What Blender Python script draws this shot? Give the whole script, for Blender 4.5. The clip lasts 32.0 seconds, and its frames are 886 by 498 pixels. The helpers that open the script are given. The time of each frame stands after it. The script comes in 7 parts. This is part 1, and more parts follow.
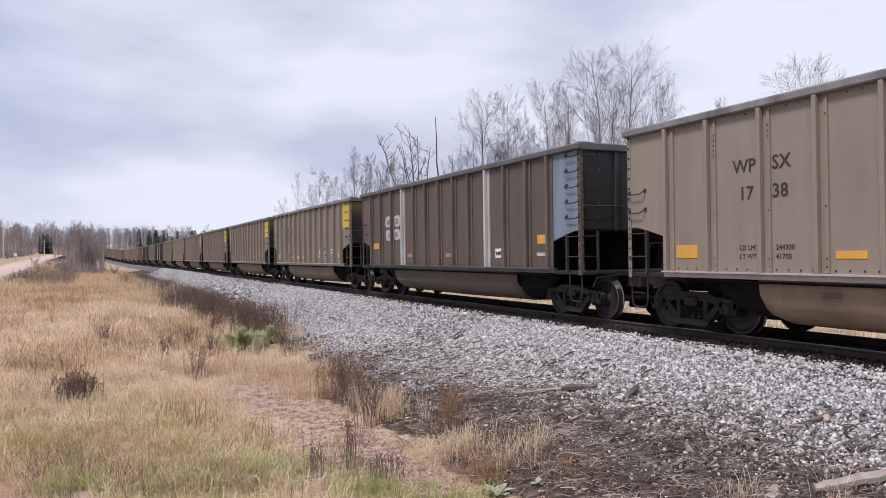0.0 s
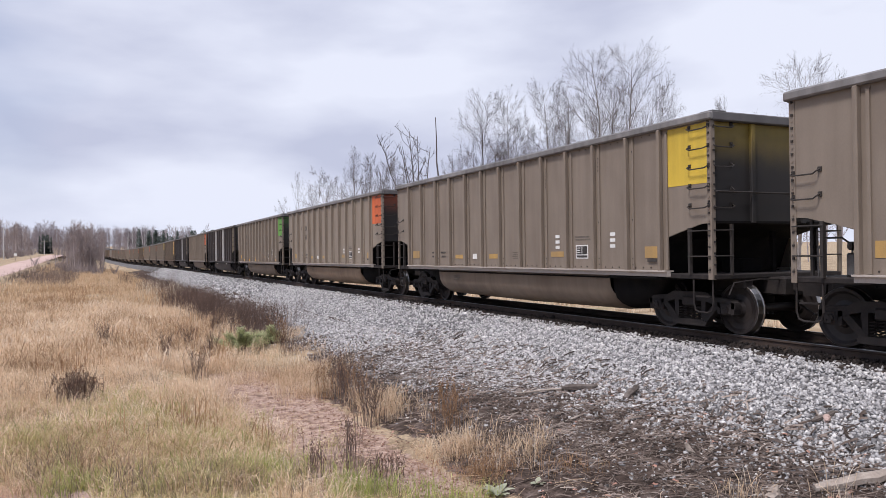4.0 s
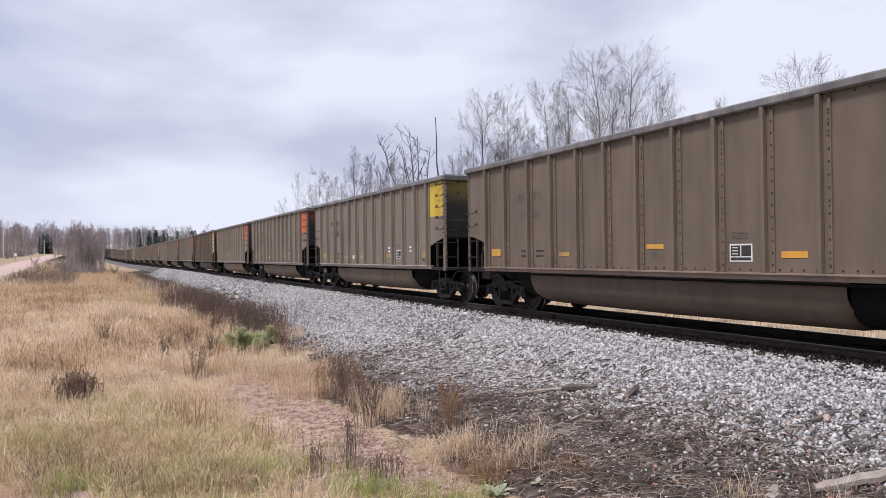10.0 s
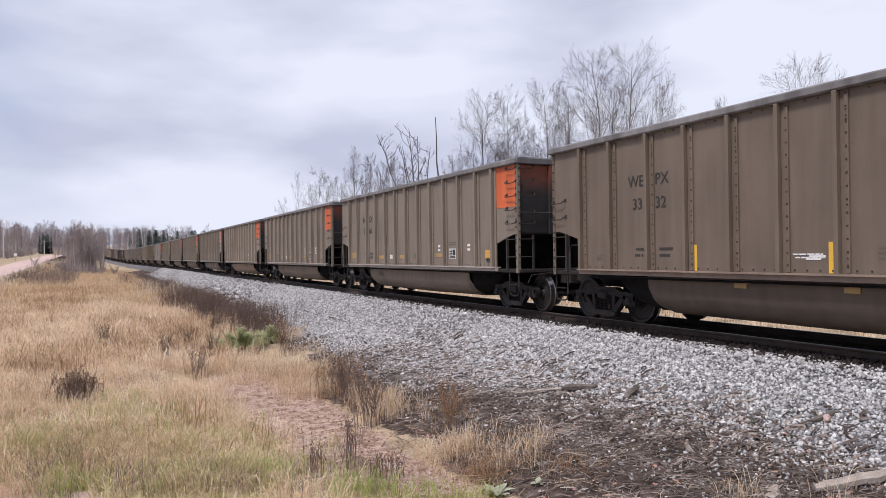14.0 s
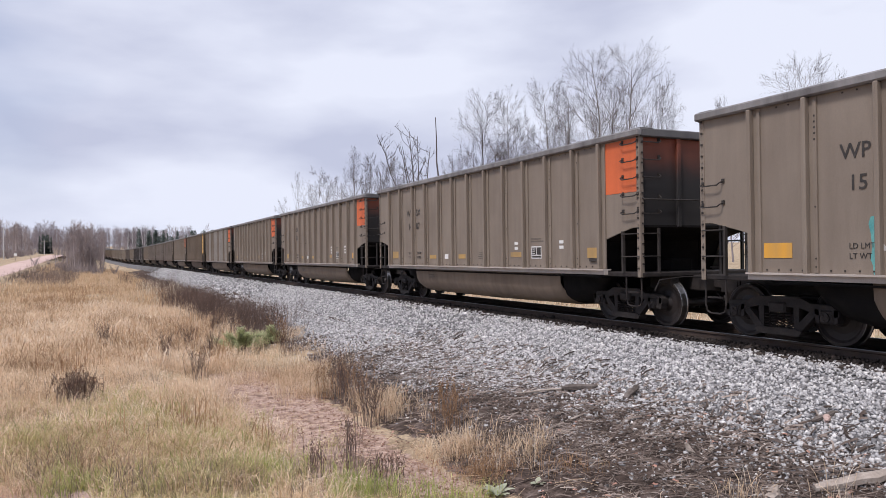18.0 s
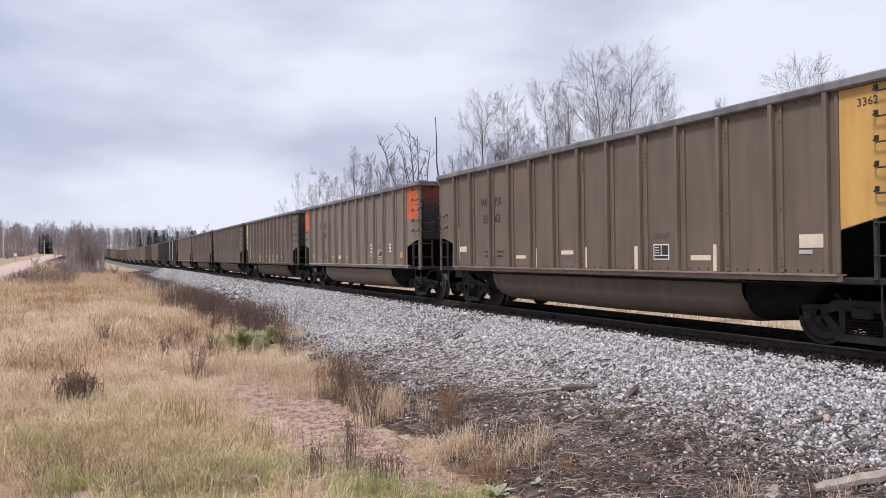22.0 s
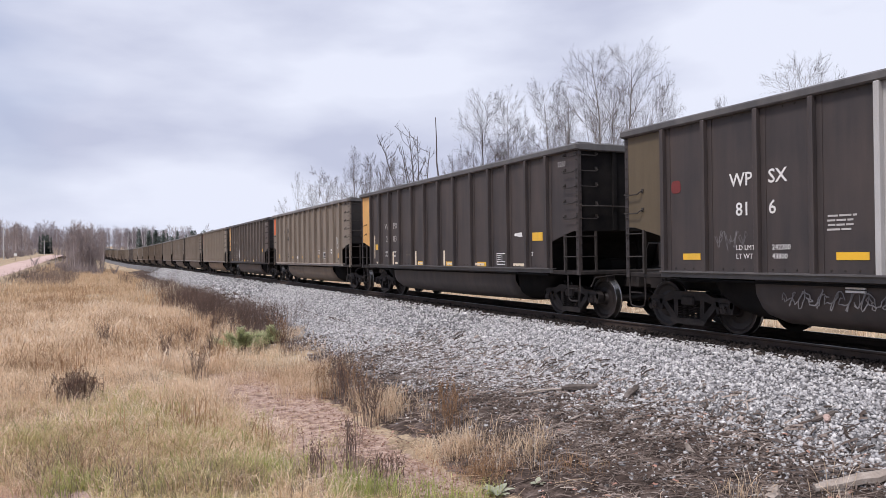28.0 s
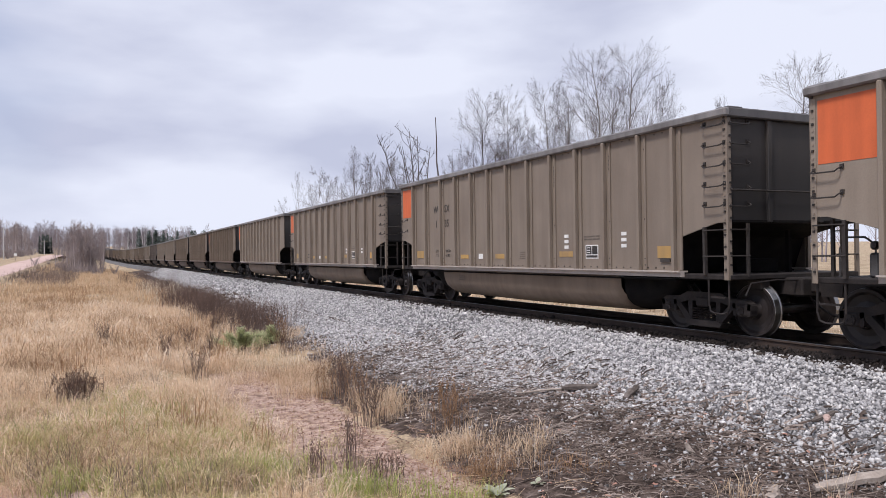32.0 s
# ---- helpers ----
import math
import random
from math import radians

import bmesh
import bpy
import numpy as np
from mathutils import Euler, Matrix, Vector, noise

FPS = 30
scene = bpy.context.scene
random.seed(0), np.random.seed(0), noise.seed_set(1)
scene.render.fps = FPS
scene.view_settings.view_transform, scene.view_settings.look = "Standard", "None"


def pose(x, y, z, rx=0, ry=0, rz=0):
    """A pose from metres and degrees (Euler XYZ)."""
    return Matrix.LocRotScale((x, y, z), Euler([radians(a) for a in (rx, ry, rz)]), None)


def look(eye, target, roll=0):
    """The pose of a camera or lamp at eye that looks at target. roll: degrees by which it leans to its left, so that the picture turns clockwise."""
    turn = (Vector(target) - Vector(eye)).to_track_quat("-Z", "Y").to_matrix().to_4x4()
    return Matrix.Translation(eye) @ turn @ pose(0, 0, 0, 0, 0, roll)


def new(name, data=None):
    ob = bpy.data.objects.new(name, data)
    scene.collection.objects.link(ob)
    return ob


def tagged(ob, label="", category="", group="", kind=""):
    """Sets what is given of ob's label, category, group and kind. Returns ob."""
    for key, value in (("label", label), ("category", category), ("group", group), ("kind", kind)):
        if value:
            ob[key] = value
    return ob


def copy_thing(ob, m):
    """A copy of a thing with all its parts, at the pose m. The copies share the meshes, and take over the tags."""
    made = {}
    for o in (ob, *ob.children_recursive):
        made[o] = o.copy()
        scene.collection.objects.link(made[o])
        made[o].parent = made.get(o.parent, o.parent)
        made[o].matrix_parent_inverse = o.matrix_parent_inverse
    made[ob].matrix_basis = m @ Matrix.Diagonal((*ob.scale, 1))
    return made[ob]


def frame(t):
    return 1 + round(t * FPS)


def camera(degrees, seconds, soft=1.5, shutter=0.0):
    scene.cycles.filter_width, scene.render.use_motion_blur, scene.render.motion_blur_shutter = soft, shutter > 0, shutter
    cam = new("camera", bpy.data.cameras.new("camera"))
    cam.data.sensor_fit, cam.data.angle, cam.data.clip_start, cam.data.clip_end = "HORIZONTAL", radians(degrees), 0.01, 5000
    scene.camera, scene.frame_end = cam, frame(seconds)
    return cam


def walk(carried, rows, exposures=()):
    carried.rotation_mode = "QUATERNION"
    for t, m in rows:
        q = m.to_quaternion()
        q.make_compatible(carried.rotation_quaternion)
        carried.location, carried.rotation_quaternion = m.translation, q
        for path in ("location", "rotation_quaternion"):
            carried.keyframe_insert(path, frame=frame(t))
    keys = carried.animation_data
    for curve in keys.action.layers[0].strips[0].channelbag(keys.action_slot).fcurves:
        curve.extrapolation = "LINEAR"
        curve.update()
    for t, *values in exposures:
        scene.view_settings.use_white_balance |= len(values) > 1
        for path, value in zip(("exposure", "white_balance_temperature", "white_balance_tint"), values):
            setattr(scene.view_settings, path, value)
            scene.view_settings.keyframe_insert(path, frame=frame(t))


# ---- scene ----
cam = camera(61.07, 32.0, soft=0.55, shutter=0.0)
YAW, PITCH, ROLL, EYE_Z = radians(24.775), radians(0.387), -0.714, 1.494
EYE = (0.0, 0.0, EYE_Z)
AIM = (math.sin(YAW) * math.cos(PITCH), math.cos(YAW) * math.cos(PITCH), EYE_Z + math.sin(PITCH))
walk(cam, [(0.0, look(EYE, AIM, ROLL)), (32.0, look(EYE, AIM, ROLL))], [(0.0, 0.35, 6420, 14.5), (32.0, 0.35, 6420, 14.5)])

# ---- light ----
SUN_UP, SUN_TURN = radians(57), radians(243)


def make_world():
    world = bpy.data.worlds.new("overcast_sky")
    scene.world = world
    world.use_nodes = True
    nt = world.node_tree
    nt.nodes.clear()
    N, L = nt.nodes.new, nt.links.new
    out, bg = N("ShaderNodeOutputWorld"), N("ShaderNodeBackground")
    sky = N("ShaderNodeTexSky")
    sky.sky_type, sky.sun_disc = "NISHITA", False
    sky.sun_elevation, sky.sun_rotation = SUN_UP, SUN_TURN
    sky.air_density, sky.dust_density = 1.0, 1.5
    dim = N("ShaderNodeMix")
    dim.data_type, dim.blend_type = "RGBA", "MULTIPLY"
    dim.inputs[0].default_value = 1.0
    dim.inputs[7].default_value = (0.072, 0.08, 0.096, 1)
    L(sky.outputs[0], dim.inputs[6])
    co = N("ShaderNodeTexCoord")
    mp = N("ShaderNodeMapping")
    mp.inputs["Scale"].default_value = (1.0, 1.0, 3.0)
    mp.inputs["Location"].default_value = (0.35, 0.1, 0.45)
    L(co.outputs["Generated"], mp.inputs[0])
    n1, n2 = N("ShaderNodeTexNoise"), N("ShaderNodeTexNoise")
    n1.inputs["Scale"].default_value, n1.inputs["Detail"].default_value = 3.0, 6
    n1.inputs["Roughness"].default_value = 0.46
    n2.inputs["Scale"].default_value, n2.inputs["Detail"].default_value = 1.3, 4
    L(mp.outputs[0], n1.inputs[0]), L(mp.outputs[0], n2.inputs[0])
    shade = N("ShaderNodeValToRGB")
    e = shade.color_ramp.elements
    e[0].position, e[0].color = 0.34, (0.43, 0.465, 0.575, 1)
    e[1].position, e[1].color = 0.60, (0.63, 0.67, 0.755, 1)
    L(n1.outputs[0], shade.inputs[0])
    hole = N("ShaderNodeValToRGB")
    e = hole.color_ramp.elements
    e[0].position, e[0].color = 0.38, (0.55, 0.55, 0.55, 1)
    e[1].position, e[1].color = 0.58, (1, 1, 1, 1)
    way, lift = N("ShaderNodeSeparateXYZ"), N("ShaderNodeMath")
    lift.operation = "MULTIPLY_ADD"
    L(co.outputs["Generated"], way.inputs[0])
    L(way.outputs[0], lift.inputs[0])
    lift.inputs[1].default_value = 0.32
    L(n2.outputs[0], lift.inputs[2])
    L(lift.outputs[0], hole.inputs[0])
    mix = N("ShaderNodeMix")
    mix.data_type = "RGBA"
    L(hole.outputs[0], mix.inputs[0])
    L(dim.outputs[2], mix.inputs[6]), L(shade.outputs[0], mix.inputs[7])
    L(mix.outputs[2], bg.inputs[0])
    bg.inputs[1].default_value = 1.0
    L(bg.outputs[0], out.inputs[0])


make_world()
sun = new("sun", bpy.data.lights.new("sun", "SUN"))
sun.data.energy, sun.data.angle, sun.data.color = 2.75, radians(12), (1.0, 0.96, 0.92)
SUN_DIR = Vector((math.cos(SUN_UP) * math.sin(SUN_TURN), math.cos(SUN_UP) * math.cos(SUN_TURN), math.sin(SUN_UP)))
sun.matrix_world = look(SUN_DIR * 50, (0, 0, 0))


# ---- materials ----
def surface(name, cols, scale=4.0, fine=60.0, rough=0.8, bump=0.3, metal=0.0, stretch=(1, 1, 1), contrast=0.5, depth=0.01, mode="noise", spec=0.3, thin=0.0):
    """A rough surface with variation at two scales; cols: two to four colours. mode: noise, island or random picks what chooses the colour."""
    m = bpy.data.materials.new(name)
    m.use_nodes = True
    nt = m.node_tree
    N, L = nt.nodes.new, nt.links.new
    bsdf = nt.nodes["Principled BSDF"]
    co, mp = N("ShaderNodeTexCoord"), N("ShaderNodeMapping")
    mp.inputs["Scale"].default_value = stretch
    L(co.outputs["Object"], mp.inputs[0])
    n1, n2 = N("ShaderNodeTexNoise"), N("ShaderNodeTexNoise")
    n1.inputs["Scale"].default_value, n1.inputs["Detail"].default_value = scale, 5
    n2.inputs["Scale"].default_value, n2.inputs["Detail"].default_value = fine, 3
    L(mp.outputs[0], n1.inputs[0]), L(co.outputs["Object"], n2.inputs[0])
    if mode == "noise":
        pick = n1.outputs[0]
    else:
        g = N("ShaderNodeNewGeometry") if mode == "island" else N("ShaderNodeObjectInfo")
        r = g.outputs["Random Per Island"] if mode == "island" else g.outputs["Random"]
        a = N("ShaderNodeMath")
        a.operation = "MULTIPLY_ADD"
        L(r, a.inputs[0])
        a.inputs[1].default_value = 0.55
        s = N("ShaderNodeMath")
        s.operation = "MULTIPLY_ADD"
        L(n1.outputs[0], s.inputs[0])
        s.inputs[1].default_value = 1.1
        s.inputs[2].default_value = -0.33
        L(s.outputs[0], a.inputs[2])
        pick = a.outputs[0]
    ramp = N("ShaderNodeValToRGB")
    els = ramp.color_ramp.elements
    lo, hi = 0.5 - contrast / 2, 0.5 + contrast / 2
    k = len(cols)
    els[0].position, els[0].color = lo, (*cols[0], 1)
    els[1].position, els[1].color = hi, (*cols[-1], 1)
    for i in range(1, k - 1):
        els.new(lo + (hi - lo) * i / (k - 1)).color = (*cols[i], 1)
    L(pick, ramp.inputs[0])
    mul = N("ShaderNodeMix")
    mul.data_type, mul.blend_type = "RGBA", "OVERLAY"
    mul.inputs[0].default_value = 0.35
    L(ramp.outputs[0], mul.inputs[6]), L(n2.outputs[0], mul.inputs[7])
    L(mul.outputs[2], bsdf.inputs["Base Color"])
    bsdf.inputs["Roughness"].default_value = rough
    bsdf.inputs["Specular IOR Level"].default_value = spec
    bsdf.inputs["Metallic"].default_value = metal
    if bump:
        b = N("ShaderNodeBump")
        b.inputs["Strength"].default_value, b.inputs["Distance"].default_value = bump, depth
        L(n2.outputs[0], b.inputs["Height"])
        L(b.outputs[0], bsdf.inputs["Normal"])
    if thin:
        leaf, both = N("ShaderNodeBsdfTranslucent"), N("ShaderNodeMixShader")
        both.inputs[0].default_value = thin
        L(mul.outputs[2], leaf.inputs[0])
        L(bsdf.outputs[0], both.inputs[1]), L(leaf.outputs[0], both.inputs[2])
        L(both.outputs[0], nt.nodes["Material Output"].inputs[0])
    return m


def paint(name, base, dirt, rough=0.62, amount=0.5, soot=None):
    """Weathered car paint: vertical grime streaks, dust towards the sill and fine grain. soot=(z0, z1): coal dust that covers the panel from z0 up to z1."""
    m = bpy.data.materials.new(name)
    m.use_nodes = True
    nt = m.node_tree
    N, L = nt.nodes.new, nt.links.new
    bsdf = nt.nodes["Principled BSDF"]
    co = N("ShaderNodeTexCoord")
    info = N("ShaderNodeObjectInfo")
    mp = N("ShaderNodeMapping")
    mp.inputs["Scale"].default_value = (3, 3, 0.3)
    L(co.outputs["Object"], mp.inputs[0])
    seed = N("ShaderNodeVectorMath")
    seed.operation = "MULTIPLY_ADD"
    seed.inputs[1].default_value = (1, 1, 1)
    comb = N("ShaderNodeCombineXYZ")
    far = N("ShaderNodeMath")
    far.operation = "MULTIPLY"
    far.inputs[1].default_value = 37.0
    L(info.outputs["Random"], far.inputs[0])
    L(far.outputs[0], comb.inputs[0]), L(far.outputs[0], comb.inputs[1])
    L(mp.outputs[0], seed.inputs[0]), L(comb.outputs[0], seed.inputs[2])
    streak, cloud, grain = N("ShaderNodeTexNoise"), N("ShaderNodeTexNoise"), N("ShaderNodeTexNoise")
    streak.inputs["Scale"].default_value, streak.inputs["Detail"].default_value = 1.6, 6
    cloud.inputs["Scale"].default_value, cloud.inputs["Detail"].default_value = 0.9, 4
    grain.inputs["Scale"].default_value, grain.inputs["Detail"].default_value = 70, 3
    L(seed.outputs[0], streak.inputs[0]), L(co.outputs["Object"], cloud.inputs[0]), L(co.outputs["Object"], grain.inputs[0])
    add = N("ShaderNodeMath")
    add.operation = "ADD"
    L(streak.outputs[0], add.inputs[0]), L(cloud.outputs[0], add.inputs[1])
    rng = N("ShaderNodeMapRange")
    rng.inputs[1].default_value, rng.inputs[2].default_value = 0.78, 1.28
    rng.inputs[4].default_value = amount
    L(add.outputs[0], rng.inputs[0])
    mix = N("ShaderNodeMix")
    mix.data_type = "RGBA"
    mix.inputs[6].default_value, mix.inputs[7].default_value = (*base, 1), (*dirt, 1)
    L(rng.outputs[0], mix.inputs[0])
    col = mix.outputs[2]
    sep = N("ShaderNodeSeparateXYZ")
    L(co.outputs["Object"], sep.inputs[0])
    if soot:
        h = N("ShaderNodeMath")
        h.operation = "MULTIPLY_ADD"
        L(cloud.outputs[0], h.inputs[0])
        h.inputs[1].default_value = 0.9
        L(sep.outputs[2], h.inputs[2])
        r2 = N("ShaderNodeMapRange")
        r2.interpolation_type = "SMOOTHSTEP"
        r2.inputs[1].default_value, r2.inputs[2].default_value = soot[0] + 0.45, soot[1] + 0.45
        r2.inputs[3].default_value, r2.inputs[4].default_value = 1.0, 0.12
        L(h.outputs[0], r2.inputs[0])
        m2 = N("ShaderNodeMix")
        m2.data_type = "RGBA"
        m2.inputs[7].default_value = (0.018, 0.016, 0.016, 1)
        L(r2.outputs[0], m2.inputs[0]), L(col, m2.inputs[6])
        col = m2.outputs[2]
    ov = N("ShaderNodeMix")
    ov.data_type, ov.blend_type = "RGBA", "OVERLAY"
    ov.inputs[0].default_value = 0.22
    L(col, ov.inputs[6]), L(grain.outputs[0], ov.inputs[7])
    L(ov.outputs[2], bsdf.inputs["Base Color"])
    bsdf.inputs["Roughness"].default_value = rough
    b = N("ShaderNodeBump")
    b.inputs["Strength"].default_value, b.inputs["Distance"].default_value = 0.12, 0.01
    L(cloud.outputs[0], b.inputs["Height"])
    L(b.outputs[0], bsdf.inputs["Normal"])
    return m


M = {}
M["greige"] = paint("greige_paint", (0.215, 0.175, 0.138), (0.138, 0.106, 0.081), amount=0.6)
M["light"] = paint("pale_greige_paint", (0.25, 0.206, 0.163), (0.17, 0.133, 0.101), amount=0.5)
M["warm"] = paint("warm_brown_paint", (0.162, 0.123, 0.091), (0.098, 0.072, 0.052), amount=0.7)
M["brown"] = paint("dark_brown_paint", (0.078, 0.059, 0.051), (0.112, 0.083, 0.067), amount=0.6)
M["black"] = paint("black_paint", (0.036, 0.030, 0.030), (0.078, 0.058, 0.050), amount=0.65)
M["rust"] = paint("rusty_brown_paint", (0.105, 0.076, 0.061), (0.074, 0.053, 0.043), amount=0.6)
M["worn_rib"] = paint("worn_rib_paint", (0.19, 0.158, 0.135), (0.10, 0.077, 0.06), amount=0.8)
M["worn_dark_rib"] = paint("worn_dark_rib_paint", (0.12, 0.097, 0.083), (0.062, 0.047, 0.039), amount=0.8)
M["dusty_silver"] = paint("dusty_silver_rib", (0.33, 0.305, 0.28), (0.24, 0.21, 0.185), amount=0.6)
M["olive"] = paint("olive_dust_paint", (0.16, 0.14, 0.075), (0.08, 0.065, 0.04), amount=0.6)
M["silver"] = paint("bare_aluminium", (0.46, 0.45, 0.44), (0.22, 0.20, 0.18), rough=0.45, amount=0.5)
M["chord"] = paint("weathered_top_chord", (0.215, 0.205, 0.20), (0.085, 0.077, 0.075), amount=0.85)
M["ledge"] = paint("dusty_sill_ledge", (0.42, 0.37, 0.33), (0.28, 0.235, 0.20), amount=0.6)
M["rust_ledge"] = paint("rust_dusted_sill_ledge", (0.27, 0.20, 0.155), (0.15, 0.105, 0.08), amount=0.7)
M["dark_chord"] = paint("dark_top_chord", (0.07, 0.066, 0.066), (0.14, 0.13, 0.125), amount=0.6)
M["tub_greige"] = paint("brown_dusted_tub", (0.205, 0.155, 0.113), (0.125, 0.087, 0.060), amount=0.75)
M["tub_light"] = paint("tan_dusted_tub", (0.30, 0.208, 0.137), (0.18, 0.115, 0.071), amount=0.75)
M["tub_warm"] = paint("dark_dusted_tub", (0.118, 0.085, 0.062), (0.068, 0.048, 0.035), amount=0.75)
M["tub_brown"], M["tub_rust"], M["tub_black"] = M["brown"], M["rust"], M["black"]
ENDS = {"orange": (0.62, 0.13, 0.04), "yellow": (0.62, 0.43, 0.05), "gold": (0.62, 0.36, 0.10), "green": (0.125, 0.34, 0.055),
        "blue": (0.17, 0.225, 0.28), "tan": (0.66, 0.36, 0.11), "olive": (0.105, 0.078, 0.045)}
for key, c in ENDS.items():
    M["patch_" + key] = paint(key + "_patch_paint", c, tuple(v * 0.5 for v in c), amount=0.6)
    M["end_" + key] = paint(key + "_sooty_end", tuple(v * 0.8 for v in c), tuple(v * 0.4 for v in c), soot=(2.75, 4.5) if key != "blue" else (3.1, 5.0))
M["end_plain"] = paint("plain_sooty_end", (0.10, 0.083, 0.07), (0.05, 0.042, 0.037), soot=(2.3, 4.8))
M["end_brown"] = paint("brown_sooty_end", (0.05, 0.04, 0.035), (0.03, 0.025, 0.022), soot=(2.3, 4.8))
# soot, taken to near black: shade of recesses and underside is in the colour
M["soot"] = surface("soot_and_shade", [(0.007, 0.007, 0.008), (0.018, 0.016, 0.015)], scale=3, rough=0.9, spec=0.08)
M["iron"] = surface("grimy_cast_iron", [(0.014, 0.012, 0.012), (0.038, 0.031, 0.028)], scale=5, fine=40, rough=0.7, bump=0.3, spec=0.25)
M["wheel"] = surface("brown_wheel_plate", [(0.015, 0.012, 0.012), (0.034, 0.027, 0.025)], scale=4, fine=50, rough=0.5, bump=0.15)
M["tread"] = surface("polished_wheel_rim", [(0.20, 0.19, 0.185), (0.34, 0.33, 0.32)], scale=6, rough=0.3, metal=1.0, bump=0.05)
M["pipe"] = surface("worn_grey_pipe", [(0.05, 0.047, 0.046), (0.16, 0.155, 0.155)], scale=5, rough=0.35, metal=0.5, bump=0.1)
M["bar"] = surface("dark_steel_bar", [(0.025, 0.022, 0.02), (0.05, 0.042, 0.038)], scale=8, rough=0.6, bump=0.1)
M["rail"] = surface("rusty_rail", [(0.035, 0.026, 0.022), (0.075, 0.05, 0.038)], scale=3, rough=0.75)
M["railtop"] = surface("worn_rail_head", [(0.13, 0.125, 0.12), (0.26, 0.25, 0.24)], scale=3, rough=0.38, metal=1.0, bump=0.05)
M["tie"] = surface("creosoted_tie", [(0.025, 0.020, 0.017), (0.07, 0.052, 0.042)], scale=3, fine=25, stretch=(0.5, 6, 6), rough=0.9, bump=0.5)
M["sticker"] = paint("amber_reflector", (0.7, 0.34, 0.035), (0.42, 0.25, 0.085), rough=0.55, amount=0.8)
M["dim_sticker"] = paint("dusty_amber_reflector", (0.46, 0.28, 0.085), (0.24, 0.165, 0.09), rough=0.55, amount=0.8)
M["faded_orange"] = paint("faded_orange_reflector", (0.42, 0.2, 0.085), (0.22, 0.13, 0.08), rough=0.55, amount=0.8)
M["bright"] = paint("bright_yellow_reflector", (0.8, 0.46, 0.03), (0.55, 0.33, 0.07), rough=0.55, amount=0.8)
M["white"] = surface("white_stencil", [(0.62, 0.61, 0.58), (0.78, 0.77, 0.75)], scale=6, rough=0.6, bump=0.05)
M["dull_white"] = surface("dull_white_stencil", [(0.36, 0.34, 0.32), (0.5, 0.48, 0.46)], scale=6, rough=0.6, bump=0.05)
M["cream"] = surface("cream_reflector", [(0.62, 0.52, 0.38), (0.74, 0.64, 0.50)], scale=5, rough=0.5, bump=0.05)
M["ink"] = surface("black_lettering", [(0.03, 0.028, 0.027), (0.06, 0.052, 0.047)], scale=7, rough=0.6, bump=0.05)
M["faint"] = surface("faded_lettering", [(0.10, 0.085, 0.072), (0.14, 0.12, 0.10)], scale=7, rough=0.6, bump=0.05)
M["teal"] = surface("teal_spray", [(0.06, 0.25, 0.25), (0.15, 0.38, 0.36)], scale=4, rough=0.6, bump=0)
M["dusty_pink"] = surface("dusty_pink_spray", [(0.28, 0.14, 0.15), (0.40, 0.22, 0.22)], scale=4, rough=0.6, bump=0)
M["red"] = surface("faded_red_spray", [(0.13, 0.028, 0.028), (0.20, 0.045, 0.042)], scale=6, rough=0.6, bump=0)
M["faint_red"] = surface("faint_red_spray", [(0.05, 0.031, 0.031), (0.10, 0.036, 0.036)], scale=6, rough=0.6, bump=0)
M["tag"] = surface("dim_grey_spray", [(0.10, 0.095, 0.095), (0.21, 0.20, 0.20)], scale=5, rough=0.6, bump=0)
M["grey"] = surface("grey_overpaint", [(0.36, 0.35, 0.34), (0.50, 0.48, 0.47)], scale=4, rough=0.6, bump=0)



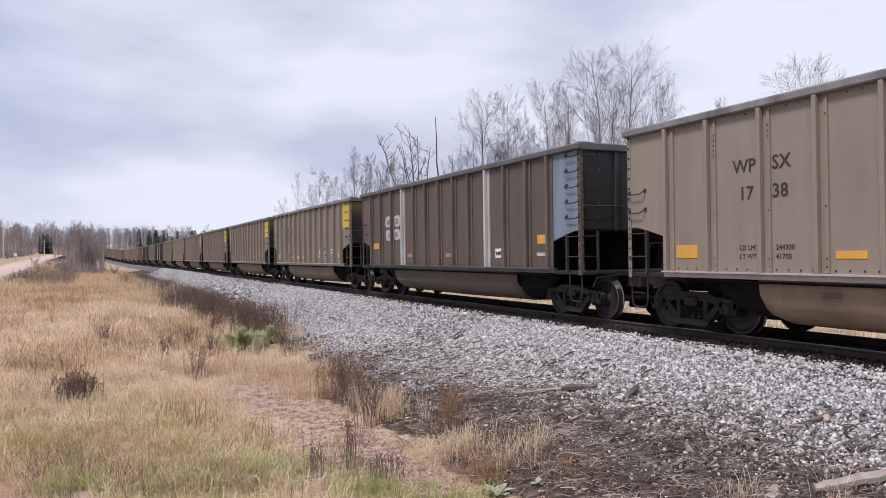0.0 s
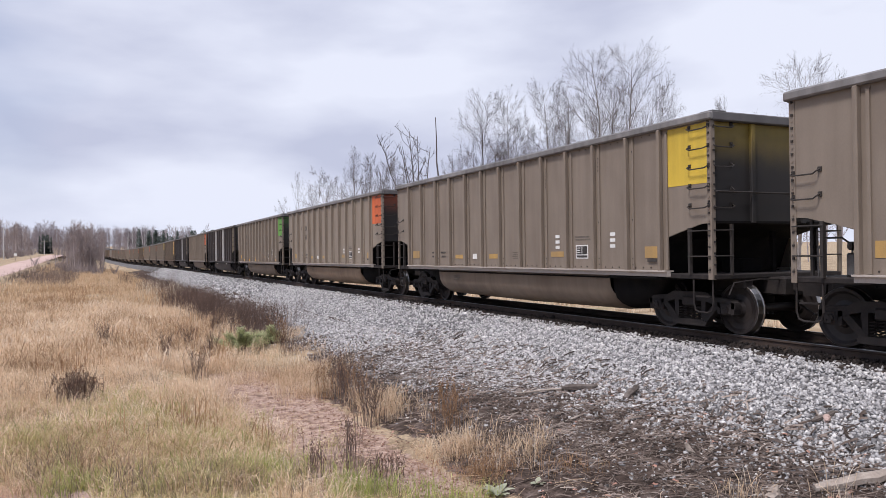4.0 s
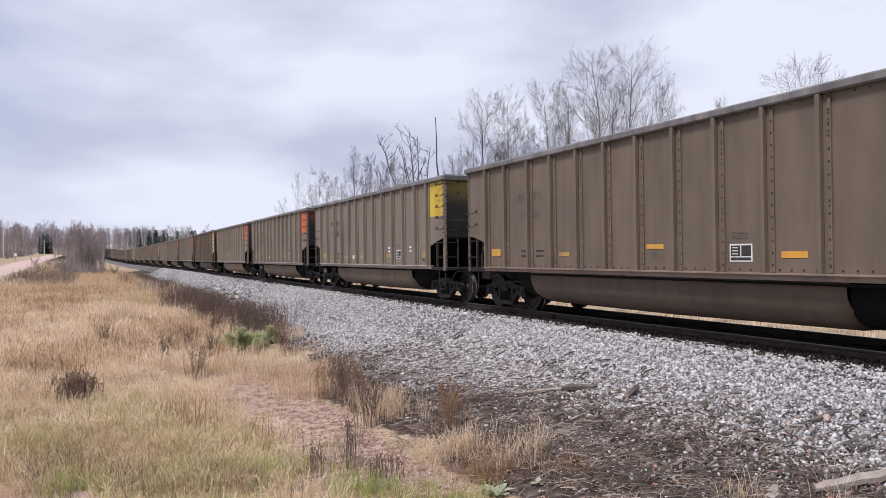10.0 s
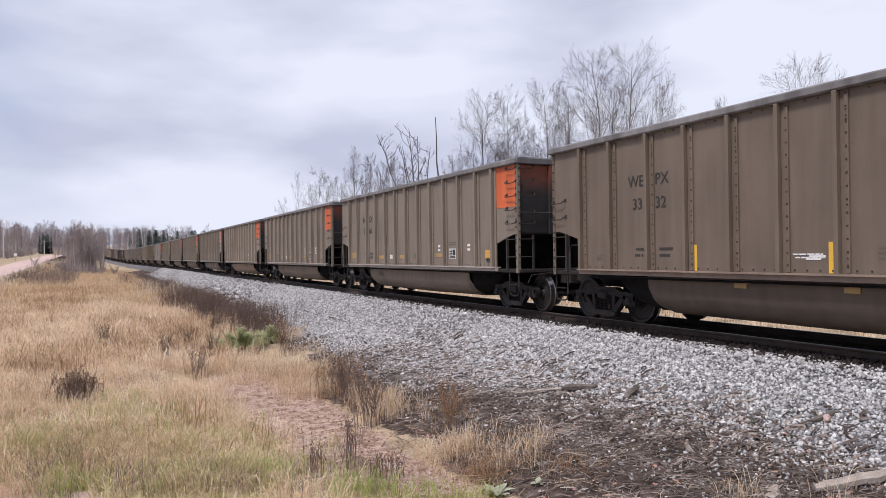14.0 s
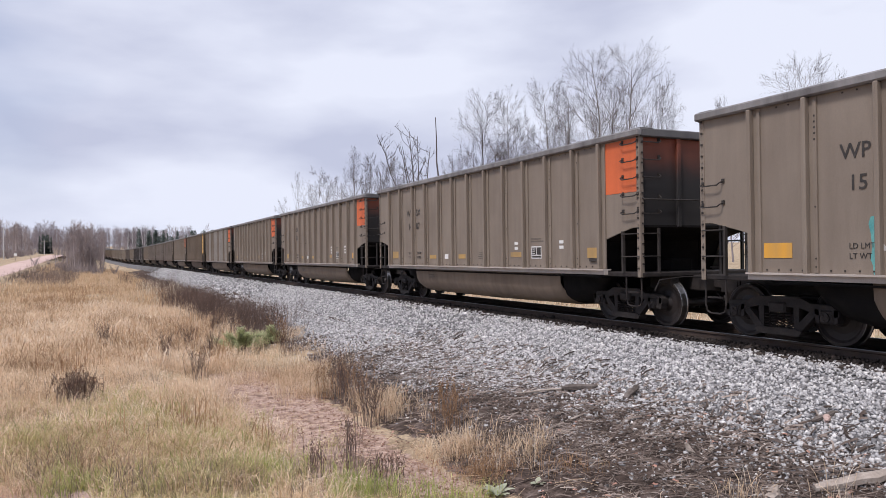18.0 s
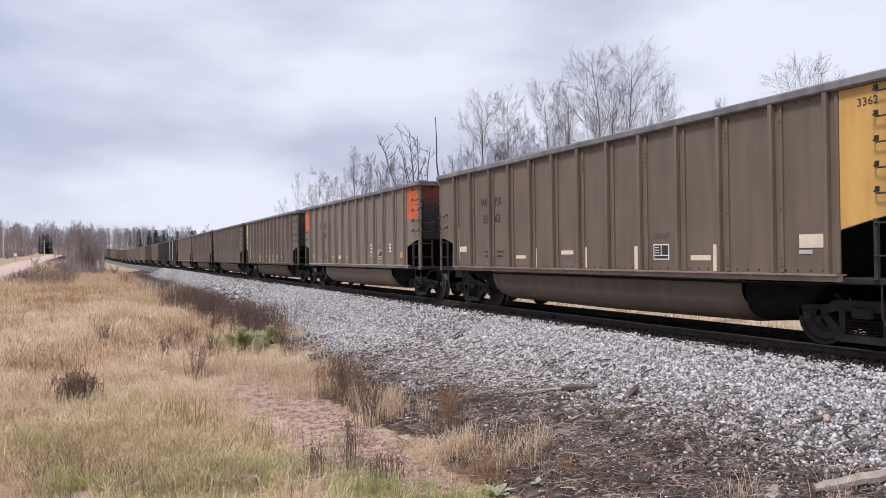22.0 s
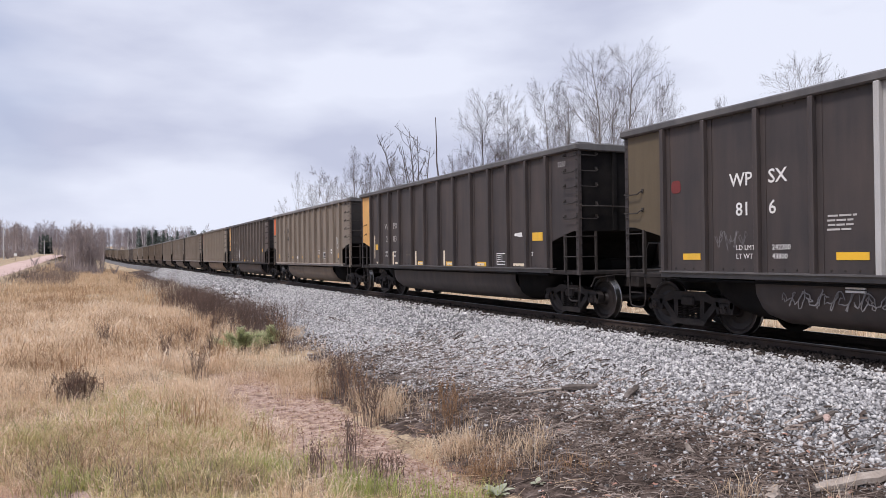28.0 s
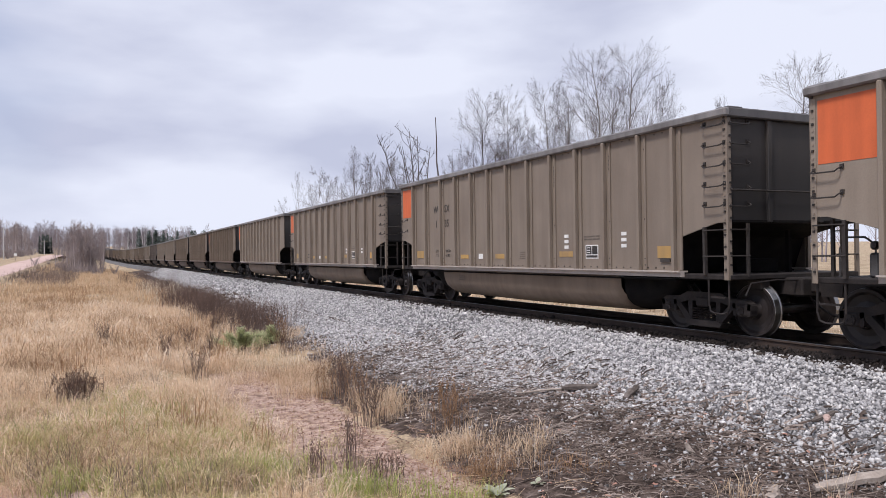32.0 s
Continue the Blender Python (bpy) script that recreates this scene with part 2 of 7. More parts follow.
def ground_material():
    """Soil, woody litter, pink dirt and gravel, blended by the ground's own masks and broken up by noise."""
    m = bpy.data.materials.new("verge_ground")
    m.use_nodes = True
    nt = m.node_tree
    N, L = nt.nodes.new, nt.links.new
    bsdf = nt.nodes["Principled BSDF"]
    co = N("ShaderNodeTexCoord")

    def tex(scale, detail=5):
        n = N("ShaderNodeTexNoise")
        n.inputs["Scale"].default_value, n.inputs["Detail"].default_value = scale, detail
        L(co.outputs["Object"], n.inputs[0])
        return n.outputs[0]

    def tint(src, cols, lo=0.3, hi=0.7):
        r = N("ShaderNodeValToRGB")
        e = r.color_ramp.elements
        e[0].position, e[0].color = lo, (*cols[0], 1)
        e[1].position, e[1].color = hi, (*cols[-1], 1)
        for k in range(1, len(cols) - 1):
            e.new(lo + (hi - lo) * k / (len(cols) - 1)).color = (*cols[k], 1)
        L(src, r.inputs[0])
        return r.outputs[0]

    big, mid, fine = tex(0.7), tex(5.0, 7), tex(24.0, 4)
    col = tint(big, [(0.18, 0.13, 0.083), (0.32, 0.24, 0.157), (0.43, 0.335, 0.23), (0.30, 0.25, 0.148)])
    debris = tint(mid, [(0.026, 0.018, 0.014), (0.063, 0.045, 0.037), (0.125, 0.092, 0.077), (0.21, 0.168, 0.148)], 0.3, 0.75)
    dirt = tint(mid, [(0.17, 0.11, 0.085), (0.33, 0.225, 0.175), (0.46, 0.34, 0.28), (0.30, 0.205, 0.165)], 0.32, 0.72)
    gravel = tint(mid, [(0.40, 0.28, 0.25), (0.55, 0.42, 0.38)])
    at_ = N("ShaderNodeAttribute")
    at_.attribute_name = "cover"
    sep = N("ShaderNodeSeparateColor")
    L(at_.outputs["Color"], sep.inputs[0])
    for k, layer in enumerate((dirt, debris, gravel)):
        a = N("ShaderNodeMath")
        a.operation = "MULTIPLY_ADD"
        L(mid, a.inputs[0])
        a.inputs[1].default_value = 1.1
        L(sep.outputs[(1, 0, 2)[k]], a.inputs[2])
        r = N("ShaderNodeMapRange")
        r.interpolation_type = "SMOOTHSTEP"
        r.inputs[1].default_value, r.inputs[2].default_value = 0.95, 1.15
        L(a.outputs[0], r.inputs[0])
        mx = N("ShaderNodeMix")
        mx.data_type = "RGBA"
        L(r.outputs[0], mx.inputs[0]), L(col, mx.inputs[6]), L(layer, mx.inputs[7])
        col = mx.outputs[2]
    ov = N("ShaderNodeMix")
    ov.data_type, ov.blend_type = "RGBA", "OVERLAY"
    ov.inputs[0].default_value = 0.6
    L(col, ov.inputs[6]), L(fine, ov.inputs[7])
    L(ov.outputs[2], bsdf.inputs["Base Color"])
    bsdf.inputs["Roughness"].default_value, bsdf.inputs["Specular IOR Level"].default_value = 0.95, 0.15
    b = N("ShaderNodeBump")
    b.inputs["Strength"].default_value, b.inputs["Distance"].default_value = 0.9, 0.05
    L(fine, b.inputs["Height"]), L(b.outputs[0], bsdf.inputs["Normal"])
    return m


M["ground"] = ground_material()
M["gravel_road"] = surface("pink_gravel", [(0.44, 0.31, 0.27), (0.55, 0.41, 0.36)], scale=0.5, fine=20, rough=0.95, bump=0.4, depth=0.02)
# bed colour darkened to paint the shade in gaps between stones
M["ballast"] = surface("gap_shaded_ballast_bed", [(0.05, 0.047, 0.047), (0.13, 0.126, 0.126), (0.26, 0.255, 0.255)], scale=14, fine=22, rough=0.9, bump=1.0, depth=0.06)
M["dark_ballast"] = surface("blackish_ballast", [(0.014, 0.012, 0.012), (0.032, 0.027, 0.025), (0.075, 0.058, 0.050)], scale=9, fine=24, rough=0.95, bump=1.0, depth=0.05, spec=0.1)
M["stone"] = surface("ballast_stone", [(0.095, 0.09, 0.09), (0.25, 0.243, 0.243), (0.41, 0.40, 0.40), (0.55, 0.535, 0.525), (0.78, 0.76, 0.74)], scale=9.0, fine=50, rough=0.85, bump=0.2, contrast=0.9, mode="island")


# ---- mesh helpers ----
def mesh_of(name, verts, faces, smooth=False):
    me = bpy.data.meshes.new(name)
    me.from_pydata([tuple(v) for v in verts], [], [tuple(f) for f in faces])
    me.update()
    if smooth:
        me.polygons.foreach_set("use_smooth", [True] * len(me.polygons))
    return me


class Shape:
    """Collects boxes, tubes, prisms and lofts into one mesh."""

    def __init__(self):
        self.v, self.f = [], []

    def add(self, verts, faces):
        n = len(self.v)
        self.v += [tuple(v) for v in verts]
        self.f += [tuple(i + n for i in f) for f in faces]
        return self

    def box(self, x0, x1, y0, y1, z0, z1, bevel=0.0):
        if bevel <= 0:
            v = [(x, y, z) for x in (x0, x1) for y in (y0, y1) for z in (z0, z1)]
            return self.add(v, [(0, 1, 3, 2), (4, 6, 7, 5), (0, 4, 5, 1), (2, 3, 7, 6), (0, 2, 6, 4), (1, 5, 7, 3)])
        b = min(bevel, (x1 - x0) / 2.1, (y1 - y0) / 2.1, (z1 - z0) / 2.1)
        bm = bmesh.new()
        bmesh.ops.create_cube(bm, size=1.0)
        for q in bm.verts:
            q.co = Vector(((x0 + x1) / 2 + q.co.x * (x1 - x0), (y0 + y1) / 2 + q.co.y * (y1 - y0), (z0 + z1) / 2 + q.co.z * (z1 - z0)))
        bmesh.ops.bevel(bm, geom=bm.edges[:], offset=b, segments=1, affect="EDGES")
        bm.verts.index_update()
        v = [tuple(q.co) for q in bm.verts]
        f = [[q.index for q in face.verts] for face in bm.faces]
        bm.free()
        return self.add(v, f)

    def prism(self, outline, x0, x1):
        """An outline of (y, z) pulled from x0 to x1."""
        n = len(outline)
        v = [(x0, y, z) for y, z in outline] + [(x1, y, z) for y, z in outline]
        f = [tuple(range(n)), tuple(reversed(range(n, 2 * n)))]
        f += [(i, i + n, (i + 1) % n + n, (i + 1) % n) for i in range(n)]
        return self.add(v, f)

    def tube(self, pts, r, sides=6, cap=True):
        """A tube through pts; r: one radius or one for each point."""
        rs = r if isinstance(r, (list, tuple)) else [r] * len(pts)
        pts = [Vector(p) for p in pts]
        v, f = [], []
        for i, p in enumerate(pts):
            d = (pts[min(i + 1, len(pts) - 1)] - pts[max(i - 1, 0)]).normalized()
            a = d.cross(Vector((0.13, 0.29, 0.95)))
            if a.length < 0.05:
                a = d.cross(Vector((1, 0, 0)))
            a.normalize()
            b = d.cross(a)
            for k in range(sides):
                t = 2 * math.pi * k / sides
                v.append(p + (a * math.cos(t) + b * math.sin(t)) * rs[i])
        for i in range(len(pts) - 1):
            for k in range(sides):
                q = (k + 1) % sides
                f.append((i * sides + k, i * sides + q, (i + 1) * sides + q, (i + 1) * sides + k))
        if cap:
            f.append(tuple(reversed(range(sides))))
            f.append(tuple((len(pts) - 1) * sides + k for k in range(sides)))
        return self.add(v, f)

    def lathe(self, profile, sides=28):
        """A closed profile of (x, radius) turned round the x axis."""
        n = len(profile)
        v = [(x, r * math.cos(2 * math.pi * k / sides), r * math.sin(2 * math.pi * k / sides)) for k in range(sides) for x, r in profile]
        f = [(k * n + i, k * n + (i + 1) % n, (k + 1) % sides * n + (i + 1) % n, (k + 1) % sides * n + i) for k in range(sides) for i in range(n)]
        return self.add(v, f)

    def loft(self, rings, close=False):
        """Rings of equally many points, joined one to the next."""
        n = len(rings[0])
        v = [p for r in rings for p in r]
        f = []
        for i in range(len(rings) - 1):
            for k in range(n if close else n - 1):
                q = (k + 1) % n
                f.append((i * n + k, i * n + q, (i + 1) * n + q, (i + 1) * n + k))
        return self.add(v, f)

    def mesh(self, name, smooth=False):
        me = mesh_of(name, self.v, self.f, smooth)
        return me


def outward(me):
    bm = bmesh.new()
    bm.from_mesh(me)
    bmesh.ops.recalc_face_normals(bm, faces=bm.faces)
    bm.to_mesh(me)
    bm.free()
    return me


def part(name, me, material, parent=None, label="", m=None):
    """Links a mesh as one object under its thing; the material sits on the object, so alike parts share their mesh."""
    ob = new(name, me)
    if not me.materials:
        me.materials.append(material)
    if me.materials[0] != material:
        ob.material_slots[0].link = "OBJECT"
        ob.material_slots[0].material = material
    ob.parent = parent
    if m is not None:
        ob.matrix_basis = m
    if label:
        ob["label"] = label
    return ob


def big_mesh(name, verts, faces, k, smooth=False):
    """A mesh from arrays, faces all with k corners."""
    me = bpy.data.meshes.new(name)
    verts, faces = np.asarray(verts, np.float32), np.asarray(faces, np.int32)
    me.vertices.add(len(verts))
    me.vertices.foreach_set("co", verts.ravel())
    me.loops.add(faces.size)
    me.loops.foreach_set("vertex_index", faces.ravel())
    me.polygons.add(len(faces))
    me.polygons.foreach_set("loop_start", np.arange(0, faces.size, k, dtype=np.int32))
    if smooth:
        me.polygons.foreach_set("use_smooth", np.ones(len(faces), bool))
    me.update(calc_edges=True)
    return me


# ---- the lie of the land ----
TRACK_X, PITCH_LEN, BODY = 11.08, 16.18, 14.57


def track(s):
    """Centre of the track at rail height, s metres along it: x, y, z, heading and grade."""
    a = min(max(s - 120.0, 0.0), 500.0)
    b = max(s - 620.0, 0.0)
    x = TRACK_X - 1.3e-4 * a * a - 2.6e-4 * 500.0 * b
    dx = -2.6e-4 * a
    c = min(max(s - 200.0, 0.0), 270.0)
    e = min(max(s - 470.0, 0.0), 400.0)
    z = 7.2e-5 * c * c + 0.03888 * e - 4.0e-5 * e * e + 0.00688 * max(s - 870.0, 0.0)
    dz = 1.44e-4 * c - 8.0e-5 * e
    return x, s, z, dx, dz


def ramp_at(x, knots):
    for (a, p), (b, q) in zip(knots, knots[1:]):
        if x <= b:
            return p if x <= a else p + (q - p) * (x - a) / (b - a)
    return knots[-1][1]


RISE = [(-60, 0.0), (60, -0.1), (81, -0.05), (118, 0.5), (169, 1.5), (224, 2.5), (280, 3.4), (400, 5.2), (900, 9.0), (3000, 12.0)]
SECTION = [(-60, 0.2), (-16, -0.3), (-8.6, -0.4), (-7, -1.0), (-4, -1.2), (0.5, -1.18), (2.6, -1.5), (4.3, -1.5), (8.2, -0.92), (9.4, -0.88), (13, -1.0), (16, -1.2), (24, -1.0), (60, -0.4)]


def ground(x, y):
    """Height of the ground."""
    tx, _, tz, _, _ = track(min(max(y, -700.0), 1250.0))
    u = x - (tx - TRACK_X)
    z = ramp_at(u, SECTION)
    w = min(max((-u - 1.0) / 8.0, 0.0), 1.0)
    z += tz * (1 - w) + ramp_at(y, RISE) * w
    r = math.hypot(x + 0.3, y + 0.5)
    k = min(max((7.0 - r) / 4.2, 0.0), 1.0) * min(max((3.0 - x) / 2.0, 0.0), 1.0)
    z += (-0.15 - z) * k * k * (3 - 2 * k)
    n = noise.noise(Vector((x * 0.35, y * 0.35, 0.3))) * 0.10 + noise.noise(Vector((x * 1.4, y * 1.4, 2.0))) * 0.03
    if -2.4 < u - TRACK_X < 3.4:
        n *= 0.2
    return z + n


def line(stops):
    """Coordinates from stops of (from, to, step)."""
    out = []
    for a, b, d in stops:
        out += list(np.arange(a, b, d))
    return out + [stops[-1][1]]


# ---- ground ----
def smooth(a, b, x):
    t = min(max((x - a) / (b - a), 0.0), 1.0)
    return t * t * (3 - 2 * t)


def cover(x, y):
    """How much woody litter, bare dirt and gravel lies at a spot."""
    u = x - (track(min(max(y, -700.0), 1250.0))[0] - TRACK_X)
    w = noise.noise(Vector((x * 0.6, y * 0.6, 5.0))) * 0.8
    lo = 4.3 + w if y < 17 else 5.4 + w
    litter = smooth(lo - 0.5, lo + 0.5, u) * (1 - smooth(9.2, 9.8, u))
    bare = smooth(2.1, 2.6, u + 0.4 * w) * (1 - smooth(4.1, 4.7, u + 0.5 * w)) * (1 - smooth(19.5, 21.0, y + w))
    bare = max(bare, 1 - smooth(0.5, 1.0, math.hypot(x + 0.95, y - 9.2)))
    pad = max(1 - smooth(2.3, 3.0, math.hypot(x + 2.4, y - 3.4)), 1 - smooth(0.7, 1.05, math.hypot((x + 1.1) * 0.8, y - 9.35)), 1 - smooth(3.0, 3.8, math.hypot(x + 0.3, y + 1.0)))
    return litter, bare * (1 - litter), pad


def make_ground():
    xs = line([(-3000, -400, 650), (-400, -60, 34), (-60, -14, 2.3), (-14, -2, 0.5), (-2, 9, 0.22), (9, 16, 0.7), (16, 60, 4), (60, 400, 34), (400, 3000, 650)])
    ys = line([(-3000, -700, 575), (-700, -20, 40), (-20, 2, 1.1), (2, 26, 0.24), (26, 60, 0.7), (60, 160, 2.5), (160, 700, 12), (700, 3000, 575)])
    nx = len(xs)
    v = [(x, y, ground(x, y)) for y in ys for x in xs]
    f = [(j * nx + i, j * nx + i + 1, (j + 1) * nx + i + 1, (j + 1) * nx + i) for j in range(len(ys) - 1) for i in range(nx - 1)]
    me = mesh_of("ground", v, f, True)
    me.materials.append(M["ground"])
    mask = me.color_attributes.new("cover", "FLOAT_COLOR", "POINT")
    vals = []
    for x, y, _ in v:
        vals += [*(cover(x, y) if -20 < x < 14 and -8 < y < 160 else (0, 0, 0)), 1.0]
    mask.data.foreach_set("color", vals)
    ob = new("ground", me)
    tagged(ob, "dry grassy verge with pink dirt and dark woody debris", "ground", kind="structure")


make_ground()


def along(name, section, s0, s1, step, material, label, category, smooth=False):
    """A strip of the given cross section (dx, z) swept along the track."""
    rings = []
    for s in line([(s0, s1, step)] if not isinstance(step, list) else step):
        x, y, z, h, _ = track(s)
        rings.append([(x + dx * math.cos(h), y - dx * math.sin(h), z + dz) for dx, dz in section])
    ob = part(name, outward(Shape().loft(rings, True).mesh(name, smooth)), material)
    return tagged(ob, label, category, kind="structure")


STEPS = [(-700, -40, 20), (-40, 60, 1.0), (60, 200, 4.0), (200, 1300, 10.0)]
along("ballast", [(-3.25, -1.15), (-2.6, -0.78), (-1.55, -0.30), (-1.15, -0.205), (1.15, -0.205), (1.55, -0.30), (3.25, -1.15)], 0, 0, STEPS, M["ballast"],
      "grey crushed-stone ballast bed sloping from the track", "ballast")


along("dusty_strip", [(-1.26, -0.31), (-1.18, -0.20), (-1.08, -0.188), (-0.9, -0.186), (0.9, -0.186), (1.08, -0.188), (1.18, -0.20), (1.26, -0.31)], 0, 0, STEPS, M["dark_ballast"],
      "black ballast between and beside the rails", "ballast")


def make_track():
    root = tagged(new("railway_track"), "single railway track with rusty rails on dark timber ties", "track", kind="structure")
    for side in (-1, 1):
        c = side * 0.7535
        foot = [(c - 0.075, -0.185), (c + 0.075, -0.185), (c + 0.075, -0.17), (c + 0.012, -0.14), (c + 0.012, -0.05), (c + 0.036, -0.035), (c + 0.036, -0.006),
                (c - 0.036, -0.006), (c - 0.036, -0.035), (c - 0.012, -0.05), (c - 0.012, -0.14), (c - 0.075, -0.17)]
        r = along("rail", foot, 0, 0, STEPS, M["rail"], "", "")
        r.parent = root
        r.pop("kind")
        head = [(c - 0.026, -0.006), (c + 0.026, -0.006), (c + 0.024, 0.0), (c - 0.024, 0.0)]
        t = along("rail_head", head, 0, 0, STEPS, M["railtop"], "", "")
        t.parent = root
        t.pop("kind")
        t["label"] = "polished running surface"
    rng = random.Random(4)
    me = Shape().box(-1.30, 1.30, -0.115, 0.115, -0.36, -0.19, 0.015).mesh("tie")
    plate = Shape().box(-0.09, 0.09, -0.17, 0.17, 0, 0.02).mesh("tie_plate")
    for i in range(-10, 150):
        s = i * 0.53
        x, y, z, h, _ = track(s)
        part("tie", me, M["tie"], root, m=pose(x + rng.uniform(-0.05, 0.05), y, z + rng.uniform(-0.01, 0.005), 0, 0, math.degrees(-h) + rng.uniform(-1, 1)))
    far = Shape()
    for i in [*range(150, 700), *range(-300, -10)]:
        x, y, z, _, _ = track(i * 0.53)
        far.box(x - 1.3, x + 1.3, y - 0.115, y + 0.115, z - 0.36, z - 0.19)
    tagged(part("far_ties", far.mesh("far_ties"), M["tie"], root), kind="stuff")


make_track()


def make_road():
    edge = [(40, -9.0), (170, -9.0), (224, -8.9), (330, -8.7)]
    rings = []
    for y in np.arange(-60, 330, 3.0):
        x = ramp_at(y, [(-60, -9.2)] + edge)
        row = []
        for k, dz in ((0, -0.06), (0.3, 0.03), (1.2, 0.07), (2.3, 0.09), (3.4, 0.07), (4.3, 0.03), (4.6, -0.06)):
            row.append((x - k, y, ground(x - 2.3, y) + dz + 0.04))
        rings.append(row)
    ob = part("road", outward(Shape().loft(rings).mesh("road", True)), M["gravel_road"])
    tagged(ob, "pale pink gravel road climbing a rise", "road", kind="structure")


make_road()

# ---- coal cars ----
HALF, TOP, SILL, SIDE = BODY / 2, 3.86, 1.13, 1.59
FACE = -SIDE - 0.004


def at(o):
    """Car y of a place o metres from the end that leads."""
    return o - HALF


RIBS = [1.17, 2.12, 3.20, 4.20, 5.21, 6.215, 7.235, 8.235, 9.215, 10.235, 11.245, 12.37, 13.39]
TURNED_RIBS = [1.14, 2.05, 2.98, 3.95, 5.0, 6.1, 7.2, 8.26, 9.31, 10.42, 11.4, 12.4, 13.33]
CACHE = {}


def cached(key, build):
    if key not in CACHE:
        CACHE[key] = build()
    return CACHE[key]


def side_sheet(sx):
    s = Shape()
    a, b = (sx * SIDE, sx * (SIDE - 0.03)) if sx < 0 else (SIDE - 0.03, SIDE)
    cut = 1.12
    out = [(-HALF, TOP - 0.1), (-HALF, 1.97), (-HALF + 0.25, 1.96), (-HALF + 0.75, 1.84), (-HALF + cut, 1.74), (-HALF + cut, SILL),
           (HALF - cut, SILL), (HALF - cut, 1.74), (HALF - 0.75, 1.84), (HALF - 0.25, 1.96), (HALF, 1.97), (HALF, TOP - 0.1)]
    s.prism(out, min(a, b), max(a, b))
    return outward(s.mesh("side_sheet"))


def rib_mesh():
    s = Shape()
    s.box(-0.012, 0.0, -0.115, 0.11, SILL, TOP - 0.14)
    s.box(-0.110, -0.010, 0.018, 0.094, SILL, TOP - 0.14, 0.014)
    s.box(-0.036, -0.010, -0.115, -0.058, SILL + 0.02, TOP - 0.2, 0.006)
    return outward(s.mesh("side_rib"))


def plain_rib_mesh():
    s = Shape()
    s.box(-0.012, 0.0, -0.09, 0.11, SILL, TOP - 0.14)
    s.box(-0.112, -0.010, 0.0, 0.085, SILL, TOP - 0.14, 0.012)
    return outward(s.mesh("plain_side_rib"))


def chord_mesh(kind):
    s = Shape()
    if kind == "side":
        s.box(-0.10, 0.09, -HALF - 0.06, HALF + 0.06, TOP - 0.14, TOP, 0.025)
    else:
        s.box(-SIDE - 0.02, SIDE + 0.02, -0.06, 0.07, TOP - 0.15, TOP + 0.01, 0.02)
        for sx in (-1, 1):
            s.box(sx * (SIDE - 0.16) - 0.16, sx * (SIDE - 0.16) + 0.16, -0.05, 0.26, TOP - 0.005, TOP + 0.03, 0.012)
    return outward(s.mesh("top_chord"))


def end_sheet_mesh():
    s = Shape()
    s.box(-SIDE + 0.03, SIDE - 0.03, 0.04, 0.06, 1.97, TOP - 0.15)
    return outward(s.mesh("end_sheet"))


def end_post_mesh():
    return outward(Shape().box(-0.05, 0.05, -0.02, 0.045, 1.97, TOP - 0.15, 0.01).mesh("end_post"))


def end_rail_mesh():
    return outward(Shape().tube([(-SIDE + 0.03, 0.03, 2.55), (-SIDE + 0.06, -0.05, 2.50), (SIDE - 0.06, -0.05, 2.50), (SIDE - 0.03, 0.03, 2.55)], 0.016, 6).mesh("end_rail"))


def slope_sheet_mesh():
    s = Shape()
    s.prism([(0.02, 1.965), (0.25, 1.955), (0.75, 1.835), (1.14, 1.72), (1.42, 1.00), (1.46, 1.00), (1.18, 1.76), (0.76, 1.875), (0.26, 1.995), (0.02, 2.005)], -SIDE + 0.03, SIDE - 0.03)
    s.box(0.45, 0.53, 0.55, 0.63, 1.08, 1.85)
    s.box(-0.28, 0.28, 0.62, 1.12, 1.08, 1.34, 0.03)
    return outward(s.mesh("slope_sheet"))


def corner_post_mesh():
    s = Shape()
    s.box(-0.012, 0.0, -0.005, 0.085, 1.0, TOP - 0.14)
    s.box(-0.012, 0.075, -0.012, 0.0, 1.0, TOP - 0.14)
    for i in range(13):
        z = 1.2 + i * 0.2
        s.box(-0.026, -0.010, 0.032, 0.056, z, z + 0.024)
    return outward(s.mesh("corner_post"))


def bolt_row_mesh():
    s = Shape()
    for i in range(14):
        z = 1.15 + i * 0.195
        s.box(-0.032, -0.011, 0.026, 0.060, z, z + 0.034)
        s.box(0.025, 0.059, -0.030, -0.011, z + 0.09, z + 0.122)
    return outward(s.mesh("bolt_row"))


def rivet_row_mesh():
    s = Shape()
    for o in RIBS[:-1]:
        for d in (0.17, 0.38, 0.60, 0.82):
            y = at(o + d)
            s.box(-0.012, 0.0, y - 0.012, y + 0.012, SILL + 0.045, SILL + 0.069)
            if 0.3 < d < 0.7:
                s.box(-0.012, 0.0, y - 0.011, y + 0.011, TOP - 0.19, TOP - 0.168)
    return outward(s.mesh("rivet_row"))


def flange_rivet_mesh():
    s = Shape()
    for o in RIBS:
        y = at(o) - 0.086
        for j in range(14):
            z = SILL + 0.12 + j * 0.185
            s.box(-0.043, -0.035, y - 0.014, y + 0.014, z, z + 0.026)
    return outward(s.mesh("flange_rivets"))


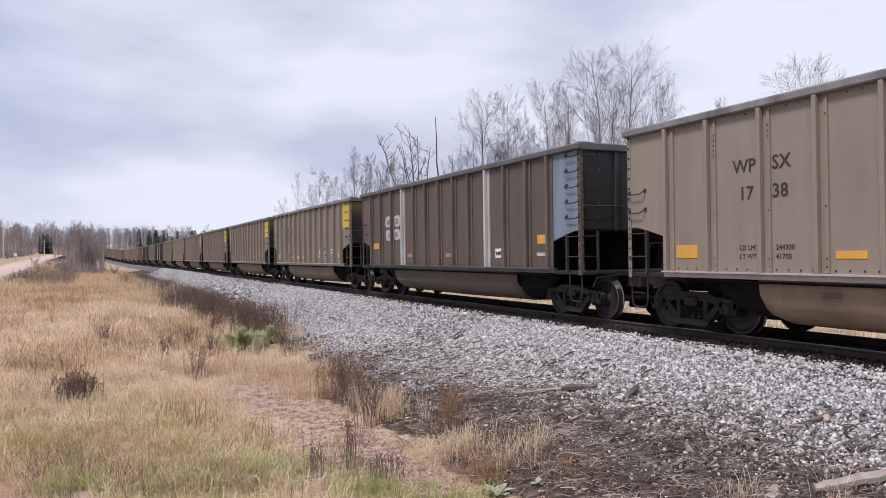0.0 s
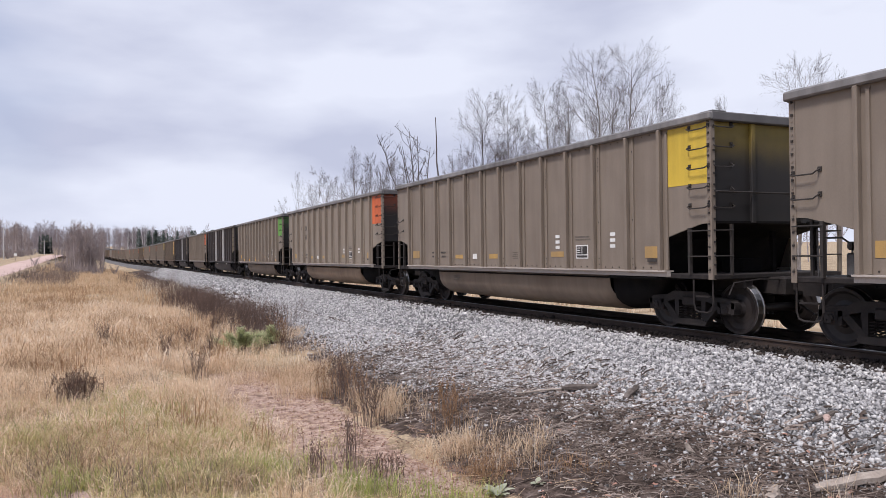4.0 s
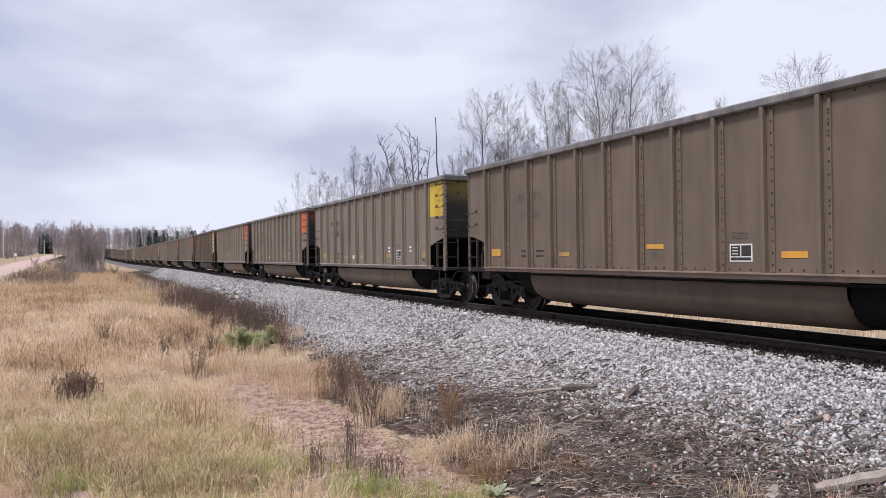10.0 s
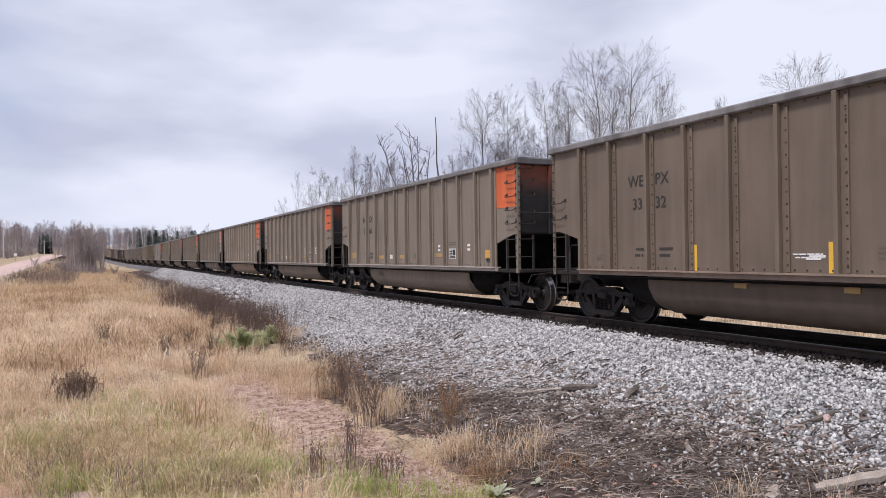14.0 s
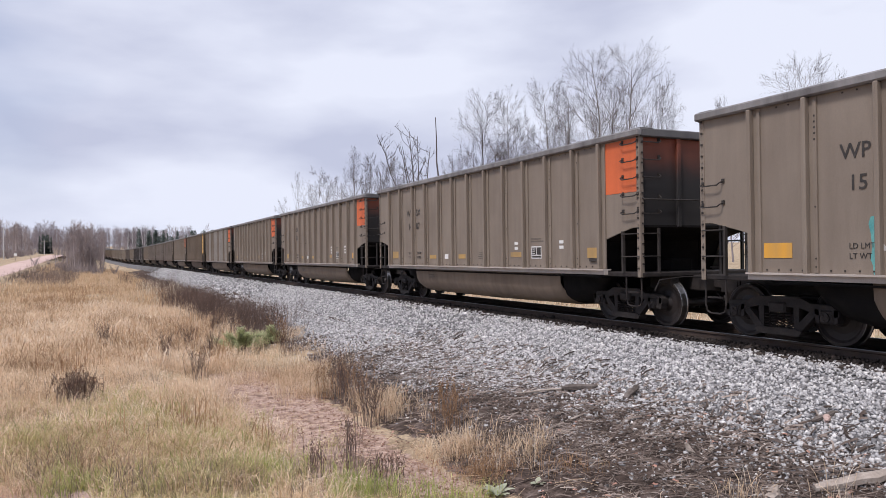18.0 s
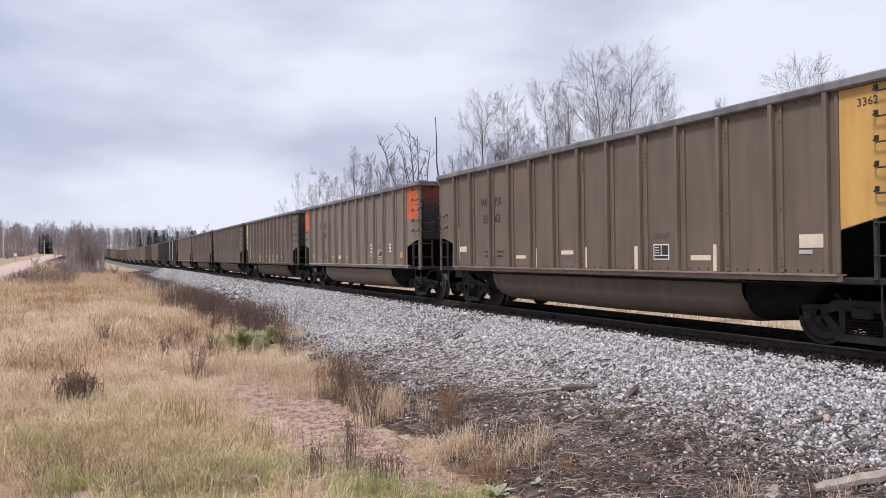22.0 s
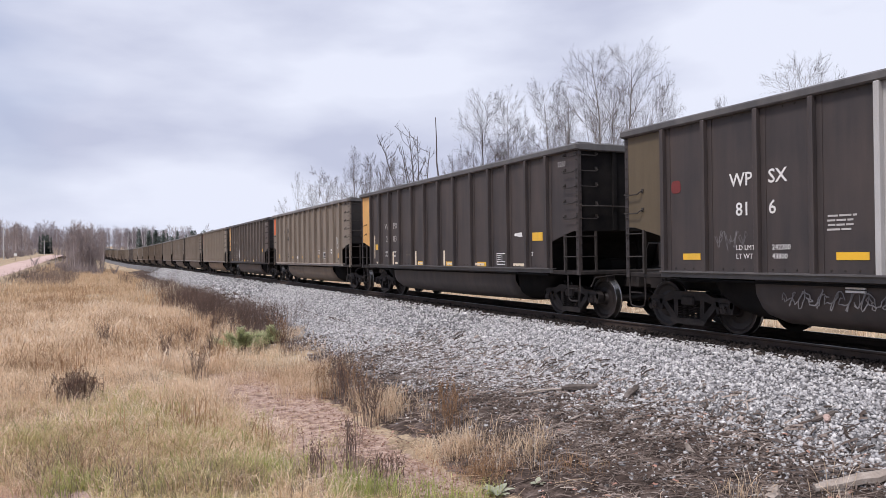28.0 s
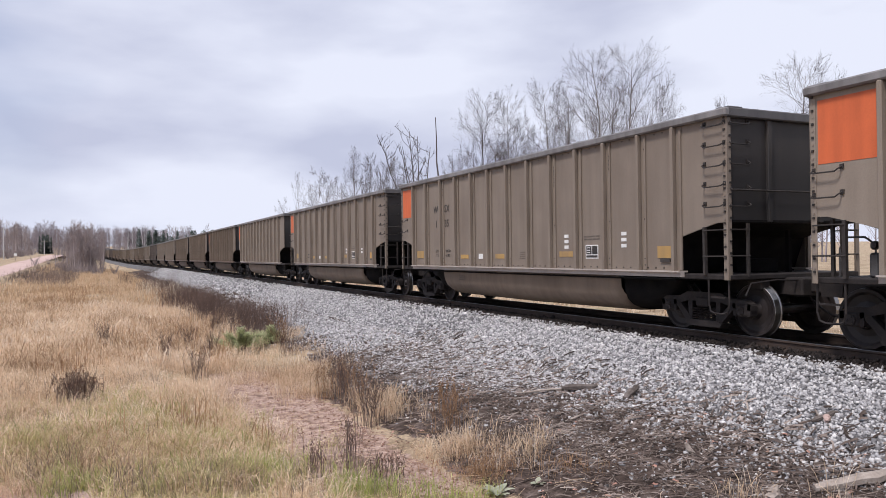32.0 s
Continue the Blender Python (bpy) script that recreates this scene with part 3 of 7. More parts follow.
def slot_row_mesh():
    """Dark holes in the rib flanges."""
    s = Shape()
    for i, n in ((1, 1), (2, 4), (4, 6), (6, 3), (8, 7), (9, 1), (10, 3), (11, 5)):
        for j in range(n):
            z = TOP - 0.44 - j * 0.085
            y = at(RIBS[i]) - 0.086
            s.box(-0.040, -0.035, y - 0.013, y + 0.013, z, z + 0.028)
        for z in (SILL + 0.1, SILL + 0.22, 2.1):
            y = at(RIBS[i]) - 0.086
            s.box(-0.040, -0.035, y - 0.012, y + 0.012, z, z + 0.024)
    return outward(s.mesh("slot_row"))


def grab_mesh():
    s = Shape()
    s.tube([(0, 0.03, 0.04), (-0.03, 0.03, 0.03), (-0.085, 0.03, 0.0), (-0.085, 0.09, -0.01), (-0.085, 0.42, -0.01), (-0.085, 0.47, 0.02), (-0.03, 0.48, 0.05), (0, 0.48, 0.06)], 0.012, 5)
    s.box(-0.02, 0.004, 0.0, 0.06, 0.0, 0.07)
    s.box(-0.02, 0.004, 0.45, 0.51, 0.02, 0.09)
    return outward(s.mesh("grab_iron"))


def end_frame_mesh():
    """The ladder frame of the open platform at one corner."""
    s = Shape()
    s.box(-0.03, 0.03, 0.50, 0.55, 1.08, 1.90)
    for z in (1.40, 1.84):
        s.tube([(-0.02, 0.02, z), (-0.05, 0.06, z), (-0.05, 0.50, z), (-0.02, 0.55, z)], 0.013, 5)
    return outward(s.mesh("ladder"))


def end_ladder_mesh():
    s = Shape()
    s.box(0.42, 0.46, -0.03, 0.02, 1.05, 1.95)
    for z in (1.40, 1.84):
        s.tube([(0.03, -0.03, z), (0.46, -0.03, z)], 0.013, 5)
    return outward(s.mesh("end_ladder"))


def platform_mesh():
    s = Shape()
    s.box(-SIDE + 0.02, SIDE - 0.02, -0.02, 1.2, 1.00, 1.09, 0.015)
    s.box(-0.30, 0.30, -0.35, 1.3, 0.70, 1.02, 0.03)
    s.box(-0.85, -0.62, 0.02, 0.30, 0.82, 1.0, 0.02)
    for d in (-1, 1):
        q = SIDE - 0.04
        s.tube([(d * q, 0.04, 1.0), (d * q, 0.03, 0.58), (d * q, 0.07, 0.46), (d * q, 0.16, 0.43), (d * q, 0.36, 0.43), (d * q, 0.45, 0.46), (d * q, 0.49, 0.58), (d * q, 0.49, 1.0)], 0.017, 6)
        s.box(d * q - 0.03, d * q + 0.03, 0.10, 0.42, 0.69, 0.715)
    return outward(s.mesh("end_platform"))


def brake_gear_mesh():
    """Reservoir, valve and bent pipes on the open platform."""
    s = Shape()
    s.lathe([(-0.98, 0.0), (-0.98, 0.09), (-0.92, 0.13), (-0.42, 0.13), (-0.36, 0.09), (-0.36, 0.0)], 12)
    s.v = [(x, y + 0.72, z + 1.26) for x, y, z in s.v]
    s.box(-1.30, -1.10, 0.66, 0.82, 1.09, 1.44, 0.03)
    s.box(-1.34, -1.20, 0.70, 0.78, 1.48, 1.60, 0.03)
    s.tube([(-1.25, 0.74, 1.40), (-1.25, 0.74, 1.55), (-1.28, 0.60, 1.66), (-1.30, 0.30, 1.66), (-1.30, 0.22, 1.50), (-1.30, 0.22, 1.05)], 0.016, 5)
    s.tube([(-1.12, 0.70, 1.30), (-0.95, 0.60, 1.50), (-0.60, 0.45, 1.62), (0.2, 0.42, 1.62)], 0.016, 5)
    return outward(s.mesh("brake_gear"))


def coupler_mesh():
    s = Shape()
    s.box(-0.09, 0.09, -0.62, 0.02, 0.76, 0.95, 0.03)
    s.prism([(-0.98, 0.72), (-0.60, 0.70), (-0.56, 0.98), (-0.90, 1.0), (-1.0, 0.9)], -0.15, 0.13)
    s.tube([(0.22, 0.0, 0.72), (0.24, -0.25, 0.50), (0.20, -0.55, 0.36), (0.10, -0.80, 0.42)], 0.022, 6)
    s.tube([(-0.2, -0.25, 0.98), (-0.8, -0.28, 1.0), (-1.35, -0.24, 0.95), (-1.45, -0.22, 0.75)], 0.014, 5)
    return outward(s.mesh("coupler"))


def sill_mesh():
    s = Shape()
    s.box(-0.115, 0.10, -HALF + 1.05, HALF - 1.05, SILL - 0.015, SILL + 0.012)
    s.box(-0.06, 0.02, -HALF + 1.05, HALF - 1.05, SILL - 0.10, SILL - 0.015)
    return outward(s.mesh("side_sill"))


def tub_ring(y, w, zb, zt=1.08, n=12, sq=0.55):
    out = []
    for i in range(n + 1):
        a = math.pi * i / n
        c, d = math.cos(a), math.sin(a)
        out.append((-w * math.copysign(abs(c) ** sq, c), y, zt - (zt - zb) * d ** sq))
    return out


def tub_mesh():
    rings = [tub_ring(at(o), w, z) for o, w, z in ((3.02, 1.44, 0.46), (3.10, 1.46, 0.315), (3.3, 1.47, 0.255), (7.285, 1.47, 0.225), (11.27, 1.47, 0.255), (11.47, 1.46, 0.315), (11.55, 1.44, 0.46))]
    return outward(Shape().loft(rings).mesh("tub", True))


def tub_end_mesh():
    """The rounded dark end of the tub, near the truck."""
    rings = [tub_ring(at(o), w, z) for o, w, z in ((1.75, 1.10, 0.92), (1.95, 1.18, 0.58), (2.25, 1.24, 0.39), (2.6, 1.30, 0.32), (3.04, 1.34, 0.28))]
    return outward(Shape().loft(rings).mesh("tub_end", True))


def floor_mesh():
    s = Shape()
    s.box(-SIDE + 0.04, SIDE - 0.04, -HALF + 1.3, HALF - 1.3, 0.96, 0.99)
    return s.mesh("floor_plate")


def wheel_set_mesh(sides=24):
    s = Shape()
    for sx in (-1, 1):
        prof = [(0.82, 0.09), (0.82, 0.13), (0.76, 0.16), (0.735, 0.26), (0.75, 0.36), (0.785, 0.40), (0.785, 0.445)]
        prof += [(0.78, 0.452), (0.665, 0.457), (0.655, 0.475), (0.645, 0.482), (0.635, 0.475), (0.635, 0.40), (0.69, 0.36), (0.68, 0.25), (0.70, 0.15), (0.66, 0.12), (0.66, 0.09)]
        s.lathe([(sx * x, r) for x, r in prof], sides)
        s.lathe([(sx * x, r) for x, r in ((0.82, 0.0), (0.82, 0.075), (1.12, 0.075), (1.12, 0.0))], 12)
        for k in range(3):
            a = 2.1 * k
            c, d = 0.045 * math.cos(a), 0.045 * math.sin(a)
            s.box(min(sx * 1.12, sx * 1.135), max(sx * 1.12, sx * 1.135), c - 0.012, c + 0.012, d - 0.012, d + 0.012)
    s.lathe([(-0.7, 0.0), (-0.7, 0.085), (0.7, 0.085), (0.7, 0.0)], 12)
    return outward(s.mesh("wheelset", False))


def frame_mesh():
    s = Shape()
    a, b = -1.08, -0.93
    top = [(-1.10, 0.56), (-0.98, 0.64), (-0.60, 0.66), (-0.42, 0.74), (0.42, 0.74), (0.60, 0.66), (0.98, 0.64), (1.10, 0.56), (1.10, 0.47), (0.74, 0.49), (0.40, 0.58), (-0.40, 0.58), (-0.74, 0.49), (-1.10, 0.47)]
    s.prism(top, a, b)
    for d in (-1, 1):
        s.prism([(d * 0.76, 0.54), (d * 0.62, 0.56), (d * 0.20, 0.16), (d * 0.36, 0.14)], a + 0.01, b - 0.01)
        s.prism([(d * 0.40, 0.62), (d * 0.29, 0.62), (d * 0.29, 0.22), (d * 0.38, 0.22)], a + 0.015, b - 0.015)
        s.box(a - 0.02, b + 0.03, d * 0.889 - 0.12, d * 0.889 + 0.12, 0.36, 0.58, 0.03)
        s.prism([(d * 0.889 + 0.20, 0.58), (d * 0.889 + 0.13, 0.58), (d * 0.889 + 0.12, 0.36), (d * 0.889 + 0.19, 0.38)], a, b)
        s.prism([(d * 0.889 - 0.20, 0.58), (d * 0.889 - 0.13, 0.58), (d * 0.889 - 0.12, 0.36), (d * 0.889 - 0.19, 0.38)], a, b)
    s.prism([(-0.40, 0.13), (0.40, 0.13), (0.46, 0.20), (0.34, 0.24), (-0.34, 0.24), (-0.46, 0.20)], a - 0.02, b + 0.02)
    return outward(s.mesh("side_frame"))


def spring_mesh():
    s = Shape()
    for y in (-0.21, -0.07, 0.07, 0.21):
        for x in (-1.05, -0.93):
            pts = [(x + 0.055 * math.cos(t), y + 0.055 * math.sin(t), 0.245 + t / (2 * math.pi) * 0.046) for t in np.arange(0, 5 * 2 * math.pi, math.pi / 2.5)]
            s.tube(pts, 0.012, 3)
    return s.mesh("spring_nest")


def bolster_mesh():
    s = Shape()
    s.box(-1.12, 1.12, -0.17, 0.17, 0.48, 0.66, 0.03)
    s.box(-0.35, 0.35, -0.25, 0.25, 0.62, 0.74, 0.03)
    for d in (-1, 1):
        s.box(-0.75, 0.75, d * 0.34 - 0.04, d * 0.34 + 0.04, 0.33, 0.43, 0.01)
        for x in (-0.72, 0.72):
            s.box(x - 0.06, x + 0.06, d * 0.40 - 0.035, d * 0.40 + 0.035, 0.28, 0.50, 0.01)
    return outward(s.mesh("truck_bolster"))


WHEELS = {}


def truck(car, k, o):
    y = at(o)
    root = part("truck", cached("bolster", bolster_mesh), M["iron"], car, "grimy cast-iron truck", pose(0, y, 0))
    for turn in (0, 180):
        part("side_frame", cached("frame", frame_mesh), M["iron"], root, "", pose(0, 0, 0, 0, 0, turn))
        if k <= 36:
            tagged(part("spring_nest", cached("spring", spring_mesh), M["wheel"], root, "coil springs", pose(0, 0, 0, 0, 0, turn)), kind="stuff")
    for d in (-0.889, 0.889):
        w = part("wheelset", cached("wheelset", wheel_set_mesh) if k <= 36 else cached("far_wheelset", lambda: wheel_set_mesh(10)), M["wheel"], root, "steel wheels on an axle", pose(0, d, 0.457))
        if len(w.data.materials) < 2:
            w.data.materials.append(M["tread"])
            for f in w.data.polygons:
                rs = [math.hypot(w.data.vertices[i].co.y, w.data.vertices[i].co.z) for i in f.vertices]
                f.material_index = 1 if min(rs) > 0.44 and max(rs) < 0.476 else 0
        WHEELS.setdefault(k, []).append((w, d, o))


def plate(car, name, o0, o1, z0, z1, material, label="", d=0.004, x=None):
    """A flat sticker or painted field on the near side."""
    s = Shape()
    f = FACE if x is None else x
    s.box(f - d, f + 0.003, at(min(o0, o1)), at(max(o0, o1)), z0, z1)
    return part(name, s.mesh(name), material, car, label)


TEXTS = {}


def lettering(car, words, o, z, size, material, name="lettering", label="", x=None, bold=0.0, wide=1.0):
    """Words in the built-in font on the near side; o and z: the left foot of the first letter."""
    key = (words, size, bold)
    if key not in TEXTS:
        c = bpy.data.curves.new("lettering", "FONT")
        c.body, c.size, c.extrude, c.offset = words, size, 0.0015, bold
        c.resolution_u = 2
        ob = bpy.data.objects.new("lettering", c)
        TEXTS[key] = bpy.data.meshes.new_from_object(ob)
        TEXTS[key].name = "lettering"
        TEXTS[key].materials.clear()
        bpy.data.objects.remove(ob)
        bpy.data.curves.remove(c)
    m = Matrix(((0, 0, -1, (FACE if x is None else x) - 0.003), (-wide, 0, 0, at(o)), (0, 1, 0, z), (0, 0, 0, 1)))
    ob = part(name, TEXTS[key], material, car, label)
    ob.matrix_basis = m
    return ob


def bay(car, key, d):
    """The whole end bay of the near side painted, down to the cut over the platform."""
    out = [(0.09, TOP - 0.15), (0.09, 1.975), (0.25, 1.965), (0.75, 1.845), (1.08, 1.76), (1.08, TOP - 0.15)]
    ring = [(d * (y - HALF), z) for y, z in out]
    part("end_patch", outward(Shape().prism(ring, FACE - 0.001, FACE + 0.003).mesh("end_patch")), M["patch_" + key], car, "painted end bay")


def coal_car(k, tone, label, full=True, near="plain", far="plain", chord="chord"):
    """A bathtub coal gondola; near and far: the paint of its leading and trailing ends."""
    car = tagged(new("coal_car"), label, "train car", "cars of the coal train")
    p = M[tone]
    for sx in (-1, 1):
        part("side_sheet", cached(("side", sx), lambda: side_sheet(sx)), p, car)
        turn = 0 if sx < 0 else 180
        part("top_chord", cached("chord", lambda: chord_mesh("side")), M[chord], car, "dented top rail", pose(sx * SIDE, 0, 0, 0, 0, turn))
        part("side_sill", cached("sill", sill_mesh), M["ledge"] if tone in ("greige", "light") else M["rust_ledge"] if tone == "warm" else M["dark_chord" if tone in ("black", "brown", "rust") else "chord"], car, "", pose(sx * SIDE, 0, 0, 0, 0, turn))
        ribs = TURNED_RIBS if far == "tan" else RIBS
        for o in (ribs if sx < 0 or full else []):
            rib = cached("rib", rib_mesh) if tone != "black" else cached("plain_rib", plain_rib_mesh)
            part("side_rib", rib, M["worn_rib" if k in (26, 27, 28) else "worn_dark_rib" if tone in ("brown", "rust") else tone], car, "", pose(sx * SIDE, at(o) if sx < 0 else -at(o), 0, 0, 0, turn))
    if full:
        tagged(part("rivet_row", cached("rivets", rivet_row_mesh), M["bar"], car, "dark rivet heads", pose(-SIDE, 0, 0)), kind="stuff")
        if tone in ("greige", "light", "warm"):
            if k in (11, 15, 23):
                tagged(part("rivet_row", cached("flange_rivets", flange_rivet_mesh), M["bar"], car, "dark rivet heads", pose(-SIDE, 0, 0)), kind="stuff")
            tagged(part("slot_row", cached("slots", slot_row_mesh), M["bar"], car, "dark punched holes", pose(-SIDE, 0, 0)), kind="stuff")
    part("tub", cached("tub", tub_mesh), M["tub_" + tone], car, "rounded belly tub")
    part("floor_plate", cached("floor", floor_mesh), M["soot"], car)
    for end, y, turn, key in (("near", -HALF, 0, near), ("far", HALF, 180, far)):
        m = pose(0, y, 0, 0, 0, turn)
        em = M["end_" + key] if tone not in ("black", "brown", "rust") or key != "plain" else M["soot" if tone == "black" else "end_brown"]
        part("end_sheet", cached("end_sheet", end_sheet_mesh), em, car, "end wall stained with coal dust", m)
        part("top_chord", cached("end_chord", lambda: chord_mesh("end")), M["dark_chord"], car, "", m)
        # slope sheet's colour carries the shade of the open end
        part("slope_sheet", cached("slope", slope_sheet_mesh), M["soot"], car, "sooty sloping end floor, painted near black for its shade", m)
        part("end_platform", cached("platform", platform_mesh), M["iron"], car, "", m)
        if full and end == "far":
            part("brake_gear", cached("brake_gear", brake_gear_mesh), M["pipe"], car, "brake reservoir and pipes", m @ Matrix.Diagonal((-1, 1, 1, 1)))
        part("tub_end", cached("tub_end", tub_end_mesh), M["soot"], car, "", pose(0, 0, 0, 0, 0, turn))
        if full:
            for x in (-0.62, 0.62):
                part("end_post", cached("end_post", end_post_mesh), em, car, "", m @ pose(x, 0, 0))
            part("end_rail", cached("end_rail", end_rail_mesh), M["bar"], car, "", m)
            part("coupler", cached("coupler", coupler_mesh), M["iron"], car, "", m)
            for sx in (-1, 1):
                if sx < 0:
                    mm = m @ pose(-SIDE, 0, 0)
                else:
                    mm = m @ Matrix.Diagonal((-1, 1, 1, 1)) @ pose(-SIDE, 0, 0)
                part("corner_post", cached("post", corner_post_mesh), p, car, "", mm)
                if (sx < 0) == (turn == 0):
                    tagged(part("bolt_row", cached("bolts", bolt_row_mesh), M["bar"], car, "dark bolt heads", mm), kind="stuff")
                part("ladder", cached("ladder", end_frame_mesh), M["bar"], car, "", mm)
                part("end_ladder", cached("end_ladder", end_ladder_mesh), M["bar"], car, "", mm)
                five = sx < 0
                for z in ((3.60, 3.26, 2.92, 2.58, 2.24) if five else (2.60, 2.24)):
                    part("grab_iron", cached("grab", grab_mesh), M["bar"], car, "", mm @ pose(0, 0.02, z))
                if five and turn == 0:
                    for z in (3.62, 3.28, 2.94, 2.52, 2.24):
                        part("grab_iron", cached("grab", grab_mesh), M["bar"], car, "", mm @ pose(0.02, 0.045, z, 0, 0, 90) @ Matrix.Diagonal((1, -1, 1, 1)))
    if near != "plain":
        if near in ("gold", "olive", "blue"):
            bay(car, near, 1)
        else:
            plate(car, "end_patch", 0.09, 1.08, 2.66, TOP - 0.16, M["patch_" + near], "painted end patch", 0.001)
    if far != "plain":
        if far in ("tan", "olive") or k == 26:
            bay(car, far, -1)
        else:
            plate(car, "end_patch", BODY - 1.10, BODY - 0.12, 2.72, TOP - 0.22, M["patch_" + far], "painted end patch", 0.001)
    truck(car, k, 1.117)
    truck(car, k, BODY - 1.117)
    return car


# number, tone, leading end, trailing end, reporting mark and number in two halves
CARS = {
    -1: ("greige", "orange", "plain", "WP SX", "17 12"), 0: ("light", "yellow", "plain", "WP SX", "17 38"), 1: ("rust", "blue", "plain", "WP SX", "18 79"),
    2: ("greige", "yellow", "plain", "WE PX", "42 92"), 3: ("greige", "yellow", "plain", "WE PX", "42 50"), 4: ("greige", "yellow", "plain", "WE PX", "44 16"),
    5: ("greige", "yellow", "plain", "", ""), 6: ("light", "orange", "plain", "WP SX", "14 63"), 7: ("greige", "green", "plain", "WP SX", "10 33"),
    8: ("black", "olive", "plain", "WP SX", "89 60"), 9: ("greige", "orange", "plain", "WP SX", "17 03"), 10: ("black", "olive", "plain", "WP SX", "82 1"),
    11: ("warm", "gold", "plain", "WE PX", "33 41"), 12: ("greige", "yellow", "plain", "WE PX", "41 30"), 13: ("greige", "orange", "plain", "WP SX", "17 11"),
    14: ("light", "orange", "plain", "WP SX", "14 29"), 15: ("warm", "gold", "plain", "WE PX", "33 32"), 16: ("greige", "orange", "plain", "WP SX", "15 60"),
    17: ("greige", "orange", "plain", "", ""), 18: ("light", "orange", "plain", "WP SX", "15 61"), 19: ("greige", "orange", "plain", "WP SX", "15 05"),
    20: ("greige", "orange", "plain", "WP SX", "14 07"), 21: ("greige", "orange", "plain", "WP SX", "17 21"), 22: ("greige", "orange", "plain", "WP SX", "17 29"),
    23: ("greige", "orange", "plain", "WP SX", "15 19"), 24: ("warm", "gold", "plain", "WE PX", "33 62"), 25: ("greige", "orange", "orange", "WP SX", "15 08"),
    26: ("warm", "plain", "yellow", "WE PX", "26 32"), 27: ("warm", "plain", "yellow", "WE PX", "40 30"), 28: ("warm", "plain", "tan", "", ""),
    29: ("greige", "plain", "orange", "", ""), 30: ("black", "olive", "olive", "WP SX", "81 6"), 31: ("black", "plain", "tan", "WE PX", "22 83"),
    32: ("greige", "plain", "orange", "WP SX", "15 48"), 33: ("brown", "plain", "tan", "WE PX", "21 70"), 34: ("light", "plain", "orange", "WP SX", "16 20"),
    35: ("greige", "plain", "orange", "WP SX", "1 35"), 36: ("greige", "plain", "orange", "", ""),
}
TONES = {"greige": "dusty greige aluminium", "light": "pale greige aluminium", "warm": "grimy warm-brown", "brown": "dark brown", "rust": "rusty brown", "black": "black"}
TRAIN = {}
LAST = 74


def car_label(tone, near, far):
    c = TONES[tone] + " coal gondola"
    if near != "plain":
        return c + " with " + near + " leading end panel"
    if far != "plain":
        return c + " with " + far + " trailing end panel"
    return c + " with plain sooty ends on iron trucks"


def make_train():
    rng = random.Random(9)
    for k in range(-1, LAST + 1):
        if k in CARS:
            tone, near, far, mark, number = CARS[k]
        else:
            tone, near, far, mark, number = rng.choice(["greige", "greige", "warm", "greige", "warm", "brown"]), "plain", "orange", "", ""
        TRAIN[k] = coal_car(k, tone, car_label(tone, near, far), k in CARS, near, far, "dark_chord" if tone in ("black", "brown", "rust") else "chord")


make_train()


# ---- growth and litter ----
M["straw"] = surface("dry_straw_grass", [(0.29, 0.19, 0.115), (0.57, 0.41, 0.265), (0.76, 0.58, 0.405), (0.84, 0.68, 0.50), (0.91, 0.80, 0.66)], scale=0.5, fine=30, rough=0.8, bump=0, contrast=0.75, mode="island", thin=0.42)
M["far_straw"] = surface("far_dry_grass", [(0.42, 0.285, 0.165), (0.58, 0.41, 0.255), (0.70, 0.52, 0.345), (0.78, 0.60, 0.42)], scale=0.12, fine=30, rough=0.85, bump=0, contrast=0.75, mode="island", thin=0.42)
M["olive_blade"] = surface("olive_green_grass", [(0.20, 0.21, 0.075), (0.38, 0.37, 0.15), (0.58, 0.51, 0.26), (0.74, 0.60, 0.38)], scale=0.9, fine=30, rough=0.8, bump=0, contrast=0.75, mode="island", thin=0.42)
M["weed_mix"] = surface("brown_grey_weeds", [(0.085, 0.063, 0.054), (0.18, 0.134, 0.11), (0.30, 0.228, 0.185), (0.46, 0.365, 0.295)], scale=0.5, fine=40, rough=0.9, bump=0, contrast=0.8, mode="island", thin=0.42)
M["rust_grass"] = surface("russet_dry_grass", [(0.22, 0.125, 0.07), (0.40, 0.245, 0.135), (0.58, 0.38, 0.22)], scale=0.6, fine=30, rough=0.85, bump=0, contrast=0.75, mode="island", thin=0.42)
M["green_grass"] = surface("yellow_green_grass", [(0.34, 0.31, 0.14), (0.58, 0.50, 0.27), (0.82, 0.67, 0.46), (0.58, 0.53, 0.26), (0.88, 0.72, 0.52)], scale=0.8, fine=30, rough=0.8, bump=0, contrast=0.75, mode="island", thin=0.42)
M["fresh_grass"] = surface("fresh_green_grass", [(0.24, 0.30, 0.085), (0.40, 0.44, 0.14), (0.58, 0.56, 0.24)], scale=0.8, fine=30, rough=0.75, bump=0, contrast=0.75, mode="island", thin=0.42)
M["stem"] = surface("dark_weed_stem", [(0.06, 0.043, 0.038), (0.13, 0.092, 0.078), (0.24, 0.17, 0.135)], scale=2, fine=40, rough=0.9, bump=0, contrast=0.75, mode="island")
M["seed"] = surface("brown_seed_head", [(0.10, 0.06, 0.045), (0.20, 0.125, 0.09)], scale=9, fine=60, rough=0.95, bump=0, mode="island")
M["bush"] = surface("bush_leaf", [(0.28, 0.31, 0.15), (0.42, 0.45, 0.24), (0.58, 0.58, 0.36)], scale=3, fine=40, rough=0.7, bump=0, contrast=0.75, mode="island", thin=0.42)
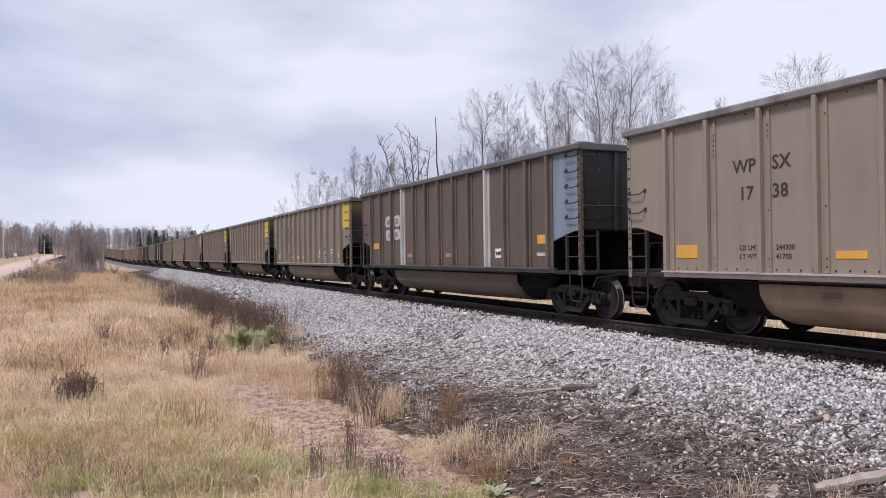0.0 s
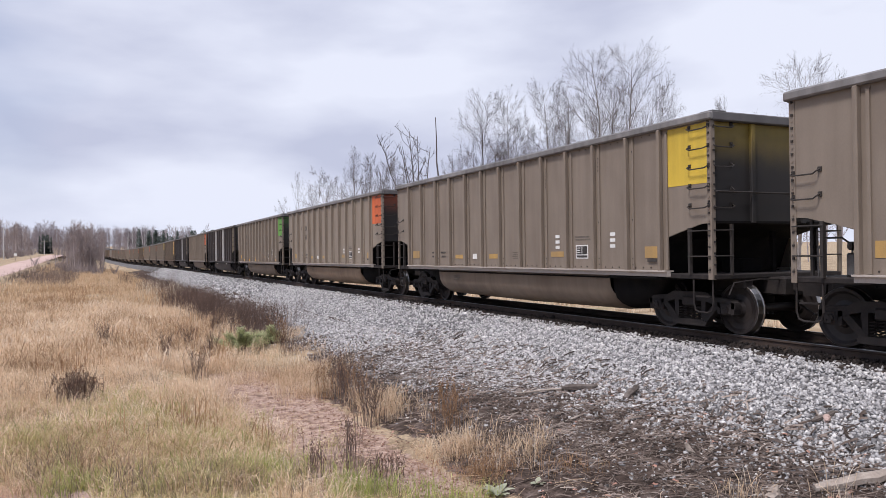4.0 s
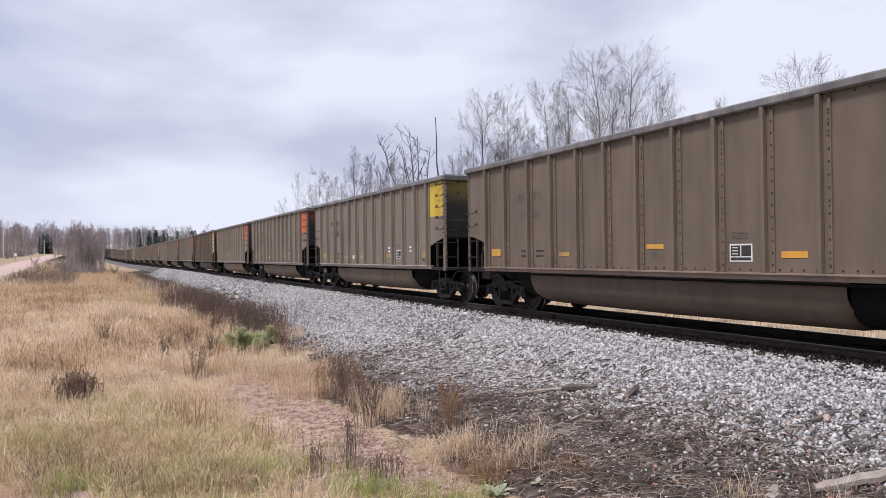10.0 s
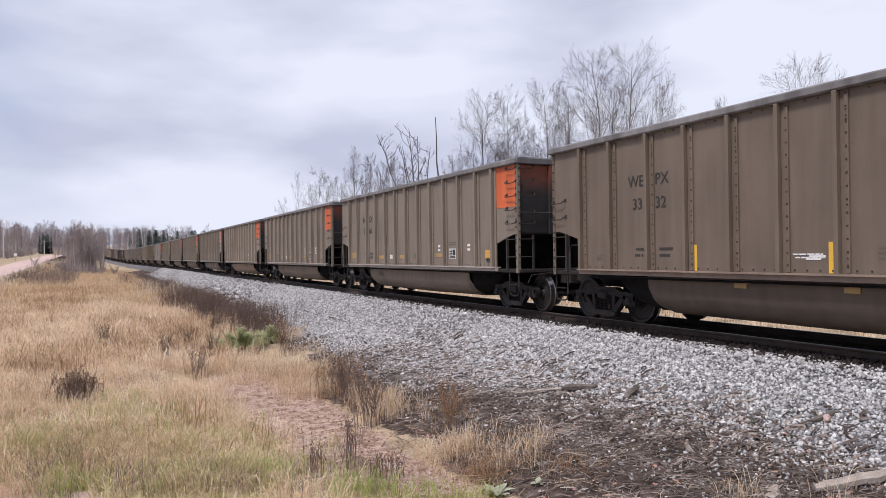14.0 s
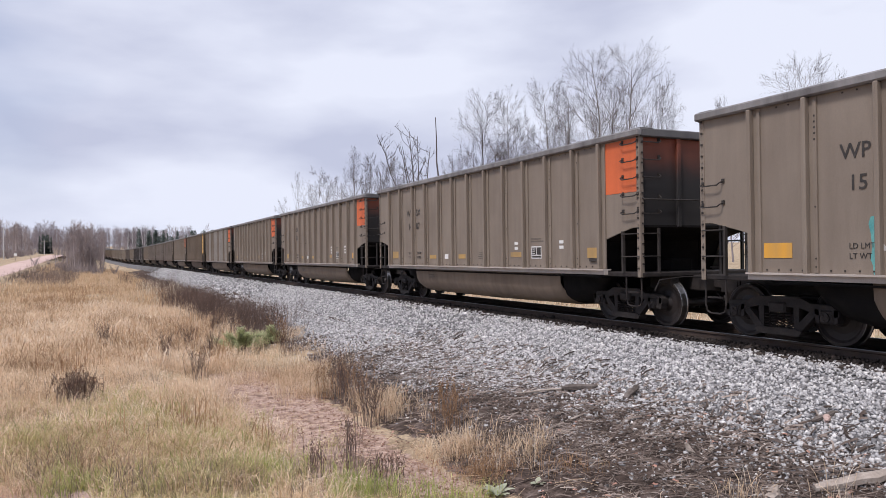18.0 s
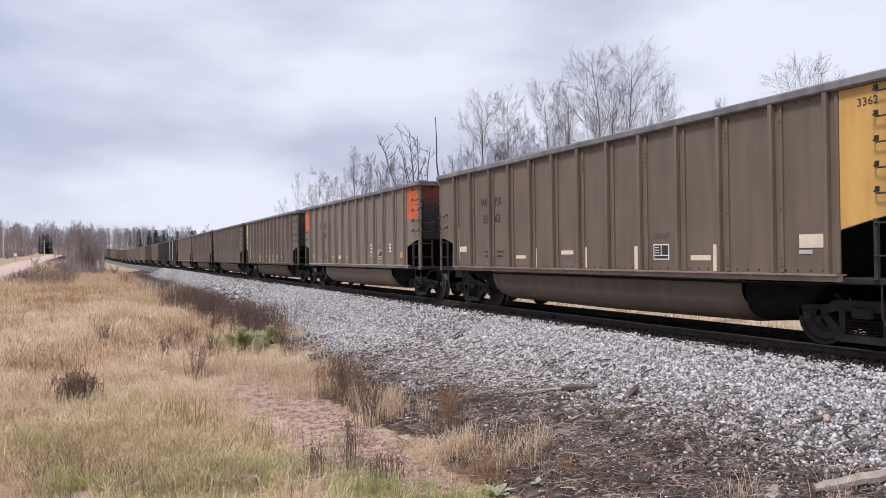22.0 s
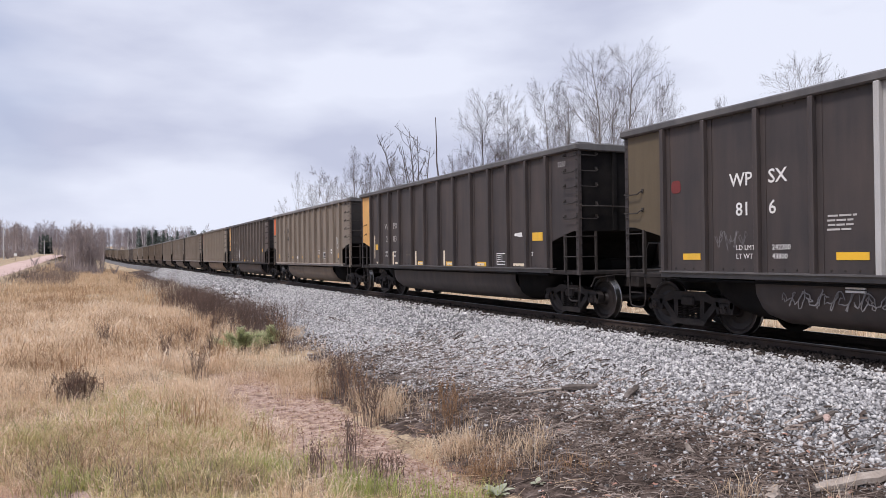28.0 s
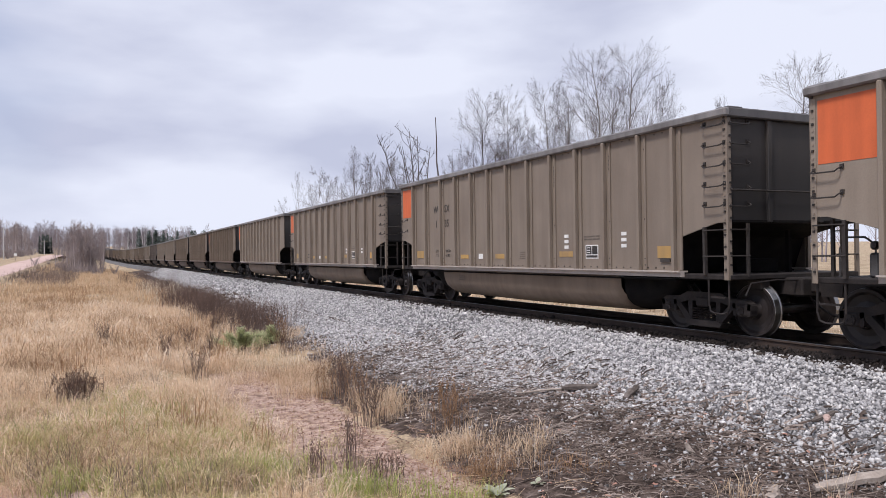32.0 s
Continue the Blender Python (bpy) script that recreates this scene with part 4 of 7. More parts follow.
M["rosette"] = surface("pale_green_leaf", [(0.25, 0.27, 0.19), (0.38, 0.38, 0.28)], scale=6, fine=50, rough=0.8, bump=0.2)
M["stick"] = surface("dead_stick", [(0.03, 0.022, 0.018), (0.088, 0.066, 0.055), (0.20, 0.158, 0.135), (0.45, 0.38, 0.33)], scale=2, fine=40, rough=0.95, bump=0, contrast=0.8, mode="island")
M["old_wood"] = surface("weathered_wood", [(0.16, 0.13, 0.11), (0.33, 0.28, 0.24), (0.46, 0.40, 0.35)], scale=5, fine=30, rough=0.95, bump=0.7)
M["rock"] = surface("pink_granite", [(0.40, 0.28, 0.24), (0.55, 0.42, 0.37)], scale=8, fine=50, rough=0.9, bump=0.4)
M["leaf"] = surface("fallen_leaf", [(0.30, 0.15, 0.11), (0.44, 0.26, 0.20), (0.33, 0.22, 0.15)], scale=2, rough=0.8, bump=0, contrast=0.7, mode="island")
M["bark"] = surface("grey_bark", [(0.10, 0.088, 0.082), (0.19, 0.17, 0.16), (0.30, 0.28, 0.265)], scale=3, fine=20, stretch=(3, 3, 0.5), rough=0.95, bump=0.4)
M["dark_bark"] = surface("dark_dead_bark", [(0.06, 0.05, 0.047), (0.11, 0.095, 0.09), (0.17, 0.15, 0.145)], scale=3, fine=20, stretch=(3, 3, 0.5), rough=0.95, bump=0.3)
M["twig"] = surface("grey_brown_twig", [(0.068, 0.055, 0.054), (0.14, 0.118, 0.116)], scale=2, rough=0.95, bump=0, mode="island")
M["birch"] = surface("white_birch_bark", [(0.30, 0.28, 0.27), (0.62, 0.60, 0.58)], scale=2, stretch=(1, 1, 4), rough=0.9, bump=0.2)
# woods and pines: distance haze is put into these paler, greyer colours
M["woods"] = surface("hazed_bare_woods", [(0.17, 0.138, 0.132), (0.28, 0.23, 0.22), (0.42, 0.36, 0.345)], scale=0.15, rough=0.95, bump=0, contrast=0.75, mode="island")
M["woods_hazed"] = surface("hazed_far_woods", [(0.23, 0.20, 0.21), (0.34, 0.30, 0.31)], scale=0.1, rough=0.95, bump=0, mode="island")
M["pine"] = surface("hazed_pine_needles", [(0.05, 0.065, 0.06), (0.085, 0.105, 0.09), (0.13, 0.15, 0.13)], scale=0.5, rough=0.9, bump=0, contrast=0.75, mode="island")
M["clod"] = surface("reddish_clod", [(0.20, 0.11, 0.08), (0.34, 0.21, 0.16)], scale=2, fine=40, rough=0.95, bump=0.3, mode="island")
M["brown_stone"] = surface("brown_stone", [(0.10, 0.075, 0.065), (0.25, 0.20, 0.175), (0.45, 0.38, 0.34)], scale=1.2, fine=50, rough=0.9, bump=0.2, contrast=0.85, mode="island")
R = np.random.RandomState(12)


def heights(xs, ys):
    return np.array([ground(x, y) for x, y in zip(xs, ys)])


def blade_mesh(name, x, y, z, h, w, lean, turn, plume=False):
    """Grass blades: two bent quads each, from arrays of foot, height, width, lean and turn."""
    n = len(x)
    foot = np.stack([x, y, z], 1)
    face = np.stack([np.cos(turn), np.sin(turn), np.zeros(n)], 1)
    bend = R.uniform(0, 2 * math.pi, n)
    bend = np.stack([np.cos(bend), np.sin(bend), np.zeros(n)], 1)
    stops = ((0.0, 0.8), (0.45, 0.6), (0.75, 1.3), (1.0, 0.35)) if plume else ((0.0, 1.0), (0.4, 0.9), (0.75, 0.65), (1.0, 0.15))
    m = 2 * len(stops)
    v = np.zeros((n, m, 3))
    for i, (t, k) in enumerate(stops):
        c = foot + bend * (lean * h * t ** 1.9 * 0.8)[:, None]
        c[:, 2] += h * (t - np.minimum(0.50 * lean, 0.72) * t ** 2.6)
        v[:, 2 * i] = c - face * (w * k / 2)[:, None]
        v[:, 2 * i + 1] = c + face * (w * k / 2)[:, None]
    base = np.arange(n)[:, None] * m
    f = np.concatenate([base + [2 * i, 2 * i + 1, 2 * i + 3, 2 * i + 2] for i in range(len(stops) - 1)])
    return big_mesh(name, v.reshape(-1, 3), f, 4, True)


def grass(name, spots, per, h, w, spread, material, label, lean=(0.1, 0.8), plume=False):
    """Tufts at spots; per: blades in each."""
    xs, ys = np.array([s[0] for s in spots]), np.array([s[1] for s in spots])
    zs = heights(xs, ys)
    sc = np.array([s[2] for s in spots])
    n = len(xs) * per
    rep = lambda a: np.repeat(a, per)
    tuft = R.uniform(0.65, 1.25, len(xs)) * np.array([1.0 + 0.55 * patchy(x, y, 0.8, 21.0) for x, y in zip(xs, ys)])
    x = rep(xs) + R.normal(0, spread, n) * rep(sc)
    y = rep(ys) + R.normal(0, spread, n) * rep(sc)
    hh = R.uniform(h[0], h[1], n) * rep(tuft)
    ww = R.uniform(w[0], w[1], n) * rep(sc)
    me = blade_mesh(name, x, y, rep(zs) - 0.02, hh, ww, R.uniform(lean[0], lean[1], n), R.uniform(0, math.pi, n), plume)
    ob = part(name, me, material)
    return tagged(ob, label, "grass", kind="stuff")


def patchy(x, y, a=0.35, s=3.0):
    return noise.noise(Vector((x * a, y * a, s)))


def field_spots(n, y0, y1, test, near=1.0):
    """Random spots on the verge, thinning with distance."""
    out = []
    rng = random.Random(int(y0 * 7 + n))
    for _ in range(n):
        y = y0 + (y1 - y0) * rng.random()
        lo = -0.12 * y - 1.2
        x = rng.uniform(lo, 6.5)
        u = x - (track(y)[0] - TRACK_X)
        if test(x, y, u):
            out.append((x, y, near * rng.uniform(0.85, 1.2)))
    return out


def verge(x, y, u):
    """True where the dry grass grows: not on the bare dirt, the debris or the road."""
    if x < -8.0:
        return False
    w = patchy(x, y, 0.6, 5.0) * 0.8 + patchy(x, y, 2.0, 7.0) * 0.4
    if y < 18:
        return u < 2.5 + 0.5 * w + max(0.0, (9.9 - y) * 0.6) and not (math.hypot(x + 2.4, y - 3.4) < 2.7) and y > 4.5 and math.hypot(x + 1.0, y - 9.3) > 0.95
    if y < 30:
        return u < 3.0 + (y - 18) * 0.15 + 0.8 * w
    return u < 5.2 + w


lawn = lambda x, y, u: verge(x, y, u) and (y < 13.0 + 3.5 * patchy(x, y)) and patchy(x, y, 0.7, 9.0) > -0.2
tan = lambda x, y, u: verge(x, y, u) and (y > 11.4 + 4 * patchy(x, y) or patchy(x, y, 0.7, 9.0) < -0.08)
russet = lambda x, y, u: verge(x, y, u) and patchy(x, y, 0.22, 15.0) + 0.3 * patchy(x, y, 1.0, 4.0) > 0.10
grass("short_grass", field_spots(4400, 5, 16, lawn), 16, (0.07, 0.26), (0.004, 0.009), 0.075, M["green_grass"], "low yellow-green grass on the verge", (0.4, 1.7))
grass("dry_grass", field_spots(5200, 7, 22, tan), 15, (0.16, 0.44), (0.004, 0.009), 0.085, M["straw"], "tall dry straw-coloured grass on the verge", (0.3, 1.5), True)
grass("dry_grass", field_spots(5400, 20, 48, tan, 1.8), 12, (0.25, 0.56), (0.006, 0.011), 0.11, M["straw"], "tall dry straw-coloured grass on the verge", (0.2, 1.1), True)
grass("dry_grass", field_spots(4600, 46, 215, tan, 3.4), 11, (0.25, 0.55), (0.008, 0.015), 0.16, M["far_straw"], "tall dry straw-coloured grass on the verge")
grass("russet_grass", field_spots(4200, 10, 75, russet, 1.6), 10, (0.25, 0.62), (0.005, 0.010), 0.10, M["rust_grass"], "russet stalks standing among the dry grass", (0.05, 0.4))


def round_spots(x, y, r, n, sc=1.0, seed=1):
    rng = random.Random(seed)
    return [(x + rng.gauss(0, r), y + rng.gauss(0, r), sc) for _ in range(n)]


grass("fresh_grass", round_spots(1.85, 10.1, 0.40, 90, 1, 2) + round_spots(-0.3, 9.95, 0.22, 40, 1, 3) + round_spots(2.9, 8.8, 0.35, 60, 1, 4) + round_spots(3.9, 8.2, 0.25, 25, 1, 5),
      14, (0.12, 0.36), (0.005, 0.010), 0.08, M["fresh_grass"], "fresh green grass beside the dirt path")
grass("straw_tuft", round_spots(4.45, 18.2, 0.38, 120, 1, 16) + round_spots(4.75, 10.0, 0.24, 44, 1, 6) + round_spots(4.1, 15.9, 0.35, 60, 1, 7) + round_spots(4.75, 12.8, 0.25, 26, 1, 71) + round_spots(4.9, 13.6, 0.3, 30, 1, 8) + round_spots(5.4, 9.1, 0.35, 24, 1, 9)
      + round_spots(4.3, 17.6, 0.4, 40, 1, 10) + round_spots(6.2, 6.0, 0.22, 6, 1, 15) + round_spots(4.2, 19.0, 0.7, 60, 1, 18) + round_spots(4.4, 21.5, 0.8, 70, 1.2, 19) + round_spots(5.5, 24.8, 0.35, 50, 1.5, 17),
      16, (0.20, 0.52), (0.004, 0.008), 0.08, M["straw"], "pale straw tufts at the foot of the bank", (0.1, 0.75), True)
grass("far_bank_grass", [(random.Random(i).uniform(15.5, 30), random.Random(i + 9000).uniform(2, 90), 2.4) for i in range(1300)], 9, (0.25, 0.6), (0.008, 0.016), 0.14, M["straw"],
      "pale dry grass beyond the track")
grass("bank_weeds", [(5.7 + random.Random(i).gauss(0, 0.6) + track(30 + i * 0.09)[0] - TRACK_X, 30 + i * 0.09, 1.7) for i in range(650)], 10, (0.25, 0.75), (0.004, 0.009), 0.18,
      M["weed_mix"], "brown weeds along the foot of the ballast", (0.05, 0.45))


grass("grey_weeds", round_spots(0.3, 9.6, 0.3, 26, 1, 81) + round_spots(1.4, 9.4, 0.35, 30, 1, 82) + round_spots(2.9, 9.7, 0.4, 24, 1, 83) + round_spots(-0.6, 10.6, 0.4, 24, 1, 84),
      14, (0.15, 0.50), (0.003, 0.006), 0.09, M["weed_mix"], "fine grey-brown dead weeds in the verge", (0.1, 0.7))
grass("russet_tuft", round_spots(4.75, 8.75, 0.28, 30, 1, 95) + round_spots(4.3, 9.0, 0.25, 20, 1, 96) + round_spots(5.5, 8.0, 0.2, 10, 1, 97), 14, (0.12, 0.42), (0.003, 0.006), 0.08, M["rust_grass"],
      "russet dead plants in the litter", (0.1, 0.9), True)
grass("dark_tufts", field_spots(900, 7, 40, lambda x, y, u: verge(x, y, u) and patchy(x, y, 0.9, 31.0) > 0.08, 1.2), 12, (0.18, 0.48), (0.003, 0.007), 0.09, M["weed_mix"],
      "dark dead tufts among the dry grass", (0.1, 0.8))
grass("olive_grass", round_spots(0.4, 13.4, 0.9, 190, 1, 91) + round_spots(-0.9, 12.2, 0.5, 90, 1, 92) + round_spots(1.5, 11.6, 0.7, 150, 1, 93) + round_spots(1.0, 9.7, 0.6, 110, 1, 94), 14, (0.18, 0.42), (0.004, 0.009), 0.08, M["olive_blade"],
      "taller olive-green grass in the verge", (0.2, 1.0), True)
grass("drooping_straw", round_spots(-0.75, 9.9, 0.22, 40, 1, 85) + round_spots(4.5, 18.3, 0.45, 80, 1, 80) + round_spots(2.1, 12.5, 0.45, 60, 1, 86) + round_spots(1.75, 10.9, 0.35, 50, 1, 89) + round_spots(1.2, 11.3, 0.5, 40, 1, 87) + round_spots(0.2, 12.6, 0.6, 40, 1, 88), 18, (0.22, 0.46), (0.003, 0.006), 0.09, M["straw"],
      "tangled drooping straw grass", (0.6, 1.5), True)


grass("roadside_weeds", [(random.Random(i + 40).uniform(-8.2, -2.6), random.Random(i + 900).triangular(78, 150, 100), 3.0) for i in range(420)], 12, (0.3, 0.95), (0.007, 0.013), 0.14, M["weed_mix"],
      "brown weeds and low brush beside the road", (0.05, 0.5))


def puffs():
    """Pale seed puffs above the far grass."""
    g = random.Random(61)
    s = Shape()
    for _ in range(150):
        y = g.uniform(48, 75)
        x = g.gauss(4.2, 0.7)
        c = Vector((x, y, ground(x, y) + g.uniform(0.55, 0.95)))
        r = g.uniform(0.02, 0.045)
        s.add([c + Vector(d) * r for d in ((1, 0, 0), (0, 1, 0), (-1, 0, 0), (0, -1, 0), (0, 0, 1.3), (0, 0, -1.3))],
              [(0, 1, 4), (1, 2, 4), (2, 3, 4), (3, 0, 4), (1, 0, 5), (2, 1, 5), (3, 2, 5), (0, 3, 5)])
        s.tube([c, (x, y, ground(x, y))], 0.005, 3, False)
    tagged(part("seed_puffs", s.mesh("seed_puffs"), M["cream"]), "pale seed puffs on stalks above the grass", "weed", kind="stuff")


puffs()


def stones(name, n, y0, y1, d0, d1, size, material, label, seed, bed=True):
    """Angular stones strewn on the bank; d0, d1: reach across, from the track's centre."""
    r = np.random.RandomState(seed)
    ys = r.uniform(y0, y1, n)
    dx = r.uniform(d0, d1, n)
    tx = np.array([track(y)[0] for y in ys])
    xs = tx + dx
    if bed and d0 < -3:
        edge = np.array([-3.05 - 1.75 * smooth(9.5, 15.0, y) * (1 - 0.55 * smooth(22.0, 40.0, y)) + 0.55 * noise.noise(Vector((y * 0.45, 3.0, 1.0))) + 0.25 * noise.noise(Vector((y * 1.9, 8.0, 2.0))) for y in ys])
        keep = (dx > edge + 0.35 - 1.25 * r.uniform(0, 1, n) ** 2) & (r.uniform(0, 1, n) < np.where(dx < -3.2, 0.72, 1.0))
        xs, ys, dx, n = xs[keep], ys[keep], dx[keep], int(keep.sum())
    if bed:
        zs = np.where(dx < -2.6, -0.78 + (dx + 2.6) * 0.569, np.where(dx < -1.55, -0.30 + (dx + 1.55) * 0.457, -0.28 + (dx + 1.55) * 0.22))
        zs = np.where(dx < -3.0, np.maximum(zs, heights(xs, ys) + 0.01), zs)
    else:
        keep = r.uniform(0, 1, n) < np.clip((dx - d0) / (d1 - d0), 0, 1) ** 1.5
        xs, ys, dx, n = xs[keep], ys[keep], dx[keep], int(keep.sum())
        zs = heights(xs, ys)
    cube = np.array([(x, y, z) for x in (-1, 1) for y in (-1, 1) for z in (-1, 1)], float)
    v = cube[None] * r.uniform(0.34, 1.0, (n, 1, 3)) + r.uniform(-0.38, 0.38, (n, 8, 3))
    s = r.uniform(size[0], size[1], n) * np.where(r.uniform(0, 1, n) < 0.06, 1.45, 1.0)
    v *= (s / 2)[:, None, None]
    q = r.normal(0, 1, (n, 4))
    q /= np.linalg.norm(q, axis=1)[:, None]
    w, a, b, c = q.T
    rot = np.stack([1 - 2 * (b * b + c * c), 2 * (a * b - c * w), 2 * (a * c + b * w), 2 * (a * b + c * w), 1 - 2 * (a * a + c * c), 2 * (b * c - a * w),
                    2 * (a * c - b * w), 2 * (b * c + a * w), 1 - 2 * (a * a + b * b)], 1).reshape(n, 3, 3)
    v = np.einsum("nij,nkj->nki", rot, v)
    v += np.stack([xs, ys, zs + r.uniform(-0.2, 0.35, n) * s], 1)[:, None]
    quads = np.array([(0, 1, 3, 2), (4, 6, 7, 5), (0, 4, 5, 1), (2, 3, 7, 6), (0, 2, 6, 4), (1, 5, 7, 3)])
    f = (np.arange(n)[:, None, None] * 8 + quads[None]).reshape(-1, 4)
    return tagged(part(name, big_mesh(name, v.reshape(-1, 3), f, 4), material), label, "ballast", kind="stuff")


stones("ballast_stones", 64000, 3.5, 18, -5.6, -1.14, (0.024, 0.054), M["stone"], "loose grey and white crushed ballast stones", 31)
stones("ballast_stones", 32000, 18, 45, -5.4, -1.14, (0.034, 0.070), M["stone"], "loose grey and white crushed ballast stones", 32)
stones("ballast_stones", 11000, 45, 130, -4.2, -1.2, (0.06, 0.125), M["stone"], "loose grey and white crushed ballast stones", 33)
stones("strewn_stones", 24000, 3.8, 26, -6.6, -2.75, (0.018, 0.055), M["stone"], "small stones strewn through the dark litter", 34, False)
stones("brown_stones", 7000, 3.8, 24, -6.4, -2.6, (0.02, 0.06), M["brown_stone"], "brownish stones half sunk in the dark litter", 36, False)
stones("dirt_clods", 9000, 7.5, 20, -9.2, -6.6, (0.008, 0.032), M["clod"], "small reddish clods on the dirt path", 37, False)
stones("dusty_stones", 7000, 3.5, 30, -1.26, -0.86, (0.03, 0.06), M["dark_ballast"], "black stones beside the rail", 35)


def litter(name, n, region, size, r, material, label, seed):
    """Sticks lying about: three-sided rods, slightly bent."""
    g = random.Random(seed)
    s = Shape()
    while n:
        x, y = region(g)
        u = x - (track(y)[0] - TRACK_X)
        L, a = g.uniform(*size) * g.choice((1, 1, 0.6, 1.4)), g.uniform(0, math.pi)
        z = (ground(x, y) if u < 8.0 else -0.78 + (u - 8.48) * 0.53) + 0.012 + g.random() * 0.03
        dx, dy, t = math.cos(a) * L / 2, math.sin(a) * L / 2, g.uniform(-0.12, 0.12) * L
        slope = 0.12 if u < 8 else 0.5
        s.tube([(x - dx, y - dy, z - t - dx * slope), (x + g.uniform(-.03, .03), y + g.uniform(-.03, .03), z + 0.01), (x + dx, y + dy, z + t + dx * slope)], g.uniform(*r), 3)
        n -= 1
    return tagged(part(name, s.mesh(name), material), label, "debris", kind="stuff")


bank = lambda g: (min(8.7, g.triangular(4.4, 8.5, 6.4)), 3.8 + 16 * g.random() ** 1.3)
litter("sticks", 4600, bank, (0.07, 0.38), (0.003, 0.009), M["stick"], "dark sticks and bark litter on the bank", 51)
litter("twigs_litter", 7000, bank, (0.08, 0.30), (0.0018, 0.004), M["stick"], "fine twig litter on the bank", 52)
litter("bark_chips", 1500, lambda g: (min(8.8, g.triangular(6.4, 9.0, 8.3)), 4.0 + 16 * g.random() ** 1.2), (0.04, 0.20), (0.006, 0.016), M["stick"], "dark bark chips strewn over the ballast foot", 54)
litter("straw_litter", 1500, lambda g: (g.triangular(1.5, 6.6, 3.2), 4.5 + 14 * g.random() ** 1.2), (0.10, 0.35), (0.0012, 0.0025), M["straw"], "fallen straw lying on the bank", 53)


def fallen_leaves():
    g = random.Random(8)
    s = Shape()
    for _ in range(260):
        x, y = g.uniform(4.2, 8.2), 4.0 + 12 * g.random() ** 1.4
        z, a, r = ground(x, y) + 0.03, g.uniform(0, 6.28), g.uniform(0.02, 0.055)
        p = [(x + r * k * math.cos(a + t), y + r * k * math.sin(a + t), z + g.uniform(-0.012, 0.02)) for t, k in ((0, 1.2), (0.9, 0.6), (1.6, 1.0), (2.5, 0.6), (3.2, 1.1), (4.1, 0.6), (4.9, 1.0), (5.6, 0.55))]
        s.add(p, [tuple(range(8))])
    tagged(part("fallen_leaves", s.mesh("fallen_leaves"), M["leaf"]), "curled reddish fallen leaves on the bank", "leaves", kind="stuff")


fallen_leaves()


M["dark_wood"] = surface("dark_rotten_wood", [(0.05, 0.04, 0.035), (0.12, 0.10, 0.088), (0.20, 0.17, 0.155)], scale=6, fine=35, rough=0.95, bump=0.8)


def timber(name, a, b, r, label, seed, wood="old_wood", category="driftwood"):
    """A broken piece of weathered wood from a to b."""
    g = random.Random(seed)
    a, b = Vector(a), Vector(b)
    s = Shape()
    pts, rs = [], []
    for i in range(7):
        t = i / 6
        pts.append(a.lerp(b, t) + Vector((g.gauss(0, r * 0.16), g.gauss(0, r * 0.16), g.gauss(0, r * 0.16))))
        rs.append(r * (0.75 + 0.5 * g.random()) * (0.55 if i in (0, 6) else 1))
    s.tube(pts, rs, 7)
    return tagged(part(name, outward(s.mesh(name)), M[wood]), label, category)


timber("wood_chunk", (7.55, 11.35, -0.93), (8.0, 10.9, -0.86), 0.05, "grey broken chunk of old tie on the bank", 1, "dark_wood")
timber("wood_chunk", (7.85, 10.0, -0.93), (8.25, 10.1, -0.75), 0.06, "dark rotten tie chunk lying on the ballast", 2, "dark_wood")
timber("splintered_plank", (6.90, 7.33, -1.16), (6.78, 7.40, -0.95), 0.032, "pale upright splinter of wood in the litter", 3)
timber("splintered_plank", (7.02, 7.25, -1.16), (7.09, 7.27, -0.97), 0.035, "pale upright splinter of wood in the litter", 4)
timber("fallen_log", (7.05, 5.74, -1.10), (7.95, 5.32, -0.93), 0.065, "pale weathered log half buried in the litter", 5)
timber("bark_stump", (6.35, 5.7, -1.16), (6.45, 5.72, -0.98), 0.06, "short grey stump splinter in the litter", 6)
timber("wood_chunk", (8.45, 6.9, -0.74), (8.75, 6.75, -0.62), 0.035, "thin grey wood offcut on the ballast", 7, "dark_wood")
timber("pink_rock", (8.50, 6.72, -0.72), (8.60, 6.80, -0.68), 0.04, "pinkish rock on the grey ballast", 8, "rock", category="rock")
timber("fallen_branch", (6.9, 11.9, -1.06), (8.1, 11.0, -0.86), 0.022, "thin grey branch fallen across the bank", 9, category="branch")
timber("fallen_branch", (5.9, 9.6, -1.22), (7.0, 9.9, -1.06), 0.018, "thin grey branch fallen across the bank", 10, category="branch")


